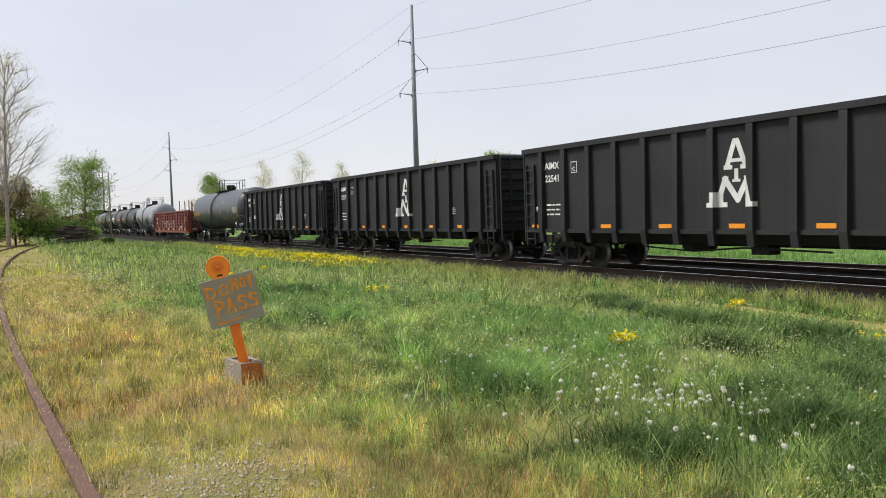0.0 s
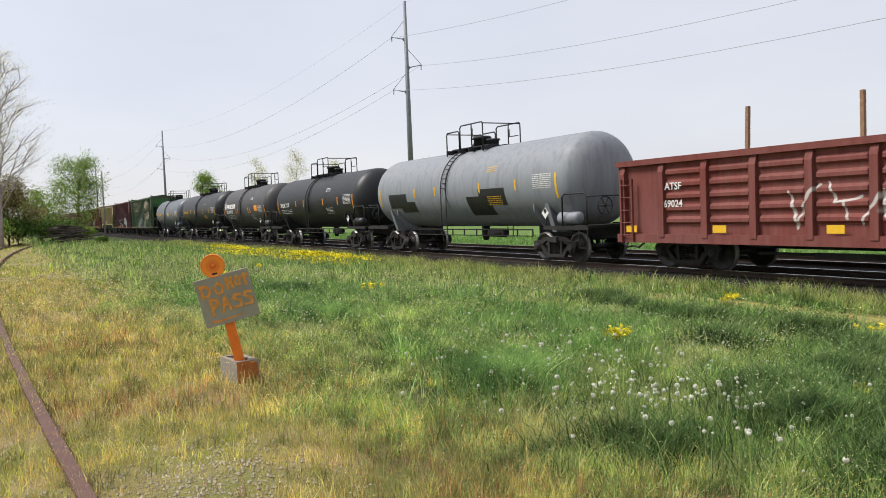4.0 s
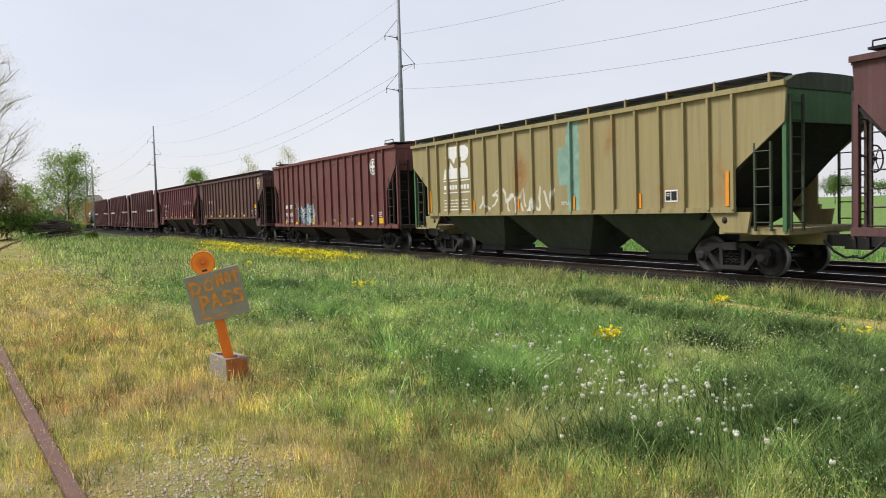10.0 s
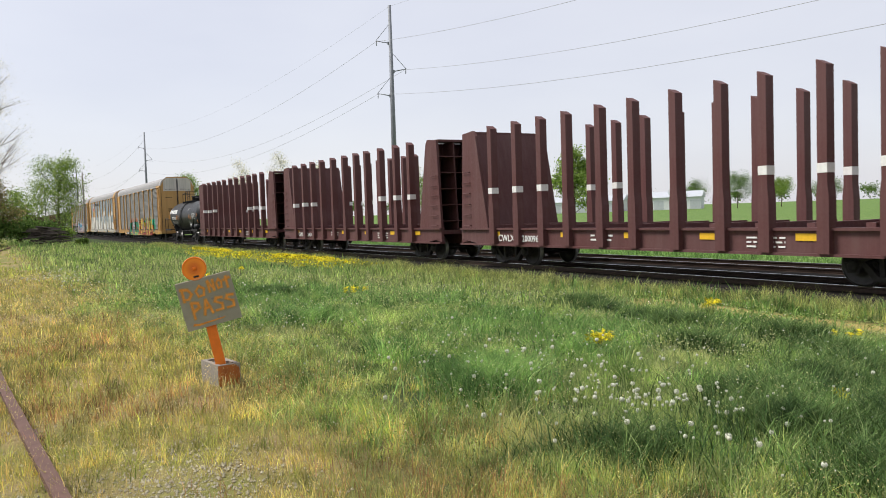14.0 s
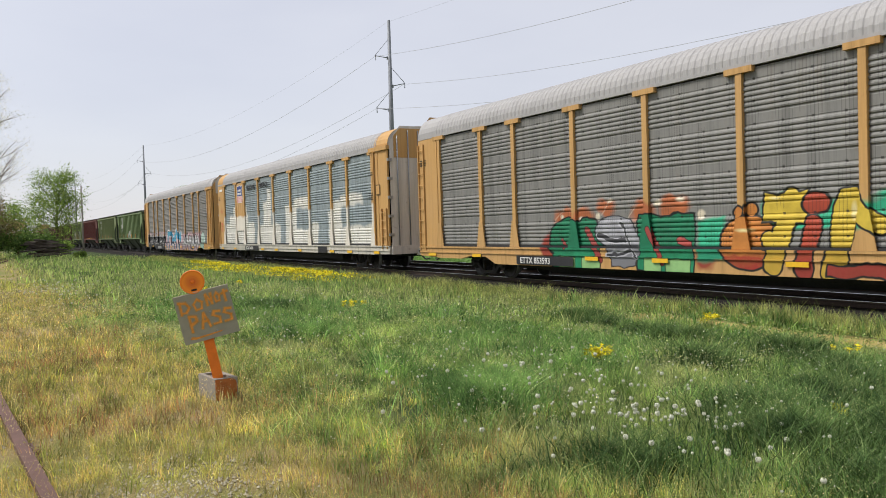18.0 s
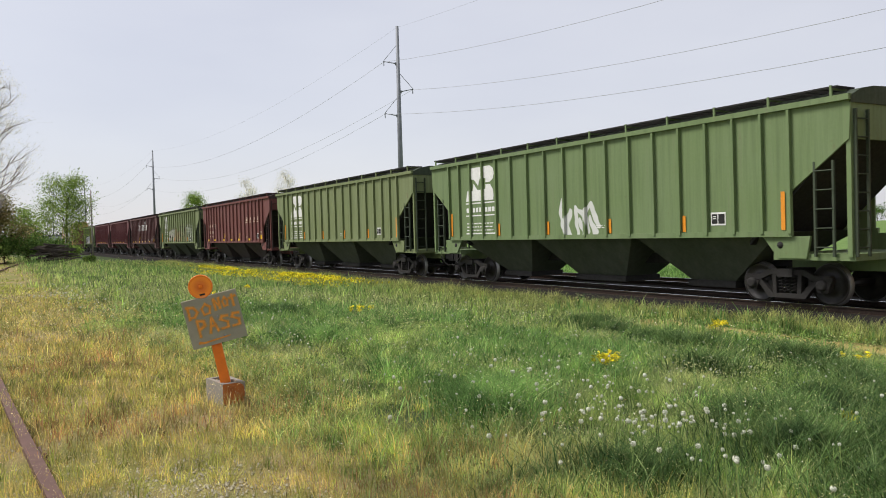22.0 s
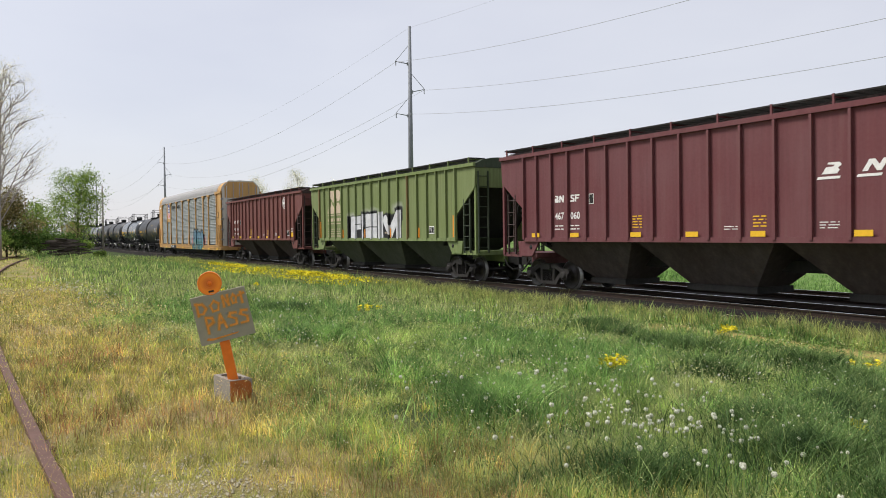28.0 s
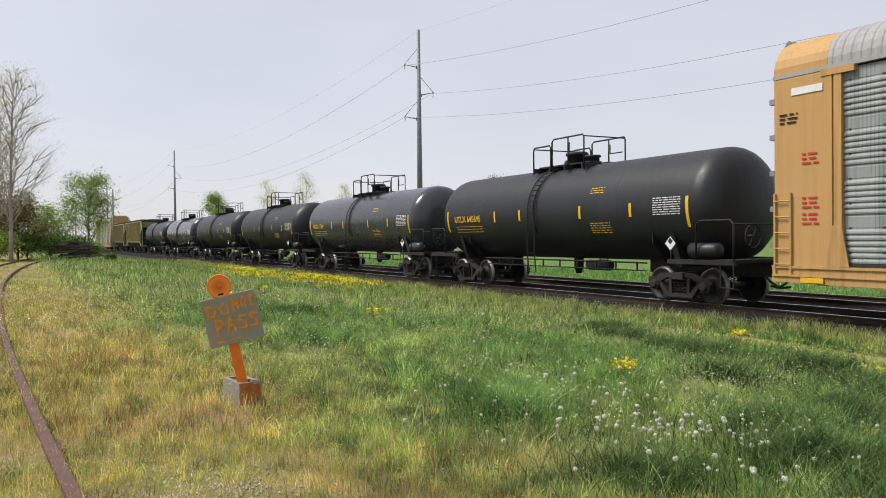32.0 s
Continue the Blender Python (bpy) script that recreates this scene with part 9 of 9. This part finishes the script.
BOLD_ORANGE = ([("s", 3.2, 1.7, 3.0, 0.7, 0.2), ("s", 5.0, 2.1, 5.2, 0.7, 0.22), ("s", 6.6, 2.0, 6.7, 0.7, 0.24), ("o", 3.3, 2.1, 0.3, 0.2), ("b", 7.6, 9.4, 0.55, 0.85), ("b", 3.6, 5.0, 0.55, 0.8)], (0.38, 0.06, 0.03), RUBY, 1.0, (0.012, 0.012, 0.010), 0.05, 0.3)
BOLD_SHINE = ([("o", 1.55, 1.55, 0.3, 0.06), ("o", 2.3, 2.25, 0.2, 0.05), ("o", 4.1, 1.9, 0.08, 0.25), ("o", 5.9, 1.9, 0.07, 0.3), ("o", 8.7, 1.5, 0.2, 0.06)], (0.72, 0.62, 0.30), PALE, 0.9, None, 0.0, 0.1, 20.0)
BOLD = [BOLD_GLOW, BOLD_FOAM, BOLD_TEAL, BOLD_GREEN, BOLD_LIME, BOLD_RED, BOLD_SMOKE, BOLD_STROKE, BOLD_RUST, BOLD_YELLOW, BOLD_ORANGE, BOLD_SHINE]
rack(-66.55, (0.205, 0.20, 0.185), "autorack with grey corrugated sides, orange posts and bright sprayed lettering, rolling", RACKO, ("grey", RACKO), "ETTX 853593", mural=BOLD)
rack(-96.60, (0.25, 0.295, 0.305), "blue-grey autorack half covered with cream sprayed letters, rolling", RACKW, ("plain", RACKW), "ETTX 716559", None, shield=True, ghosts=True)
PINK, SKY, NAVY, WHT = (0.50, 0.32, 0.33), (0.07, 0.34, 0.50), (0.008, 0.03, 0.09), (0.66, 0.65, 0.63)
spikes = [("s", -12.0 + k * 0.62, 1.5, -11.85 + k * 0.62 + 0.2 * (k % 3 - 1), 2.05 + 0.14 * (k % 4 - 1), 0.10) for k in range(13)]
curls = [("s", -11.8 + k * 0.8, 0.75 + 0.15 * (k % 3), -11.45 + k * 0.8, 1.25 + 0.2 * (k % 2), 0.05) for k in range(10)] + [("s", -11.6 + k * 0.95, 0.95 + 0.2 * (k % 2), -11.2 + k * 0.95 - 0.5 * (k % 3 == 1), 1.95, 0.035) for k in range(8)] + [("s", -11.9 + k * 1.3, 1.1, -11.1 + k * 1.3, 1.35 - 0.3 * (k % 2), 0.04) for k in range(6)]
trunks = [("s", -3.1 + k * 1.02, 0.75, -2.9 + k * 1.02 + 0.2 * (k % 2), 1.75 + 0.2 * (k % 2), 0.20) for k in range(6)] + [("s", -3.0, 2.0, -1.2, 1.95, 0.20), ("s", -0.6, 1.3, 0.9, 2.15, 0.22), ("s", 0.6, 2.1, 2.4, 1.5, 0.22)]
bubbles = [("o", 3.8 + k * 1.0, 1.15 + 0.12 * (k % 2), 0.46, 0.62) for k in range(6)]
COLD = [([("b", -4.1, 10.6, 0.5, 2.05), ("b", -12.3, -4.1, 1.9, 2.2)], PINK, (0.34, 0.17, 0.18), 0.9, None, 0.0, 0.6, 6.0),
        ([("b", -12.25, -3.85, 0.5, 1.75)] + spikes, INK, INK, 1.0, (0.55, 0.53, 0.52), 0.045, 0.2),
        (curls, (0.62, 0.60, 0.58), (0.5, 0.48, 0.46), 1.2, None, 0.0, 0.45),
        (trunks, SKY, NAVY, 1.38, WHT, 0.13, 0.3, 25.0),
        (trunks, SKY, NAVY, 1.38, (0.008, 0.012, 0.03), 0.035, 0.3),
        ([("o", -2.6, 1.75, 0.07, 0.07), ("o", -1.5, 1.5, 0.07, 0.07), ("o", -0.2, 1.9, 0.07, 0.07), ("o", 1.2, 1.6, 0.07, 0.07), ("o", 2.0, 1.3, 0.07, 0.07), ("s", -2.0, 0.6, -1.9, 1.2, 0.04), ("s", 0.2, 0.6, 0.3, 1.2, 0.04), ("s", 1.6, 0.6, 1.5, 1.1, 0.05)], NAVY, WHT, 1.3, None, 0.0, 0.2),
        (bubbles, (0.55, 0.54, 0.54), (0.30, 0.22, 0.24), 1.0, (0.015, 0.015, 0.015), 0.09, 0.4),
        ([("o", 10.2, 1.25, 0.68, 0.75)], (0.40, 0.52, 0.45), (0.32, 0.46, 0.38), 1.2, (0.015, 0.015, 0.015), 0.06, 0.06)]
rack(-125.71, (0.215, 0.205, 0.185), "autorack with dull grey sides and blue and black sprayed lettering, rolling", RACKO, ("grey", RACKO), "ETTX 711343", mural=COLD)

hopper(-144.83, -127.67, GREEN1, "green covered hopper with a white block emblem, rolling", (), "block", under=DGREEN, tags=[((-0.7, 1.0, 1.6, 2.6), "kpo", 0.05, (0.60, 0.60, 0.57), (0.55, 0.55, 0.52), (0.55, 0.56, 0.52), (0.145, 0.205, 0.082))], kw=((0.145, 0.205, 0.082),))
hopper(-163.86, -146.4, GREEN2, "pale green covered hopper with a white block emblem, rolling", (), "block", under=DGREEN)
hopper(-182.76, -165.3, RED, "oxide red covered hopper with slanted white wordmark, rolling", ("470 955",), "bars", tx=2.42, tm=CREAM)
hopper(-201.55, -184.16, GREEN2, "pale green covered hopper sprayed along its side, rolling", (), "block", under=DGREEN,
       tags=[((-3.9, -1.3, 1.64, 2.95), "aoso", 0.13, (0.50, 0.49, 0.41), (0.38, 0.37, 0.30), (0.05, 0.05, 0.04), (0.19, 0.22, 0.10)),
             ((-1.2, 1.35, 1.64, 2.80), "nkpu", 0.13, (0.27, 0.19, 0.11), (0.22, 0.21, 0.10), (0.09, 0.085, 0.05), (0.19, 0.22, 0.10)),
             ((1.4, 3.9, 1.64, 3.20), "usnp", 0.12, (0.20, 0.21, 0.10), (0.23, 0.22, 0.12), (0.07, 0.07, 0.05), (0.19, 0.22, 0.10)),
             ((3.95, 6.4, 1.64, 3.25), "ukpa", 0.12, (0.30, 0.33, 0.22), (0.20, 0.22, 0.15), (0.52, 0.52, 0.47), (0.06, 0.065, 0.05))], kw=((0.170, 0.205, 0.085),))
c, h = hopper(-220.39, -202.93, MAROON, "dark maroon covered hopper with tall white letters, rolling", (), "")
for j in range(7):
    form = ([(0, 0), (0.5, 0), (0.5, 0.55), (0.12, 0.6), (0.12, 0.75), (0.5, 0.75), (0.5, 0.95), (0, 0.95), (0, 0.45), (0.36, 0.4), (0.36, 0.2), (0, 0.2)], [(0, 0), (0.16, 0), (0.2, 0.4), (0.34, 0.4), (0.36, 0), (0.52, 0), (0.52, 0.62), (0, 0.62)],
            [(0, 0), (0.2, 0), (0.2, 0.3), (0.4, 0.3), (0.4, 0.45), (0.2, 0.45), (0.2, 0.78), (0.55, 0.78), (0.55, 0.95), (0, 0.95)])[0 if j == 0 else 2 if j == 5 else 1]
    part("letter_shape", kept(("tall_letter", len(form)), lambda g: g.prism(form, -0.004, 0.003)), WHITE, c, "tall white letter as a plain shape", (-3.0 + j * 0.90, -1.585, 3.00))
hopper(-239.02, -221.9, WINE, "wine-red covered hopper with white numbers, rolling", ("", "467348"), "bars")
hopper(-257.76, -240.51, WINE, "wine-red covered hopper with slanted white wordmark, rolling", ("467 060",), "bars", tx=2.95)
c, h = hopper(-276.71, -259.46, GREEN3, "weathered olive-green covered hopper with big white sprayed letters, rolling", (), "block", under=DGREEN, tm=CREAM, kw=((0.165, 0.205, 0.072),),
              mural=[([("o", -2.9, 2.75, 0.8, 0.22), ("o", -0.6, 2.9, 1.3, 0.2), ("o", 2.2, 3.0, 0.7, 0.3)], (0.40, 0.42, 0.36), (0.40, 0.42, 0.36), 2.0, None, 0.0, 0.3, 4.0),
                     ([("b", -3.32, 2.62, 1.55, 2.76), ("b", -1.75, 0.1, 2.6, 2.92), ("b", 1.9, 2.7, 2.4, 3.02)], INK, INK, 1.0, (0.03, 0.03, 0.03), 0.03, 0.22, 12.0),
                     ([("b", -3.02, -1.80, 1.60, 2.72), ("b", -1.70, -1.36, 1.60, 2.82), ("b", -1.24, 0.04, 1.60, 2.80), ("b", 0.14, 0.72, 1.60, 2.86), ("s", 0.95, 2.45, 1.45, 1.85, 0.24), ("s", 1.45, 1.85, 2.15, 2.62, 0.24), ("b", 2.05, 2.52, 1.60, 2.88)], CHALK, (0.55, 0.56, 0.60), 1.7, None, 0.0, 0.06, 60.0),
                     ([("b", -2.28, -1.80, 1.60, 2.08), ("b", -2.30, -1.80, 2.30, 2.35), ("b", -1.24, 0.04, 2.14, 2.20), ("b", -0.72, -0.58, 2.40, 2.54), ("s", 1.05, 1.60, 1.45, 1.72, 0.10)], INK, INK, 1.0, None, 0.0, 0.05, 60.0)])
RUSTRIB = paint("rust_streaked_rib", (0.21, 0.145, 0.055), 0.75, 0.3, 0.5, 0.35)
for k, o in enumerate(sorted((q for q in c.children if q.name.split(".")[0] == "rib"), key=lambda q: q.name)):
    if k % 9 in (0, 4) and not -4.0 < o.matrix_basis.translation.x < 3.2:
        o.material_slots[0].material = RUSTRIB
hopper(-295.38, -278.22, RED, "oxide red covered hopper with a round white emblem, rolling", ("", "429691"), "disc", disc=3.45, tx=2.22)
rack(-324.56, (0.29, 0.31, 0.30), "bright blue-grey autorack with orange posts and a shield emblem, rolling", RACKO, ("plain", RACKW), "ETTX 716679", None, shield=True,
     mural=[([("o", 2.9, 1.4, 0.45, 0.6), ("o", 7.7, 1.4, 0.4, 0.6)], (0.42, 0.16, 0.16), (0.45, 0.13, 0.10), 1.0, None, 0.0, 0.4, 4.0),
            ([("o", 3.5, 1.45, 0.48, 0.95), ("s", 4.2, 2.2, 4.5, 1.5, 0.26), ("s", 4.9, 2.2, 4.4, 0.7, 0.27), ("b", 5.1, 5.75, 0.6, 2.2), ("o", 6.25, 1.4, 0.48, 0.9), ("o", 7.0, 1.6, 0.45, 0.75), ("b", 6.75, 7.2, 0.6, 1.5)], (0.11, 0.22, 0.30), (0.10, 0.26, 0.27), 1.6, (0.012, 0.014, 0.018), 0.09, 0.2),
            ([("o", 3.5, 1.75, 0.14, 0.16), ("s", 3.3, 0.9, 3.6, 1.2, 0.07), ("o", 6.25, 1.5, 0.10, 0.3), ("o", 7.0, 1.75, 0.12, 0.14), ("s", 5.4, 0.8, 5.8, 1.0, 0.07)], (0.03, 0.05, 0.06), INK, 1.0, None, 0.0, 0.15),
            ([("s", -6.4, 1.3, -6.2, 1.75, 0.02), ("s", -6.2, 1.75, -6.0, 1.25, 0.02), ("s", -6.0, 1.5, -5.5, 1.6, 0.02), ("s", -5.7, 1.2, -5.5, 1.8, 0.02), ("s", -5.5, 1.5, -5.2, 1.2, 0.02)], INK, INK, 1.0, None, 0.0, 0.2)])
tank(-340.59, -326.3, TBLACK, "black tank car with yellow lettering, rolling", "UTLX 645695", YELLOW, 1.52, 2.58)
tank(-356.96, -342.4, TSHINE, "glossy black tank car with yellow lettering, rolling", "PROX 7309", YELLOW, 1.50, 2.58)
tank(-372.44, -358.8, TBLACK, "black tank car with yellow notices, rolling", "", YELLOW, 1.50, 2.58)
tank(-388.80, -374.3, TBLACK, "black tank car with white placards, rolling", "", YELLOW, 1.50, 2.58)
tank(-405.04, -390.6, TSHINE, "dark glossy tank car, rolling", "", YELLOW, 1.48, 2.56)
tank(-421.14, -406.9, TBLACK, "black tank car, rolling", "", YELLOW, 1.50, 2.58)
hopper(-440.3, -423.1, OLIVE, "olive covered hopper, rolling", (), "block", under=DGREEN)
hopper(-458.9, -441.7, OLIVE, "olive-green covered hopper, rolling", (), "block", under=DGREEN)
rack(-488.0, (0.34, 0.40, 0.41), "autorack with pale sides at the rear of the view, rolling", RACKO, ("plain", RACKW))


# ---- what moves ----
def motions():
    times = [0, 4, 8, 12, 16, 20, 24, 28, 32]
    for car, s in CARS:
        walk(car, [(t, Matrix.Translation((run(s, t), TRACK_Y, RAIL_Z))) for t in times])
    for axle, s, x in AXLES:
        # rolling is keyed while the car is before the viewer
        f0 = next((k for k in range(961) if run(s, k / 30) > -42), None)
        f1 = next((k for k in range(961) if run(s, k / 30) > 14), 960)
        if f0 is None or f1 - f0 < 3:
            f0, f1 = 0, 0
        rows = []
        ks = sorted({0, *range(f0, f1 + 1), 960})
        for k in ks:
            a = (run(s, min(max(k, f0), f1) / 30) - run(s, f0 / 30)) / WHEEL_R
            rows.append((k / 30, Matrix.Translation((x, 0, WHEEL_R)) @ Matrix.Rotation(a % (2 * math.pi), 4, "Y")))
        walk(axle, rows)


motions()
